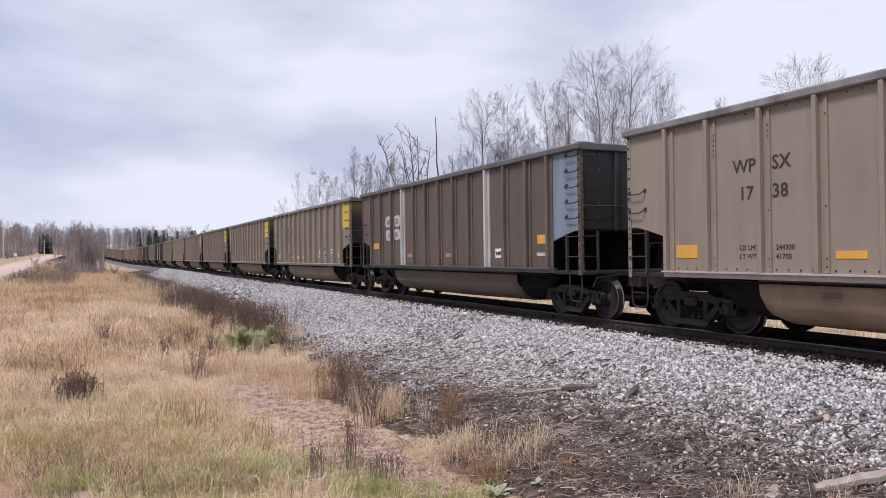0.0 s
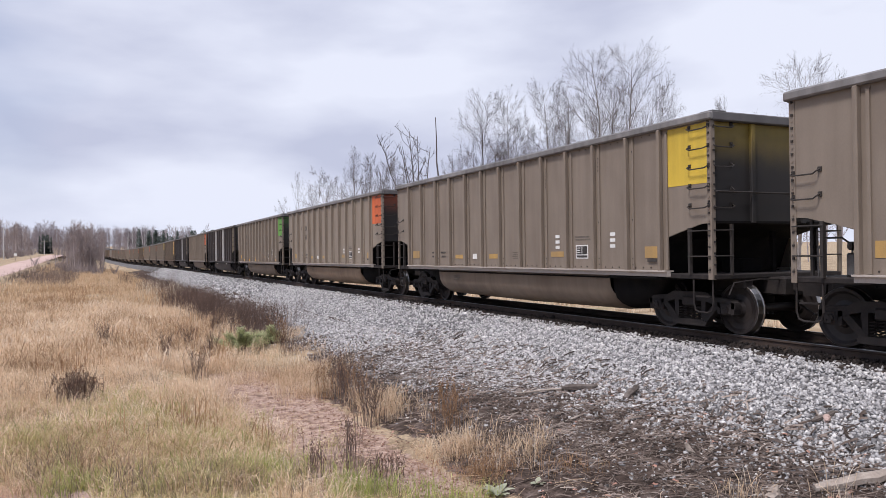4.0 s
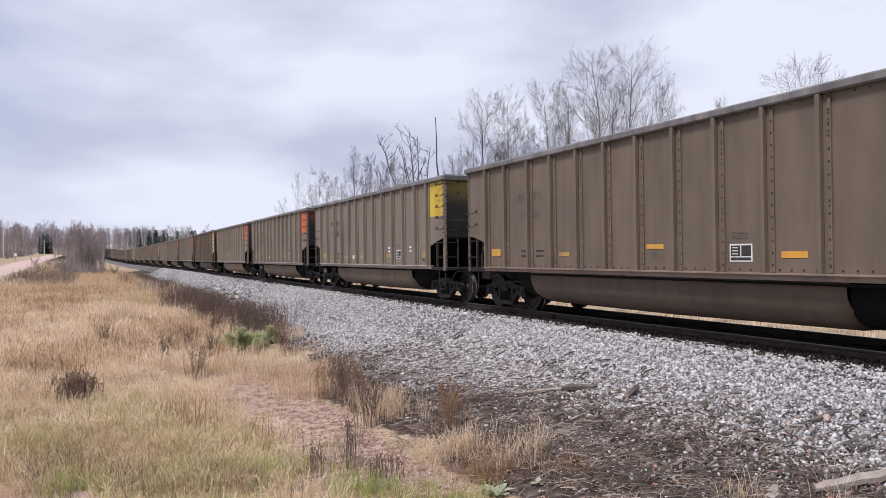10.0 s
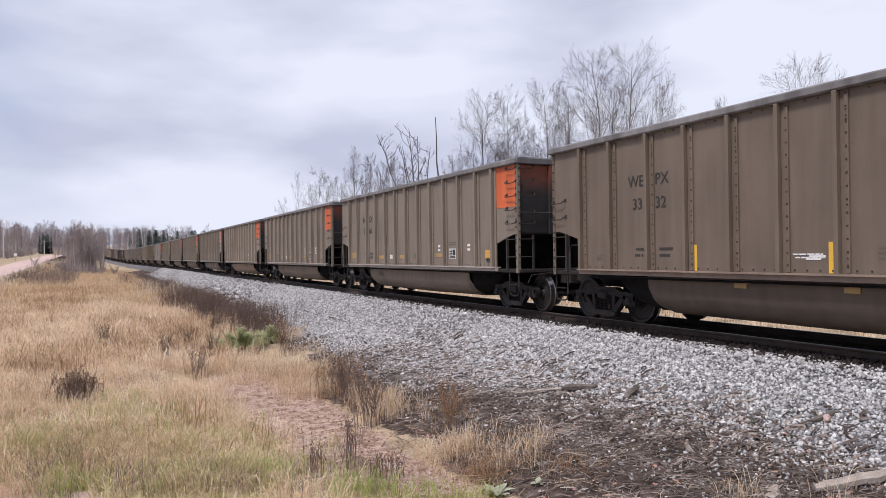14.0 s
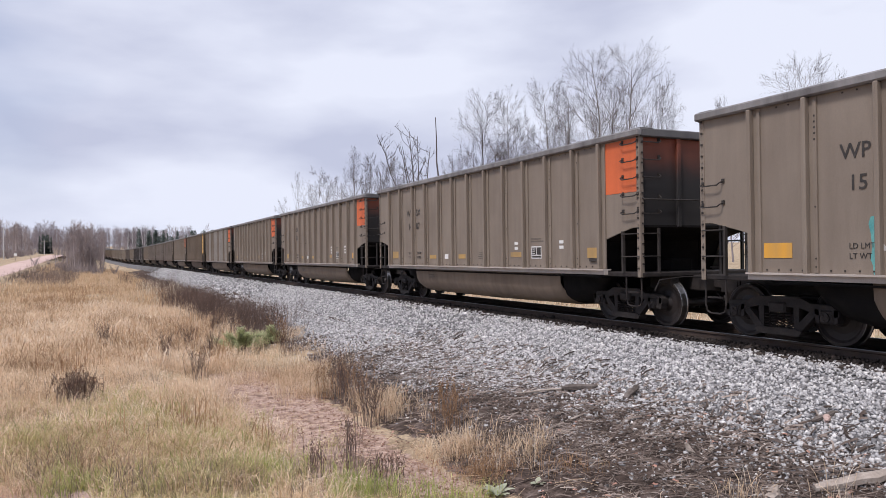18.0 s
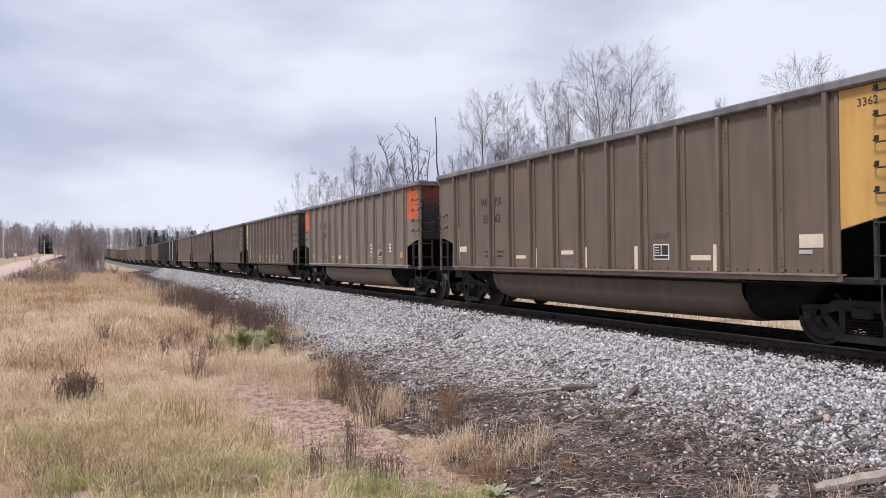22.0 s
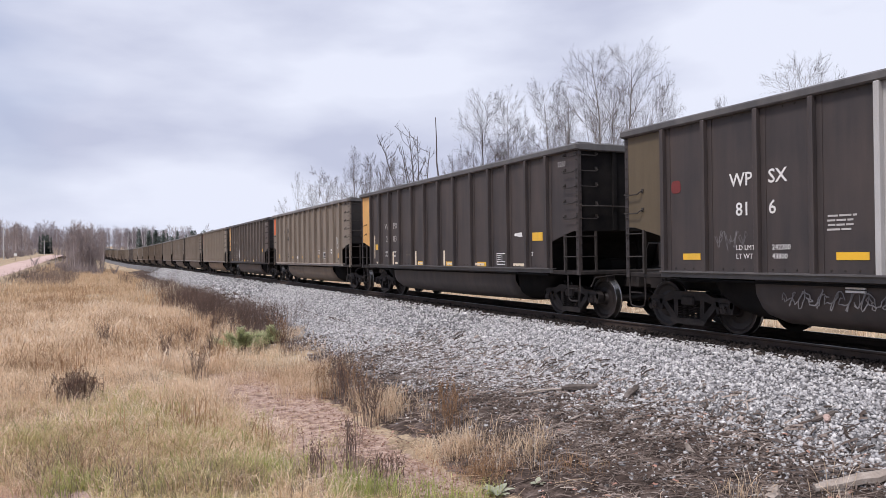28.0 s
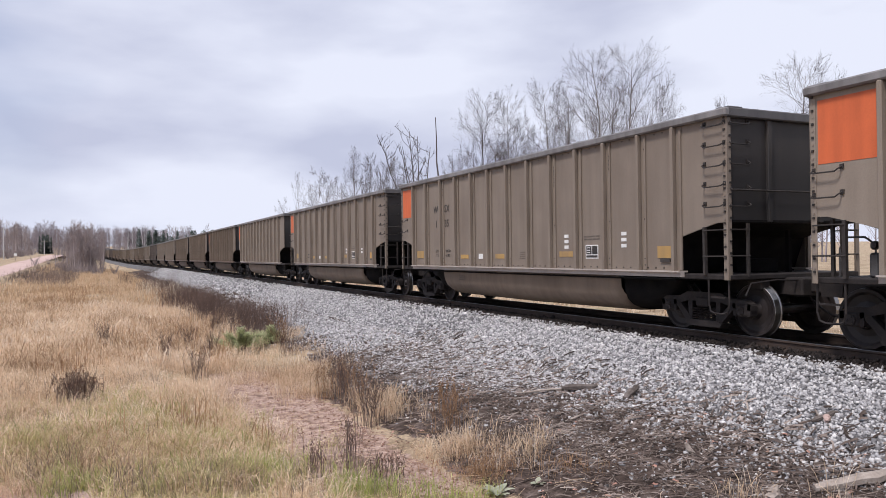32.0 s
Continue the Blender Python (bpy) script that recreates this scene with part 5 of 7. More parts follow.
def weed(x, y, h, n, spread, label, seed, dark="stem", heads=True, lean=0.35):
    """A dried weed: a fan of branching stems with seed heads."""
    g = random.Random(seed)
    st, hd = Shape(), Shape()
    for i in range(n):
        a, L = g.uniform(0, 6.28), h * g.uniform(0.55, 1.0)
        bx, by = g.gauss(0, spread), g.gauss(0, spread)
        k = g.uniform(0.05, lean)
        pts = [Vector((bx + math.cos(a) * k * L * t * t, by + math.sin(a) * k * L * t * t, L * t)) for t in (0, 0.35, 0.7, 1.0)]
        st.tube(pts, [0.005, 0.004, 0.003, 0.0015], 3)
        for j in range(5):
            t = g.uniform(0.35, 0.95)
            p = pts[1].lerp(pts[3], (t - 0.35) / 0.65)
            b, m = g.uniform(0, 6.28), L * g.uniform(0.08, 0.22)
            q = p + Vector((math.cos(b) * m * 0.55, math.sin(b) * m * 0.55, m))
            st.tube([p, p.lerp(q, 0.5) + Vector((0, 0, -0.01)), q], [0.003, 0.0025, 0.0015], 3)
            if heads:
                for _ in range(3):
                    c = q + Vector((g.gauss(0, 0.015), g.gauss(0, 0.015), g.gauss(0, 0.03)))
                    r = g.uniform(0.003, 0.008)
                    hd.add([c + Vector((r, 0, 0)), c + Vector((0, r, 0)), c + Vector((-r, 0, 0)), c + Vector((0, -r, 0)), c + Vector((0, 0, r * 2)), c + Vector((0, 0, -r * 2))],
                           [(0, 1, 4), (1, 2, 4), (2, 3, 4), (3, 0, 4), (1, 0, 5), (2, 1, 5), (3, 2, 5), (0, 3, 5)])
    root = tagged(new("dry_weed"), label, "weed", "dry weeds on the verge")
    root.location = (x, y, ground(x, y) - 0.02)
    tagged(part("stalk_tuft", st.mesh("stalk_tuft"), M[dark], root), kind="stuff")
    if hd.v:
        tagged(part("seed_tuft", hd.mesh("seed_tuft"), M["seed"], root), kind="stuff")
    return root


DARK, TALL, BROWN = "dark dried weed with branching stems and seed heads", "thin dark weed stalks standing on bare dirt", "brown dried weed clump at the ballast foot"
WEEDS = [weed(4.5, 38.0, 1.25, 26, 0.30, DARK, 1), weed(4.35, 15.2, 1.0, 24, 0.16, BROWN, 2, "rust_grass"), weed(4.3, 12.4, 1.0, 22, 0.10, DARK, 3),
         weed(2.65, 10.0, 0.62, 5, 0.05, TALL, 4, lean=0.12), weed(3.15, 10.1, 0.8, 6, 0.04, TALL, 5, lean=0.15), weed(5.6, 12.0, 0.75, 26, 0.14, BROWN, 6, "rust_grass"),
         weed(-0.35, 15.4, 0.62, 120, 0.19, "dark brown dead weed clump in the dry grass", 7, "weed_mix"), weed(3.5, 9.3, 0.42, 18, 0.12, DARK, 8)]
grng = random.Random(77)
for i in range(52):
    y = grng.uniform(26, 50)
    x = grng.gauss(5.0, 0.6) - (y - 27) * 0.008
    copy_thing(WEEDS[0], pose(x, y, ground(x, y) - 0.03, 0, 0, grng.uniform(0, 360)))
for i in range(16):
    y = grng.uniform(60, 120)
    x = grng.gauss(5.0, 1.2) + track(y)[0] - TRACK_X
    copy_thing(WEEDS[0], pose(x, y, ground(x, y) - 0.03, 0, 0, grng.uniform(0, 360)))
for x, y, k in ((4.75, 14.4, 1), (4.45, 14.6, 2), (4.75, 15.6, 2), (5.1, 22.8, 1), (5.5, 25.2, 1), (4.9, 21.6, 2), (5.3, 26.0, 2),
                (2.6, 9.7, 3), (2.45, 9.4, 3), (3.25, 10.2, 4), (5.27, 11.1, 5),
                (2.2, 18.5, 2), (1.6, 21.0, 2), (0.2, 24.0, 2), (2.6, 25.0, 2), (2.9, 22.0, 2), (-1.6, 14.2, 3), (4.0, 29.5, 2), (4.4, 31.0, 2)):
    copy_thing(WEEDS[k], pose(x, y, ground(x, y) - 0.02, 0, 0, grng.uniform(0, 360)))


def leafy_bush(x, y, w, h, n, label, seed):
    g = random.Random(seed)
    root = tagged(new("bush"), label, "bush")
    root.location = (x, y, ground(x, y) - 0.02)
    st, lv = Shape(), Shape()
    for _ in range(60):
        a, r = g.uniform(0, 6.28), abs(g.gauss(0, w * 0.45))
        L = h * g.uniform(0.6, 1.0) * max(0.35, 1 - (r / w) ** 2 * 0.5)
        tip = Vector((math.cos(a) * r, math.sin(a) * r, L))
        st.tube([(tip.x * 0.4, tip.y * 0.4, 0), tip * 0.6, tip], [0.006, 0.004, 0.002], 3)
        for _ in range(n):
            p = tip * g.uniform(0.45, 1.0) + Vector((g.gauss(0, 0.05), g.gauss(0, 0.05), g.gauss(0, 0.03)))
            b, k = g.uniform(0, 6.28), g.uniform(0.03, 0.075)
            d = Vector((math.cos(b), math.sin(b), g.uniform(-0.2, 0.8))) * k
            e = Vector((-math.sin(b), math.cos(b), 0.2)) * k * 0.28
            lv.add([p, p + d * 0.5 + e, p + d, p + d * 0.5 - e], [(0, 1, 2, 3)])
    tagged(part("stalk_tuft", st.mesh("bush_stalks"), M["stem"], root), kind="stuff")
    tagged(part("foliage", lv.mesh("bush_foliage"), M["bush"], root), kind="stuff")


leafy_bush(4.05, 23.6, 1.3, 0.82, 130, "low yellow-green leafy bush at the path's end", 5)
leafy_bush(5.1, 24.4, 0.45, 0.65, 60, "small yellow-green leafy bush beside dry grass", 6)


def rosette(x, y, r, n, label, seed):
    """A rosette of broad felted leaves on the ground."""
    g = random.Random(seed)
    root = tagged(new("leaf_rosette"), label, "plant")
    root.location = (x, y, ground(x, y))
    for i in range(n):
        a, k = 2.4 * i, r * g.uniform(0.7, 1.1)
        lift = g.uniform(0.35, 0.9)
        s = Shape()
        rings = []
        for t in (0.05, 0.3, 0.6, 0.85, 1.0):
            w = k * 0.24 * math.sin(math.pi * min(0.97, 0.12 + t * 0.85)) + 0.004
            c = Vector((math.cos(a) * k * t, math.sin(a) * k * t, k * lift * t * (1.1 - 0.45 * t)))
            e = Vector((-math.sin(a), math.cos(a), 0)) * w
            rings.append([c - e + Vector((0, 0, 0.25 * w)), c, c + e + Vector((0, 0, 0.25 * w))])
        s.loft(rings)
        part("leaf", s.mesh("broad_leaf", True), M["rosette"], root)


rosette(4.45, 8.15, 0.20, 11, "pale green rosette of broad felted leaves", 3)
rosette(4.95, 8.0, 0.12, 8, "small pale green leaf rosette in the litter", 4)


# ---- trees ----
def limb(sh, tw, p, d, L, r, depth, g, up, thin):
    """Grows one limb and what branches from it, always turning upwards."""
    n = (1, 2, 4)[depth]
    pts, rs = [p.copy()], [r]
    q, v = p.copy(), d.normalized()
    for i in range(n):
        v = (v + Vector((g.gauss(0, 0.11), g.gauss(0, 0.11), g.gauss(0, 0.07) + up))).normalized()
        q = q + v * (L / n)
        pts.append(q.copy())
        rs.append(r * (1 - 0.8 * (i + 1) / n) + thin * 0.4)
    (sh if depth > 1 else tw).tube(pts, rs, 5 if depth > 2 else 3, False)
    if depth == 0:
        return
    kids = {2: 10, 1: 7}[depth]
    for i in range(kids):
        t = 0.2 + 0.8 * (i + g.random()) / kids
        j = min(int(t * n), n - 1)
        base = pts[j].lerp(pts[j + 1], t * n - j)
        ax = (pts[j + 1] - pts[j]).normalized()
        side = ax.cross(Vector((g.gauss(0, 1), g.gauss(0, 1), g.gauss(0, 1)))).normalized()
        limb(sh, tw, base, ax * 0.9 + side * g.uniform(0.55, 1.0), L * g.uniform(0.34, 0.55) * (1.2 - 0.55 * t), max(rs[j] * 0.45, thin), depth - 1, g, up, thin)


def tree(x, y, top, half, seed, label, stems=1, spread=0.25, low=0.3, bark="bark", crown="twig", thin=0.0048, limbs=34):
    """A bare tree: trunk and limbs, and a crown of twigs. top: height of its tip; half: half the crown's width."""
    g = random.Random(seed)
    z = ground(x, y) - 0.1
    H = top - z
    root = tagged(new("bare_tree"), label, "tree", "bare trees behind the train")
    root.location = (x, y, z)
    sh, tw = Shape(), Shape()
    for s in range(stems):
        d = Vector((g.gauss(0, spread), g.gauss(0, spread), 1)).normalized()
        h = H * (0.97 if s == 0 else g.uniform(0.75, 0.95))
        pts, rs = [Vector((g.gauss(0, 0.15), g.gauss(0, 0.15), 0)) * (stems > 1)], [0.011 * H]
        for i in range(8):
            d = (d + Vector((g.gauss(0, 0.07), g.gauss(0, 0.07), 0.10))).normalized()
            pts.append(pts[-1] + d * (h / 8))
            rs.append(0.011 * H * (1 - (i + 1) / 8.3) + 0.008)
        k = h / max(pts[-1].z, 0.1)
        pts = [Vector((q.x, q.y, q.z * k)) for q in pts]
        sh.tube(pts, rs, 6, False)
        n = int(limbs / (stems ** 0.8))
        for i in range(n):
            u = (i + g.random() * 0.8) / n
            t = low + (0.99 - low) * u ** 0.85
            j = min(int(t * 8), 7)
            base = pts[j].lerp(pts[j + 1], t * 8 - j)
            a = g.uniform(0, 6.28)
            L = H * (0.07 + 0.20 * math.sin(math.pi * (0.22 + 0.70 * u)))
            limb(sh, tw, base, Vector((math.cos(a), math.sin(a), g.uniform(0.55, 1.25))), L, max(rs[j] * 0.32, 0.010), 2, g, 0.05, thin)
    every = np.array(sh.v + tw.v)
    tip = every[:, 2].max()
    high = every[every[:, 2] > 0.45 * tip]
    cx, cy = high[:, 0].mean() / tip, high[:, 1].mean() / tip
    reach = np.percentile(np.abs(np.hypot(high[:, 0] - cx * high[:, 2], high[:, 1] - cy * high[:, 2])), 80)
    w = 1.2 * half / reach
    for one in (sh, tw):
        one.v = [((q[0] - cx * q[2]) * w, (q[1] - cy * q[2]) * w, q[2] * H / tip) for q in one.v]
    part("trunk", sh.mesh("trunk_and_limbs"), M[bark], root)
    part("crown", tw.mesh("crown_of_twigs"), M[crown], root, "leafless crown of fine twigs")


TREES = {"aspen": ("tall slender bare grey tree beyond the track", "bark", "twig", 0.0046), "dark_aspen": ("slender bare tree with dark trunk beyond the track", "dark_bark", "twig", 0.0055),
         "grey": ("bare grey multi-stemmed tree beyond the track", "bark", "twig", 0.006), "low": ("low bare multi-stemmed tree beyond the track", "bark", "twig", 0.006),
         "dark": ("dark bare spreading tree beyond the track", "dark_bark", "dark_bark", 0.0095)}
for i, (x, y, top, half, stems, spread, low, kind) in enumerate([
        (18.8, 80.0, 8.0, 0.97, 3, 0.20, 0.20, "low"), (21.1, 82.0, 11.1, 1.25, 2, 0.15, 0.25, "low"), (21.4, 78.0, 11.2, 1.44, 2, 0.15, 0.25, "low"), (21.5, 72.0, 9.7, 1.23, 3, 0.20, 0.20, "low"),
        (20.3, 62.0, 11.3, 1.17, 2, 0.12, 0.25, "grey"), (21.0, 61.0, 10.4, 1.16, 3, 0.30, 0.25, "dark"), (21.3, 58.0, 9.9, 1.21, 3, 0.30, 0.25, "dark"), (22.2, 57.0, 10.0, 1.01, 2, 0.30, 0.30, "dark"),
        (23.9, 50.0, 9.2, 1.09, 3, 0.20, 0.20, "low"), (26.1, 52.0, 10.7, 0.79, 2, 0.12, 0.25, "low"), (25.9, 48.0, 13.5, 1.64, 1, 0.03, 0.22, "dark_aspen"), (27.2, 47.0, 13.8, 1.22, 1, 0.03, 0.20, "aspen"),
        (29.1, 52.0, 13.5, 1.16, 2, 0.10, 0.20, "aspen"), (31.6, 52.0, 12.6, 1.09, 2, 0.12, 0.20, "aspen"), (30.9, 48.0, 15.0, 1.53, 1, 0.03, 0.20, "aspen"), (31.4, 46.0, 14.8, 1.24, 1, 0.03, 0.20, "aspen"),
        (30.9, 42.0, 15.9, 1.93, 1, 0.02, 0.20, "aspen"), (32.7, 40.0, 15.7, 2.11, 1, 0.02, 0.20, "aspen"), (34.4, 44.0, 15.3, 1.39, 1, 0.03, 0.20, "aspen"), (36.6, 42.0, 14.6, 1.29, 1, 0.03, 0.20, "aspen"),
        (33.4, 47.0, 14.2, 1.28, 2, 0.10, 0.20, "aspen"), (26.8, 50.0, 10.6, 1.45, 3, 0.20, 0.20, "low"), (29.9, 49.0, 11.5, 1.46, 3, 0.20, 0.20, "low"), (30.0, 45.0, 11.9, 1.37, 3, 0.20, 0.20, "low"), (32.7, 43.0, 12.7, 1.59, 3, 0.20, 0.20, "low"), (35.2, 42.0, 13.3, 1.43, 3, 0.20, 0.20, "low"),
        (36.3, 36.0, 11.8, 0.43, 1, 0.02, 0.50, "aspen"), (40.7, 34.0, 14.4, 2.09, 1, 0.02, 0.30, "aspen")]):
    label, bark, crown, thin = TREES[kind]
    tree(x, y, top, half, 300 + i, label, stems, spread, low, bark, crown, thin, 34 if "aspen" in kind else 22)


def dead_tree(x, y, tips, label, seed, r=0.10):
    """A dead tree of stout bent stems with a few broken twigs; tips: where each stem ends, across and up."""
    g = random.Random(seed)
    z = ground(x, y) - 0.1
    root = tagged(new("dead_tree"), label, "tree", "bare trees behind the train")
    root.location = (x, y, z)
    sh, tw = Shape(), Shape()
    for a, b in tips:
        end = Vector((a - x, g.uniform(-0.8, 0.8), b - z))
        mid = Vector((end.x * 0.25, end.y * 0.3, end.z * 0.5))
        pts = []
        for i in range(9):
            t = i / 8
            p = mid * (2 * t * (1 - t)) + end * (t * t)
            pts.append(p + Vector((g.gauss(0, 0.05), g.gauss(0, 0.05), 0)) * (0 < i < 8))
        rs = [r * (1 - 0.82 * i / 8) for i in range(9)]
        sh.tube(pts, rs, 6, False)
        if len(tips) == 1:
            continue
        for i in range(16):
            t = g.uniform(0.35, 0.97) * 8
            j = min(int(t), 7)
            base = pts[j].lerp(pts[j + 1], t - j)
            c = g.uniform(0, 6.28)
            q = base + Vector((math.cos(c), math.sin(c), g.uniform(0.5, 1.6))).normalized() * g.uniform(0.5, 1.7)
            bow = base.lerp(q, 0.5) + Vector((g.gauss(0, 0.12), 0, -0.08))
            tw.tube([base, bow, q], [0.026, 0.019, 0.008], 3, False)
            for _ in range(4):
                o = bow.lerp(q, g.uniform(0, 0.9))
                tw.tube([o, o + Vector((g.gauss(0, 0.22), g.gauss(0, 0.22), g.uniform(0.1, 0.5)))], [0.011, 0.005], 3, False)
    part("trunk", sh.mesh("dead_stems"), M["dark_bark"], root)
    if tw.v:
        part("crown", tw.mesh("broken_twigs"), M["dark_bark"], root, "few broken twigs")


dead_tree(21.34, 50.0, [(18.09, 10.01), (19.53, 9.12), (20.68, 10.44), (21.43, 10.15), (21.96, 9.24), (20.14, 9.31)], "forked dead tree with few stout limbs", 341)
dead_tree(21.04, 46.0, [(20.72, 10.66)], "dead broken tree snag without twigs", 340, 0.13)


def wood_kit(kind, seed):
    """One far tree as arrays of points and triangles or quads."""
    g = random.Random(seed)
    s = Shape()
    if kind == "bare":
        s.tube([(0, 0, 0), (g.gauss(0, .2), g.gauss(0, .2), 5), (g.gauss(0, .4), g.gauss(0, .4), 10)], [0.13, 0.09, 0.03], 3, False)
        for i in range(26):
            z, a = 2.0 + 7.4 * (i / 26) ** 0.9, g.uniform(0, 6.28)
            L = g.uniform(1.0, 2.6) * (1.1 - 0.06 * z)
            p = Vector((0, 0, z))
            q = p + Vector((math.cos(a) * L * 0.8, math.sin(a) * L * 0.8, L * g.uniform(0.5, 1.1)))
            s.tube([p, p.lerp(q, 0.5), q], [0.04, 0.03, 0.012], 3, False)
            for _ in range(7):
                b = p.lerp(q, g.uniform(0.3, 1.0))
                e = b + Vector((g.gauss(0, 0.4), g.gauss(0, 0.4), g.uniform(0.2, 0.9)))
                s.add([b + Vector((0.025, 0, 0)), b - Vector((0.025, 0, 0)), e - Vector((0.012, 0, 0)), e + Vector((0.012, 0, 0))], [(0, 1, 2, 3)])
    elif kind == "brush":
        for i in range(26):
            a, L = g.uniform(0, 6.28), g.uniform(1.2, 2.6)
            q = Vector((math.cos(a) * L * 0.45, math.sin(a) * L * 0.45, L))
            p = Vector((g.gauss(0, .3), g.gauss(0, .3), 0))
            s.tube([p, p.lerp(q, 0.5), q], [0.03, 0.025, 0.01], 3, False)
    else:
        s.tube([(0, 0, 0), (0, 0, 9.6)], [0.14, 0.03], 4, False)
        for i in range(26):
            z = 0.3 + 9.5 * i / 26
            w = g.uniform(1.5, 2.2) * (1 - (z / 10.4)) ** 0.8 + 0.25
            for j in range(9):
                a = g.uniform(0, 6.28)
                L = w * g.uniform(0.6, 1.1)
                c, d = math.cos(a), math.sin(a)
                e = 0.30 * L + 0.1
                s.add([(0, 0, z + 0.15), (c * L * 0.6 - d * e, d * L * 0.6 + c * e, z - 0.10), (c * L, d * L, z - 0.25 + g.uniform(-.1, .25)), (c * L * 0.6 + d * e, d * L * 0.6 - c * e, z - 0.05)], [(0, 1, 2, 3)])
    return s


def wood(name, kind, spots, material, label, seed=1):
    """Many far trees in one mesh; spots: x, y, height."""
    kits = []
    for i in range(4):
        s = wood_kit(kind, seed * 10 + i)
        kits.append((np.array(s.v), [f for f in s.f]))
    g = random.Random(seed)
    vs, fs, n = [], [], 0
    for x, y, h in spots:
        v, f = kits[g.randrange(4)]
        a, k = g.uniform(0, 6.28), h / 10.0
        w = k * g.uniform(0.8, 1.15)
        p = np.stack([(v[:, 0] * math.cos(a) - v[:, 1] * math.sin(a)) * w + x, (v[:, 0] * math.sin(a) + v[:, 1] * math.cos(a)) * w + y, v[:, 2] * k + ground(x, y) - 0.1], 1)
        vs.append(p)
        fs.append(np.array([q for q in f if len(q) == 4]) + n)
        n += len(v)
    me = big_mesh(name, np.concatenate(vs), np.concatenate(fs), 4)
    return tagged(part(name, me, material), label, "trees", kind="stuff")


g = random.Random(5)
wood("sapling_clump", "bare", [(g.gauss(-2.7, 1.6), g.uniform(146, 185), g.triangular(4.5, 9.8, 8.2)) for _ in range(90)], M["woods"], "dense clump of bare saplings between road and track", 2)
wood("clump_brush", "brush", [(g.gauss(-2.8, 2.6), g.uniform(132, 175), g.uniform(4, 9)) for _ in range(70)], M["woods"], "low bare brush round the saplings", 3)
wood("roadside_woods", "bare", [(-20 - abs(g.gauss(0, 22)), g.uniform(165, 330), g.uniform(6.5, 10.5)) for _ in range(170)], M["woods"], "bare grey woods beyond the gravel road", 4)
wood("roadside_brush", "brush", [(-17.5 - abs(g.gauss(0, 8)), g.uniform(120, 280), g.uniform(6, 12)) for _ in range(120)], M["woods"], "bare brush beside the gravel road", 5)
wood("hilltop_woods", "bare", [(g.uniform(-34, -3), g.uniform(300, 420), g.uniform(8, 12)) for _ in range(130)], M["woods_hazed"], "bare woods over the rise in haze-paled colours", 6)
wood("trackside_woods", "bare", [(track(s)[0] + g.uniform(7, 40), s, g.uniform(10, 15)) for s in [g.uniform(330, 620) for _ in range(210)]], M["woods_hazed"], "bare woods along the far track in haze-paled colours", 7)
wood("inside_woods", "bare", [(track(s)[0] - g.uniform(10, 45), s, g.uniform(8, 13)) for s in [g.uniform(430, 760) for _ in range(110)]], M["woods_hazed"], "bare woods inside the far bend in haze-paled colours", 8)
wood("pine_woods", "pine", [(g.uniform(14, 60), g.uniform(290, 345), g.uniform(9.5, 13.5)) for _ in range(75)], M["pine"], "dark pine woods beyond the train", 9)
wood("roadside_spruces", "pine", [(-16.8 + g.gauss(0, 1.7), 300 + g.gauss(0, 4), g.uniform(5.8, 7.4)) for _ in range(14)], M["pine"], "dark green spruces beside the road", 10)
wood("field_edge_woods", "bare", [(g.uniform(55, 130), g.uniform(20, 300), g.uniform(9, 13)) for _ in range(120)], M["woods_hazed"], "bare woods beyond the field", 11)
wood("rear_woods", "bare", [(80 * math.cos(a) * k, -60 - 60 * abs(math.sin(a)) * k, g.uniform(9, 13)) for a, k in [(g.uniform(0, 6.28), g.uniform(1, 2)) for _ in range(60)]], M["woods_hazed"],
     "bare woods closing the clearing", 12)


def birch_row():
    s = random.Random(21)
    for i in range(7):
        x, y, h = 11.5 + i * 1.15 + s.gauss(0, 0.3), 322 + s.gauss(0, 6), s.uniform(11.5, 14)
        root = tagged(new("birch_tree"), "white-barked birch trunk among the pines", "tree", "birches among the pines")
        root.location = (x, y, ground(x, y) - 0.1)
        part("trunk", Shape().tube([(0, 0, 0), (s.gauss(0, .2), 0, h * 0.5), (s.gauss(0, .4), 0, h)], [0.20, 0.17, 0.06], 5).mesh("birch_trunk"), M["birch"], root)
        c = Shape()
        for _ in range(26):
            z, a = s.uniform(0.45, 0.98) * h, s.uniform(0, 6.28)
            c.tube([(0, 0, z), (math.cos(a) * 0.7, math.sin(a) * 0.7, z + 0.7), (math.cos(a) * 1.3, math.sin(a) * 1.3, z + 1.7)], [0.05, 0.04, 0.02], 3, False)
        part("crown", c.mesh("birch_crown"), M["twig"], root)


birch_row()


def utility_pole(x, y, h):
    root = tagged(new("utility_pole"), "grey wooden utility pole with crossarm beside the road", "pole", "poles along the road")
    root.location = (x, y, ground(x, y) - 0.1)
    part("pole", Shape().tube([(0, 0, 0), (0, 0, h)], [0.15, 0.10], 8).mesh("pole"), M["birch"], root)
    part("crossarm", Shape().box(-0.9, 0.9, -0.05, 0.05, h - 0.6, h - 0.48, 0.01).mesh("crossarm"), M["old_wood"], root)


for x, y, h in ((-18.2, 187, 7.0), (-14.5, 260, 4.8), (-14.6, 300, 5.0)):
    utility_pole(x, y, h)


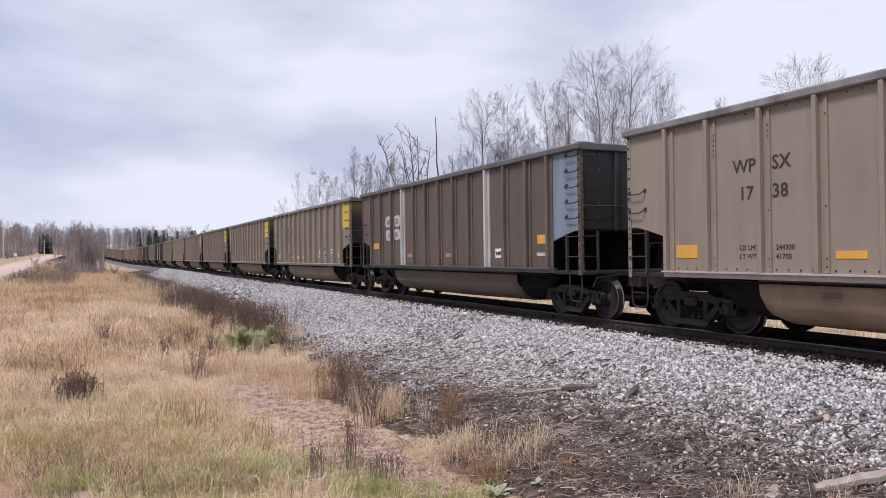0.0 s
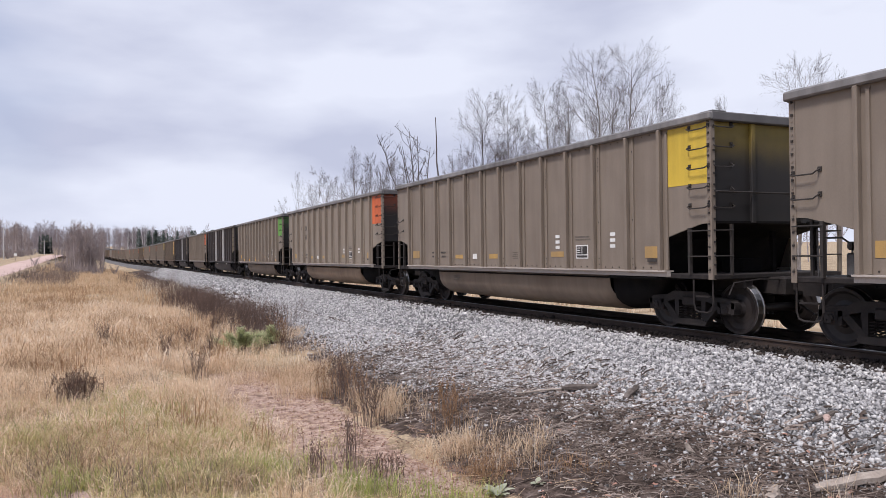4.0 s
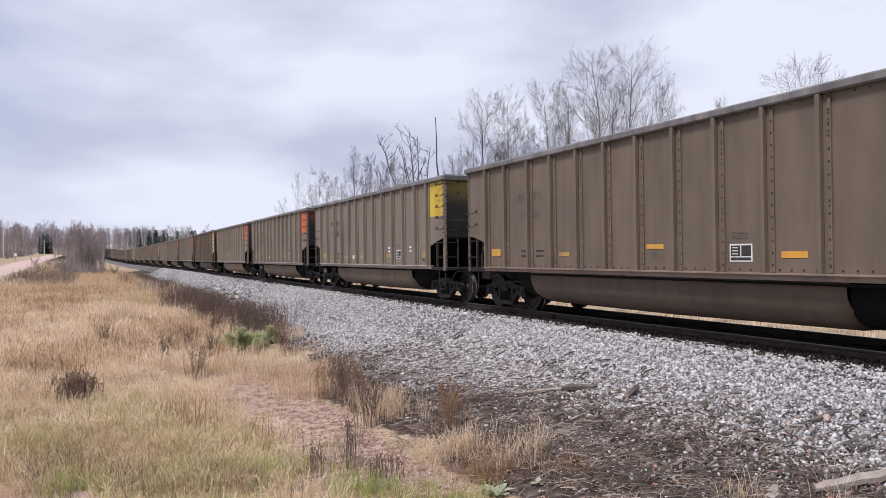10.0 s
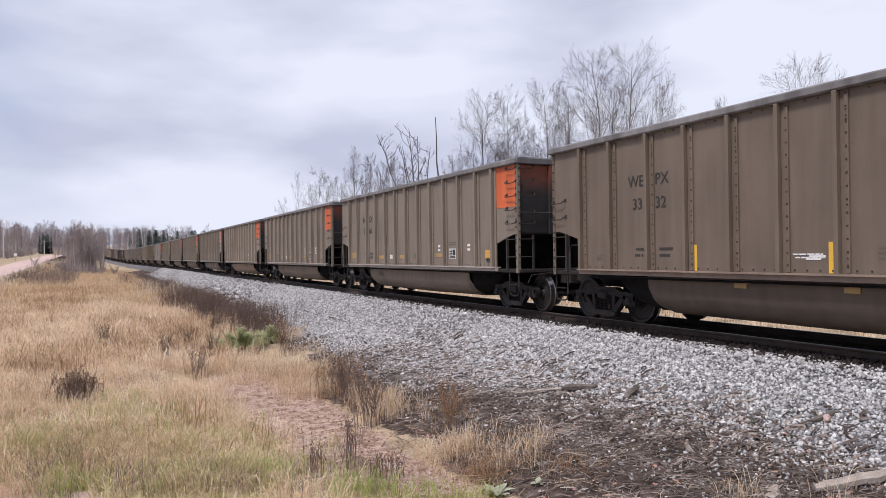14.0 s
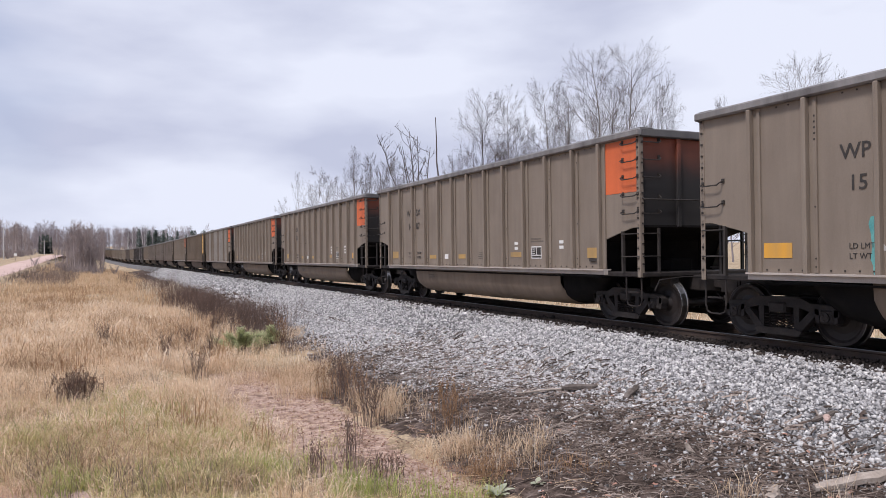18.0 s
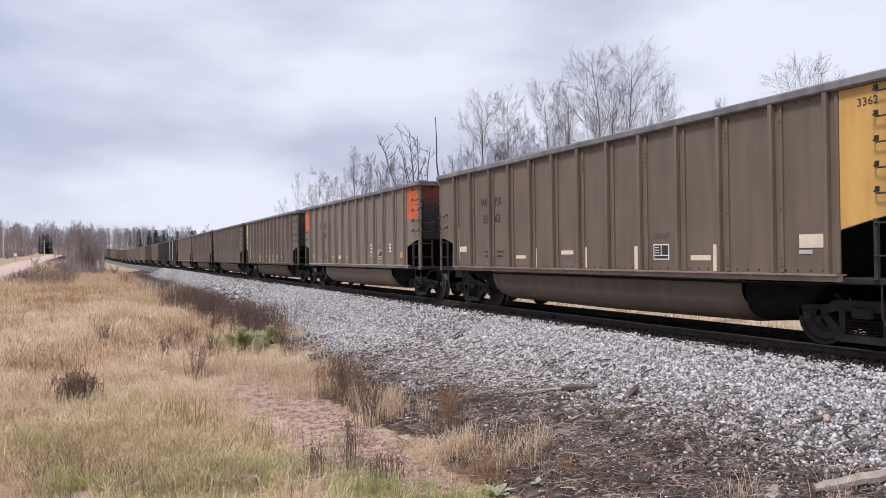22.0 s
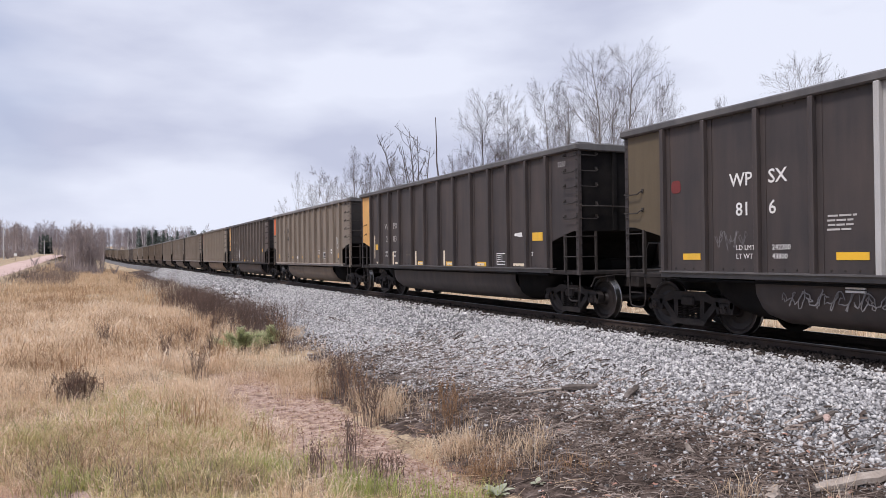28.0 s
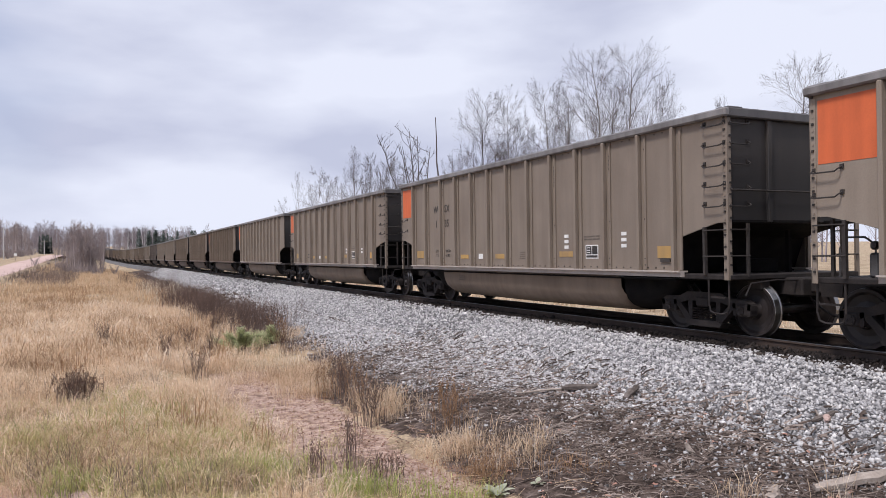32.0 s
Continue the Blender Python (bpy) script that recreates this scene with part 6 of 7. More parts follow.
def road_sign(x, y):
    root = tagged(new("road_sign"), "small white road sign on a post", "sign")
    root.location = (x, y, ground(x, y) - 0.05)
    part("post", Shape().box(-0.04, 0.04, -0.04, 0.04, 0, 1.5, 0.01).mesh("post"), M["old_wood"], root)
    part("panel", Shape().box(-0.27, 0.27, -0.07, -0.045, 0.95, 1.5, 0.01).mesh("panel"), M["white"], root)


road_sign(-14.6, 171)


def marker_post(x, y):
    ob = part("marker_post", outward(Shape().box(-0.12, 0.12, -0.12, 0.12, 0, 1.3, 0.03).mesh("marker_post")), M["tie"])
    ob.location = (x, y, ground(x, y) - 0.05)
    tagged(ob, "short dark wooden post beside the road", "post")


marker_post(-7.4, 205)


# ---- markings on the cars ----
def bars(car, o0, o1, z0, z1, rows, material, name="stencil_line", seed=1):
    """Small writing too faint to read: plain bars."""
    g = random.Random(seed)
    h = (z1 - z0) / rows
    for i in range(rows):
        a = o0 - g.uniform(0, 0.12) * (o0 - o1)
        b = o1 + g.uniform(0, 0.2) * (o0 - o1)
        s = Shape()
        while a - b > 0.03:
            w = min(g.uniform(1.2, 3.2) * h, a - b)
            s.box(FACE - 0.002, FACE + 0.003, at(a - w), at(a), z1 - (i + 0.70) * h, z1 - (i + 0.28) * h)
            a -= w + 0.35 * h
        if s.v:
            part(name, s.mesh(name), material, car)


def frame_sign(car, o0, o1, z0, z1, panes=2):
    """The white-edged data panel: edge bars and dark fields."""
    root = plate(car, "data_panel", o0, o1, z0, z1, M["white"], "white-edged data panel", 0.002)
    w = (o0 - o1) / panes
    cells = [(o0 - 0.025, o0 - w + 0.012, z0 + 0.09, z1 - 0.025), (o1 + w - 0.012, o1 + 0.025, z0 + 0.09, z1 - 0.025), (o0 - 0.025, o1 + 0.025, z0 + 0.022, z0 + 0.07)]
    for a, b, c, d in cells:
        plate(root, "panel_field", a, b, c, d, M["ink"], d=0.0045)
    for j in range(3):
        plate(root, "panel_line", o0 - 0.05, o0 - w * 0.75, z1 - 0.07 - j * 0.05, z1 - 0.055 - j * 0.05, M["white"], d=0.0065)


def strokes(car, o0, o1, z0, z1, n, material, seed, r=0.012, x=None, name="spray_stroke"):
    """A loose sprayed scrawl: n looping lines."""
    g = random.Random(seed)
    f = (FACE if x is None else x) - 0.002
    for i in range(n):
        c = o0 + (o1 - o0) * (i + 0.5) / n
        w = abs(o0 - o1) / n * 0.75
        a, pts = g.uniform(0, 6.28), []
        turns, sk = g.uniform(0.9, 1.6), g.uniform(-0.4, 0.4)
        for j in range(25):
            t = j / 24
            u = c + w * 1.1 * (0.5 - t) + w * 0.45 * math.cos(a + turns * 9.5 * t) + g.uniform(-0.1, 0.1) * w
            z = (z0 + z1) / 2 + (z1 - z0) * 0.5 * (math.sin(a * 1.7 + turns * 12.0 * t + sk) * (0.55 + 0.35 * math.sin(a + 5 * t)) + g.uniform(-0.2, 0.2))
            pts.append((f, at(u), z))
        s = Shape().tube(pts, r, 4)
        s.v = [(f + (q[0] - f) * 0.15, q[1], q[2]) for q in s.v]
        part(name, s.mesh(name), material, car)


def blob(car, o0, o1, z0, z1, material, seed, x=None, d=0.004, name="spray_letter", wobble=0.16):
    """One fat sprayed letter as a lumpy rounded field."""
    g = random.Random(seed)
    f = (FACE if x is None else x) - d
    n, ring = 20, []
    for i in range(n):
        a = 2 * math.pi * i / n
        k = 1 + wobble * math.sin(3 * a + seed) + g.uniform(-0.5, 0.5) * wobble
        c, s = math.cos(a), math.sin(a)
        c, s = math.copysign(abs(c) ** 0.6, c), math.copysign(abs(s) ** 0.6, s)
        ring.append((at((o0 + o1) / 2 + (o1 - o0) / 2 * c * k), (z0 + z1) / 2 + (z1 - z0) / 2 * s * k))
    me = outward(Shape().prism(ring, f, f + 0.003).mesh(name))
    return part(name, me, material, car)


SILVER = {8: (4, 8), 10: (4,), 30: (4, 8), 1: (3, 9), 23: (1, 3, 4, 6, 7, 10)}


def silver_ribs(k, car):
    ribs = [c for c in car.children if c.name.startswith("side_rib") and c.location.x < 0]
    for i in SILVER.get(k, ()):
        ribs[i].material_slots[0].link = "OBJECT"
        ribs[i].material_slots[0].material = M["silver" if k != 23 else "dusty_silver"]
        ribs[i]["label"] = "bare silvery replacement rib"


SHOWN = {11: [(13.21, 12.75, 1.42, 1.61, "sticker"), (10.04, 9.64, 1.41, 1.50, "dim_sticker"), (7.07, 6.60, 1.54, 1.63, "sticker"), (3.98, 3.51, 1.37, 1.47, "sticker"), (5.01, 4.54, 1.31, 1.60, "frame"),
              (4.99, 4.56, 1.68, 1.80, "faint"), (6.99, 6.71, 1.34, 1.50, "faint"), (1.74, 1.28, 1.40, 1.58, "sticker")],
         15: [(7.85, 7.60, 1.34, 1.37, "white"), (7.80, 7.52, 1.38, 1.41, "white"), (6.80, 6.20, 1.34, 1.54, "faint"), (5.0, 4.54, 1.34, 1.62, "frame"), (12.95, 12.72, 1.33, 1.45, "faint")],
         24: [(13.22, 12.79, 1.54, 1.70, "cream"), (10.04, 9.57, 1.36, 1.44, "cream"), (8.03, 7.57, 1.45, 1.54, "cream"), (3.99, 3.52, 1.33, 1.42, "cream"), (1.74, 1.27, 1.52, 1.72, "cream"), (4.96, 4.54, 1.34, 1.63, "frame"),
              (4.95, 4.5, 1.72, 1.84, "faint"), (1.75, 1.52, 1.43, 1.49, "grey"), (7.90, 7.70, 1.34, 1.42, "faint")],
         26: [(13.22, 12.88, 1.40, 1.56, "bright"), (10.12, 9.66, 1.44, 1.55, "bright"), (7.98, 7.50, 1.44, 1.56, "bright"), (4.85, 4.30, 1.42, 1.55, "bright"), (3.86, 3.28, 1.33, 1.62, "frame"), (3.84, 3.30, 1.70, 1.82, "faint"), (7.9, 7.5, 1.25, 1.40, "faint")],
         27: [(13.08, 12.76, 1.63, 1.76, "faded_orange"), (9.95, 9.55, 1.56, 1.65, "faded_orange"), (7.99, 7.54, 1.57, 1.67, "faded_orange"), (6.95, 6.50, 1.56, 1.66, "faded_orange"), (12.79, 12.62, 1.39, 1.48, "white"),
              (7.86, 7.60, 1.33, 1.46, "white"), (4.88, 4.45, 1.33, 1.61, "frame"), (6.90, 6.50, 1.32, 1.54, "faint"), (4.8, 4.4, 1.70, 1.84, "faint"), (13.1, 12.8, 1.38, 1.56, "faint")]}


def usual_marks(k, car, tone, mark, number):
    """What most of the cars carry."""
    g = random.Random(k)
    light = tone in ("greige", "light", "warm")
    ink = M["ink"] if tone in ("greige", "light") else (M["faint"] if tone == "warm" and k != 24 else M["white"])
    if tone == "warm":
        ink = M["faint" if k in (11, 26) else "ink"]
    old = tone in ("black", "brown", "rust")
    if k == 1:
        ink = M["ink"]
    zt, zn = (2.40, 1.95) if k in (31, 33) else (2.52, 2.06) if k == 26 else (2.54, 2.06) if old else (2.75, 2.31)
    if mark:
        for text, z in ((mark, zt), (number, zn)):
            a, b = text.split(" ") if " " in text else (text, "")
            p, q = (12.02, 11.19) if k == 31 else (12.27, 11.46) if k == 33 else (11.90, 11.12)
            ink2 = M["dull_white"] if k in (31, 33) else ink
            lettering(car, a, p - (0.12 if z == zn else 0), z, 0.305, ink2, bold=0.003 if k not in (31, 33) else 0, wide=1.12 if k in (31, 33) else 1)
            if b:
                lettering(car, b, q, z, 0.305, ink2, bold=0.003 if k not in (31, 33) else 0, wide=1.12 if k in (31, 33) else 1)
    lim = M["white"] if old else M["ink"]
    weight = ("242200", "43800") if old else ("244300", "41700")
    if k == 1:
        bars(car, 11.72, 11.42, 1.36, 1.60, 2, M["faint"], seed=k)
    elif mark and tone != "warm":
        for z, a, b in ((1.50, "LD LMT", weight[0]), (1.36, "LT WT", weight[1])):
            d = {31: 0.2, 33: 0.44}.get(k, 0.02)
            lettering(car, a, 11.76 + d, z + (0.05 if k > 30 else 0), 0.115, lim)
            lettering(car, b, 11.04 + d, z + (0.05 if k > 30 else 0), 0.115, lim)
    else:
        bars(car, 11.72, 11.42, 1.36, 1.60, 2, lim, seed=k)
        bars(car, 11.04, 10.64, 1.36, 1.60, 2, lim, seed=k + 50)
    y = M["sticker"] if k in (0, 2, 3, 11) or old else M["dim_sticker"]
    if k == 24:
        y = M["cream"]
    if k in (31, 33):
        for a, w in ((8.98, 0.42), (6.80, 0.42), (4.78, 0.5)) if k == 31 else ((11.33, 0.44), (8.16, 0.48), (4.89, 0.48)):
            plate(car, "reflector", a, a - w, 1.15, 1.27, M["bright"])
        frame_sign(car, 3.68, 3.12, 1.20, 1.50)
        bars(car, 10.0, 9.5, 1.42, 1.52, 2, M["faint"], seed=k)
    elif k in SHOWN:
        for a, b, c, d, m in SHOWN[k]:
            if m == "frame":
                frame_sign(car, a, b, c, d)
            elif m == "faint":
                bars(car, a, b, c, d, 3, M["faint"], seed=k + int(a * 7))
            else:
                plate(car, "placard" if m == "white" else "reflector", a, b, c, d, M[m])
        if k in (15, 27):
            for a in (9.34, 7.33, 5.3):
                plate(car, "tub_placard", a, a - 0.25, 0.87, 0.97, M["dim_sticker"], d=0.02, x=-1.46)
    elif k == 1:
        for a, w in ((9.95, 0.5), (6.92, 0.52)):
            plate(car, "reflector", a, a - w, 1.40, 1.52, M["faded_orange"])
        bars(car, 2.75, 2.35, 1.40, 1.52, 2, M["faint"], seed=8)
        plate(car, "placard", 1.78, 1.40, 1.42, 1.50, M["dull_white"], d=0.007)
    elif old:
        for a, w in ((13.0, 0.42), (9.95, 0.5), (6.92, 0.52), (3.88, 0.52)):
            plate(car, "reflector", a, a - w, 1.34, 1.45, M["bright"])
        plate(car, "reflector", 1.90, 1.22, 1.34, 1.53, M["bright"])
        plate(car, "placard", 1.72, 1.40, 1.40, 1.47, M["white"], d=0.007)
        frame_sign(car, 4.92, 4.38, 1.32, 1.61)
        for z in (1.58, 1.74, 1.90) if k != 30 else ():
            bars(car, 3.68, 3.40, z, z + 0.13, 2, M["dull_white"], seed=k + int(z * 9))
        bars(car, 10.12, 9.62, 1.74, 2.0, 4, M["dull_white" if k == 30 else "faint"], seed=k + 7)
        bars(car, 2.75, 2.35, 1.50, 1.60, 1, M["dull_white"], seed=k + 8)
        for c, t in ((4.88, 4.40), (9.9, 9.6)):
            plate(car, "stencil_line", c, t, 0.88, 0.91, M["white"], d=0.03, x=-1.46)
            plate(car, "stencil_line", c, t, 0.93, 0.96, M["white"], d=0.03, x=-1.46)
    else:
        plate(car, "reflector", 13.24, 12.72, 1.37, 1.60, M["sticker"] if k in (0, 2, 3, 7, 18, 19, 29) else y)
        plate(car, "reflector", 10.03, 9.55, 1.36, 1.47, y)
        plate(car, "placard", 8.92, 8.68, 1.35, 1.49, M["white"])
        plate(car, "reflector", 7.98, 7.50, 1.36, 1.48, y)
        plate(car, "reflector", 4.98, 4.46, 1.40, 1.52, y)
        plate(car, "reflector", 1.72, 1.28, 1.37, 1.59, M["sticker"] if g.random() < 0.4 else y)
        bars(car, 6.75, 6.20, 1.34, 1.54, 4, M["faint"], seed=k + 3)
        frame_sign(car, 3.98, 3.54, 1.36, 1.65)
        bars(car, 4.05, 3.45, 1.74, 1.86, 2, M["faint"], seed=k + 4)
        for z in (1.58, 1.70, 1.82)[: 2 + k % 2] if k != 13 else ():
            plate(car, "stencil_line", 4.78, 4.62, z, z + 0.07, M["white"], d=0.002)
            plate(car, "stencil_line", 2.78, 2.62, z, z + 0.07, M["white"], d=0.002)
        plate(car, "door_handle", 1.62, 1.36, 1.30, 1.36, M["ink"], d=0.03)
        bars(car, 10.4, 9.95, 0.72, 0.88, 3, M["faint"], "tub_stencil", seed=k + 5)
        for c in [o for o in car.children if o.name.startswith("tub_stencil")]:
            c.location.x = 0.115


STRIPS = {24: (13.29, 9.13, 7.12, 5.46, 3.41), 26: (13.22, 10.16, 9.14, 7.12, 6.05, 4.96), 31: (13.12, 11.21, 9.15, 6.94, 5.13, 3.02), 33: (13.37, 11.46, 9.38, 7.57, 7.18, 5.39),
          28: (13.2, 10.4, 9.2, 7.5, 6.0, 4.2), 15: (13.33, 10.11, 7.42)}


def odd_marks(k, car):
    """What sets single cars apart."""
    m = M["bright"] if k == 15 else M["cream"]
    for i, o in enumerate(STRIPS.get(k, ())):
        tall = i == 0
        z0, z1 = (1.36, 2.22) if tall else (1.15, 1.60)
        plate(car, "strip_reflector", o + (0.03 if tall else 0.05), o - (0.03 if tall else 0.05), z0, z1, m, "upright strip reflector", 0.005)
        if k == 28 and i % 2 == 1:
            plate(car, "reflector", o - 0.12, o - 0.62, 1.46, 1.60, M["bright"])
        if k in (26, 31, 33):
            plate(car, "strip_reflector", o - 0.2, o - 0.75, 1.17, 1.24, m, d=0.005)
    if k == 1:
        for i, (a, b, c, d) in enumerate(((12.02, 11.42, 2.47, 2.86), (11.20, 10.60, 2.47, 2.86), (11.98, 11.42, 2.00, 2.38), (11.20, 10.62, 2.00, 2.38))):
            blob(car, a, b, c, d, M["grey"], 3 + 2 * i, d=0.002, name="overpaint_patch", wobble=0.05)
        plate(car, "scuffed_placard", 3.82, 3.52, 1.38, 1.62, M["white"])
        strokes(car, 3.8, 3.55, 1.42, 1.58, 2, M["ink"], 4, 0.02, FACE - 0.006)
        strokes(car, 11.0, 9.3, 0.55, 0.85, 5, M["stem"], 6, 0.012, -1.475)
        plate(car, "reflector", 13.28, 12.74, 1.71, 1.92, M["sticker"])
        plate(car, "reflector", 1.75, 1.25, 1.71, 1.92, M["sticker"])
        strokes(car, 12.6, 12.3, 1.4, 1.5, 1, M["grey"], 77, 0.006)
    if k == 7:
        strokes(car, 2.95, 2.20, 1.45, 1.98, 5, M["ink"], 11, 0.010)
        strokes(car, 2.85, 2.5, 1.18, 1.5, 2, M["ink"], 12, 0.008)
        plate(car, "placard", 1.80, 1.45, 1.40, 1.48, M["white"])
        plate(car, "placard", 2.5, 2.3, 1.44, 1.52, M["white"])
        for o in (11.99, 9.97, 7.81, 6.70, 4.57, 2.39, 1.66):
            plate(car, "reflector", o + 0.2, o - 0.2, 1.20, 1.32, M["sticker"], d=0.006)
        strokes(car, 12.4, 12.2, 1.4, 1.7, 1, M["ink"], 13, 0.01)
        plate(car, "overpaint_patch", 11.10, 10.72, 2.26, 2.62, M["light"], d=0.002)
    if k in (8, 10):
        blob(car, 1.82, 1.52, 2.44, 2.74, M["red"], 8, d=0.002, name="faded_red_mark", wobble=0.02)
        blob(car, 1.50, 1.18, 2.50, 2.64, M["faint_red"], 9, d=0.002, name="faded_red_mark", wobble=0.10)
    if k == 14:
        t = lettering(car, "KCCC", 8.10, 1.56, 0.50, M["white"], "spray_tag", "white sprayed tag", bold=0.008, wide=0.44)
        t.matrix_basis = t.matrix_basis @ Matrix(((1, 0.18, 0, 0), (0, 1, 0, 0), (0, 0, 1, 0), (0, 0, 0, 1)))
    if k == 15:
        blob(car, 0.75, 0.15, 2.05, 2.95, M["grey"], 9, d=0.006, name="grey_smear")
        bars(car, 8.1, 7.5, 1.35, 1.45, 2, M["white"], seed=3)
    if k == 19:
        g = random.Random(19)
        for i, (a, b, mat) in enumerate(((11.43, 10.9, "teal"), (10.95, 10.3, "dull_white"), (10.35, 9.7, "dull_white"), (9.6, 9.08, "teal"), (8.2, 7.45, "dull_white"), (7.5, 6.85, "dull_white"), (6.9, 6.2, "dull_white"),
                                        (6.25, 5.45, "dull_white"), (5.05, 4.45, "grey"), (4.5, 3.95, "dull_white"), (4.0, 3.30, "dull_white"))):
            blob(car, a + 0.06, b - 0.06, 1.14, 1.90, M["faint"] if mat != "teal" else M["teal"], 20 + i, d=0.003)
            blob(car, a, b, 1.20, 1.84, M[mat], 20 + i, d=0.006)
            strokes(car, a - 0.1, b + 0.1, 1.36, 1.68, 1, M["faint"] if i % 3 else M["grey"], 60 + i, 0.018, FACE - 0.006)
        for a, b, mat in ((5.1, 4.9, "dusty_pink"), (3.75, 3.15, "dusty_pink"), (9.0, 8.75, "teal")):
            blob(car, a, b, 1.12, 1.50, M[mat], 40 + int(a * 3), d=0.002)
        for i, (a, b, mat) in enumerate(((10.9, 10.0, "tag"), (10.0, 9.1, "faint"), (9.1, 8.2, "tag"), (7.6, 6.9, "stem"), (6.0, 5.4, "stem"), (4.9, 4.3, "dusty_pink"), (4.0, 3.4, "tag"))):
            blob(car, a, b, 0.62, 0.94, M[mat], 80 + i, -1.462)
        for i in range(7):
            z = 1.98 + i * 0.235
            blob(car, 0.92 + g.uniform(-0.03, 0.03), 0.56 + g.uniform(-0.03, 0.03), z, z + 0.27, M["grey"], 190 + i, d=0.003 + 0.0004 * i, name="overpaint_patch", wobble=0.08)
    if k == 24:
        lettering(car, "3362", 0.78, 3.44, 0.16, M["ink"], x=FACE - 0.002)
        plate(car, "strip_reflector", 1.31, 1.22, 1.30, 2.22, M["cream"], d=0.005)
    if k in (31, 33):
        lettering(car, "2283" if k == 31 else "2170", 0.78, 3.42, 0.16, M["grey"])
        plate(car, "reflector", 1.9, 1.45, 1.78, 1.98, M["bright"])
        plate(car, "reflector", *((13.03, 12.56, 1.68, 1.88) if k == 31 else (13.30, 12.84, 1.16, 1.33)), M["bright"])
    if k == 31:
        blob(car, 2.72, 2.36, 1.90, 2.0, M["white"], 30, d=0.003, name="faded_mark")
        lettering(car, "GT", 2.05, 1.42, 0.14, M["white"])
    if k == 32:
        t = lettering(car, "Br", 1.86, 1.78, 0.75, M["dull_white"], "spray_tag", "white sprayed tag", wide=0.55)
        t.matrix_basis = t.matrix_basis @ Matrix(((1, 0.3, 0, 0), (0, 1, 0, 0), (0, 0, 1, 0), (0, 0, 0, 1)))
    if k == 33:
        strokes(car, 10.55, 9.73, 1.18, 2.14, 4, M["white"], 33, 0.020)
        blob(car, 10.45, 10.32, 1.4, 2.0, M["cream"], 34, d=0.002)
        strokes(car, 4.2, 3.3, 0.6, 0.9, 4, M["faint"], 35, 0.012, -1.475)
    if k == 30:
        for a, o, z in (("2-11", 3.80, 1.85), ("PMP", 3.80, 1.69), ("5-12", 2.92, 1.82), ("6-15", 2.64, 1.70)):
            lettering(car, a, o, z, 0.11, M["white"])
        strokes(car, 12.25, 11.55, 1.5, 1.86, 4, M["tag"], 99, 0.006)
        for i, (a, b) in enumerate(((9.10, 8.54), (8.07, 7.44), (7.16, 6.40), (5.93, 5.45), (2.98, 2.26))):
            strokes(car, a, b, 1.30, 1.75, 3, M["tag"], 100 + i, 0.007)
        strokes(car, 11.0, 9.2, 0.6, 0.92, 7, M["tag"], 120, 0.010, -1.475)
        strokes(car, 7.8, 6.8, 0.6, 0.92, 5, M["tag"], 121, 0.010, -1.475)
        strokes(car, 4.6, 3.4, 0.6, 0.92, 5, M["tag"], 122, 0.010, -1.475)
        blob(car, 13.28, 13.04, 2.53, 2.76, M["red"], 123, d=0.002, name="faded_red_mark", wobble=0.02)
    if k == 26:
        for o in RIBS[:-1]:
            plate(car, "weld_seam", o + 0.08, o + 0.80, 2.44, 2.452, M["faint"], d=0.002)
        strokes(car, 9.75, 9.2, 1.35, 1.95, 3, M["faint"], 261, 0.010)
    if k == 28:
        plate(car, "reflector", 1.86, 1.40, 1.60, 1.80, M["bright"])
        frame_sign(car, 4.2, 3.6, 1.24, 1.56)
        bars(car, 0.74, 0.30, 3.42, 3.56, 1, M["faint"], seed=28)
    if k == 13:
        for a, z in (("G-L", 1.97), ("PMP", 1.84), ("11-12", 1.71)):
            lettering(car, a, 4.77, z, 0.092, M["white"])
    if k == 27:
        blob(car, 12.6, 12.4, 1.30, 1.34, M["white"], 271, d=0.002, name="faded_mark")


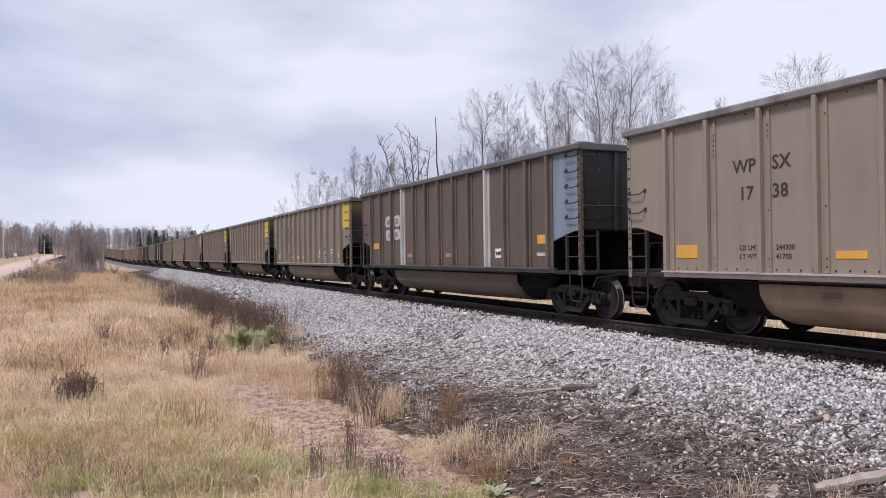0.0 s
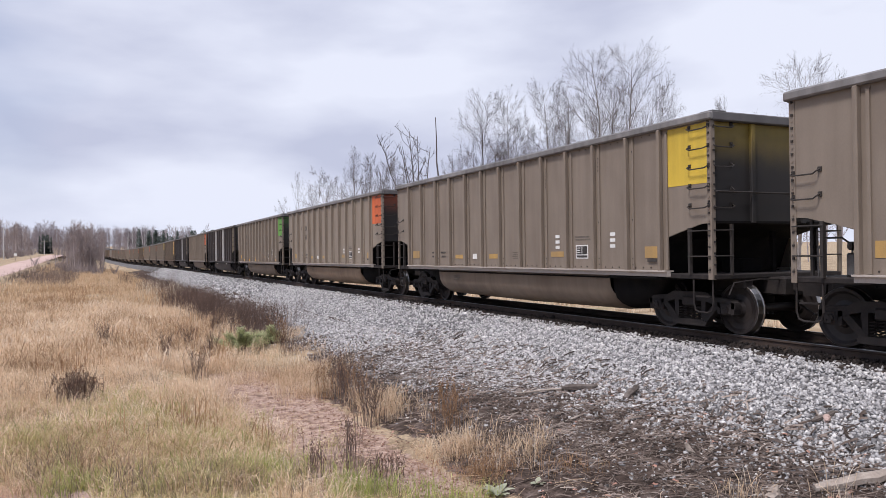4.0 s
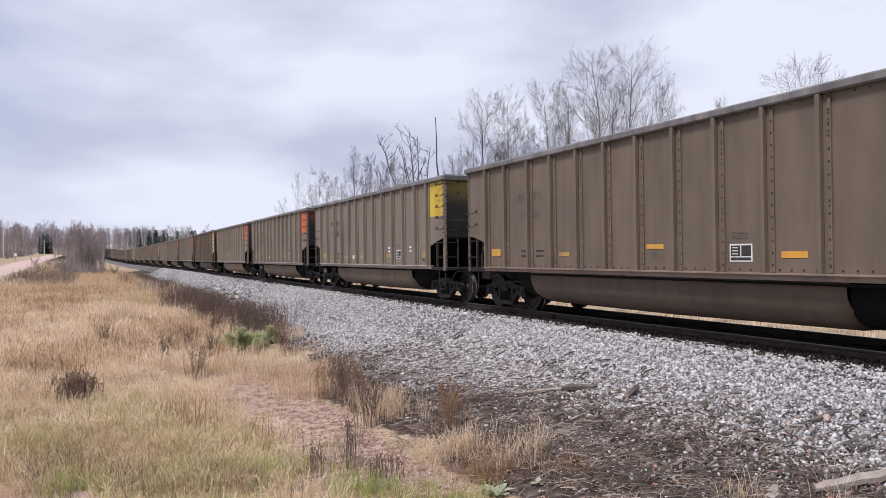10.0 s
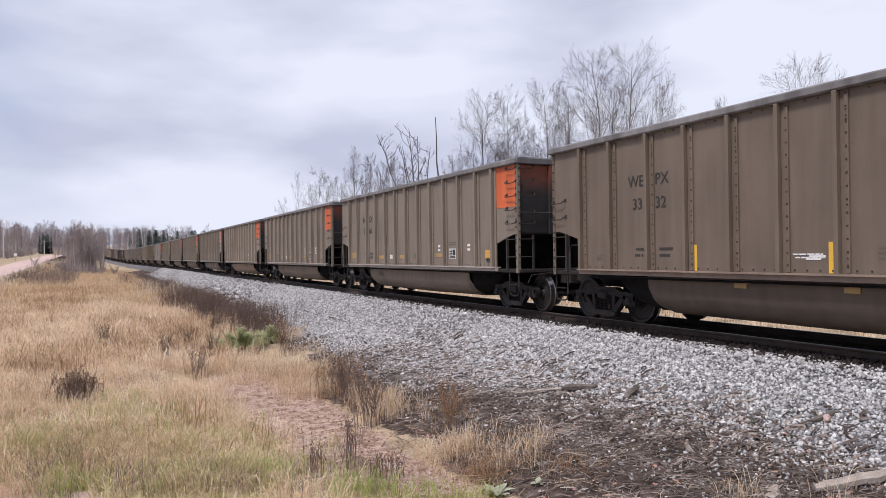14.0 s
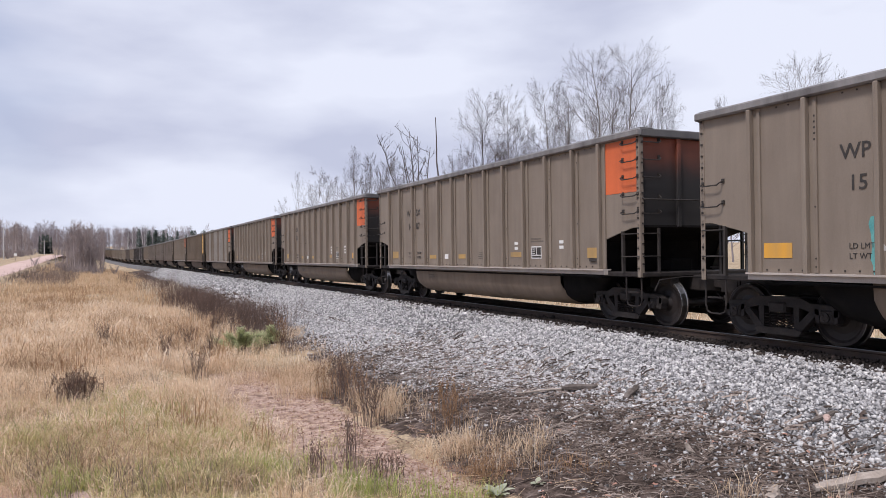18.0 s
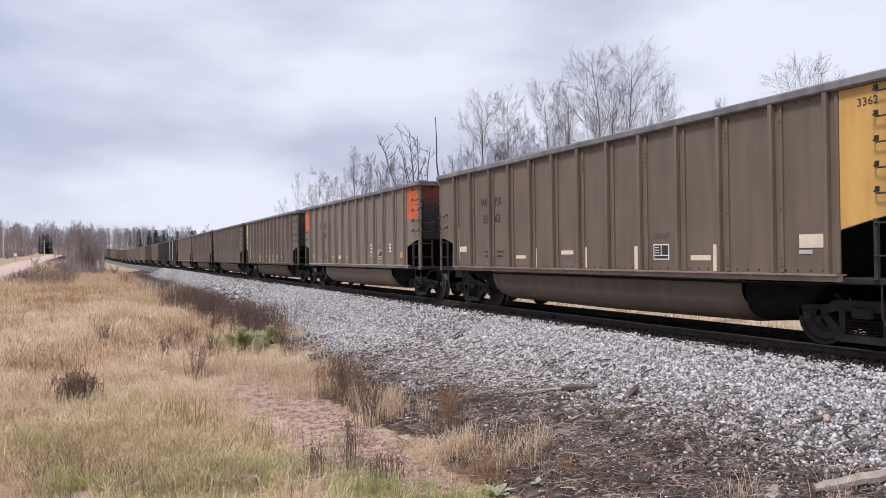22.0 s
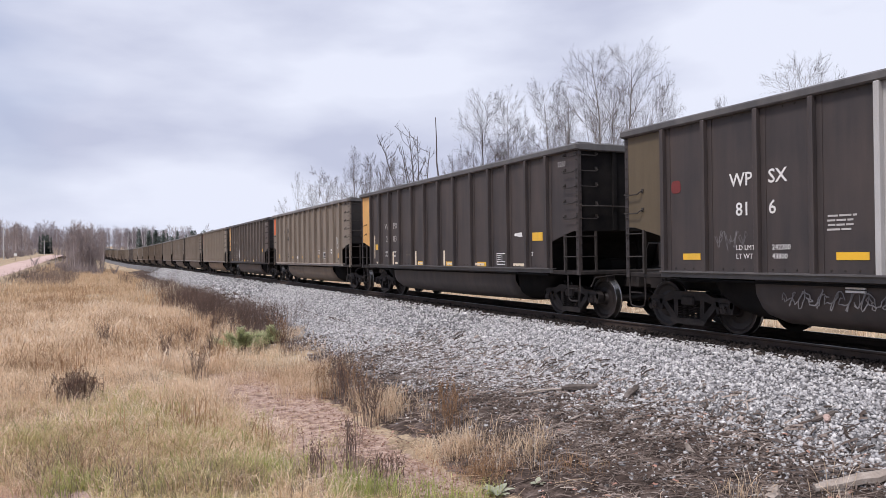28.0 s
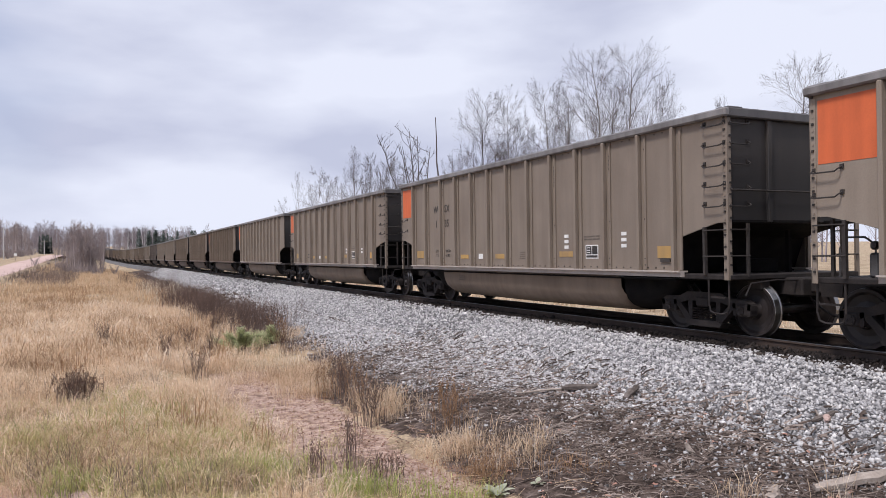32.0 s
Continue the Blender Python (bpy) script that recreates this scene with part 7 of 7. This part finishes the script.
def make_marks():
    for k, car in TRAIN.items():
        if k in CARS and k >= 0:
            tone, near, far, mark, number = CARS[k]
            silver_ribs(k, car)
            usual_marks(k, car, tone, mark, number)
            odd_marks(k, car)


make_marks()


# ---- movement ----
def lag(t):
    return 4.97755798e-05 * t ** 4 - 3.03948784e-03 * t ** 3 + 4.70662091e-02 * t ** 2 - 1.16960095 * t + 12.0165819


# small unevenness of the train's run: seconds, metres
UNEVEN = [(0, -.17), (1, .03), (2, .16), (3.5, .15), (5.5, .10), (6, .04), (7, -.18), (8, -.2), (9, -.18), (10, .16), (11, .24), (12, .06), (13, -.02), (14, -.1), (14.5, .0), (16.5, -.02),
          (18, 0), (19, -.07), (20, -.02), (22, .02), (23, .13), (24, .07), (25, .16), (25.5, .15), (27.5, -.46), (28, -.48), (28.5, -.46), (29, .23), (30, .16), (31, .12), (32, -.05)]


def place_of(k, t):
    """How far along the track the middle of car k is at t seconds."""
    return PITCH_LEN * (k - t) + lag(t) + ramp_at(t, UNEVEN) - HALF


def motions():
    times = sorted({float(t) for t in range(33)} | {3.5, 5.5, 14.5, 16.5, 25.5, 27.5, 28.5})
    for k, car in TRAIN.items():
        rows = []
        for t in times:
            x, y, z, h, g = track(place_of(k, t))
            rows.append((t, pose(x, y, z, math.degrees(g), 0, math.degrees(-h))))
        walk(car, rows)
    # wheels roll while their car is close enough to see them turn
    for k, sets in WHEELS.items():
        if k > 36:
            continue
        for w, d, o in sets:
            def far_off(n):
                return place_of(k, n / 30.0) + at(o) + d
            turning = [n for n in range(0, 961) if 4.0 < far_off(n) < 27.0]
            if not turning:
                walk(w, [(0.0, pose(0, d, 0.457)), (32.0, pose(0, d, 0.457))])
                continue
            s0 = far_off(turning[0])
            rows = []
            if turning[0] > 0:
                rows.append((0.0, pose(0, d, 0.457)))
            for n in turning:
                rows.append((n / 30.0, pose(0, d, 0.457, math.degrees((s0 - far_off(n)) / 0.457))))
            if turning[-1] < 960:
                rows.append((32.0, rows[-1][1]))
            walk(w, rows)


motions()
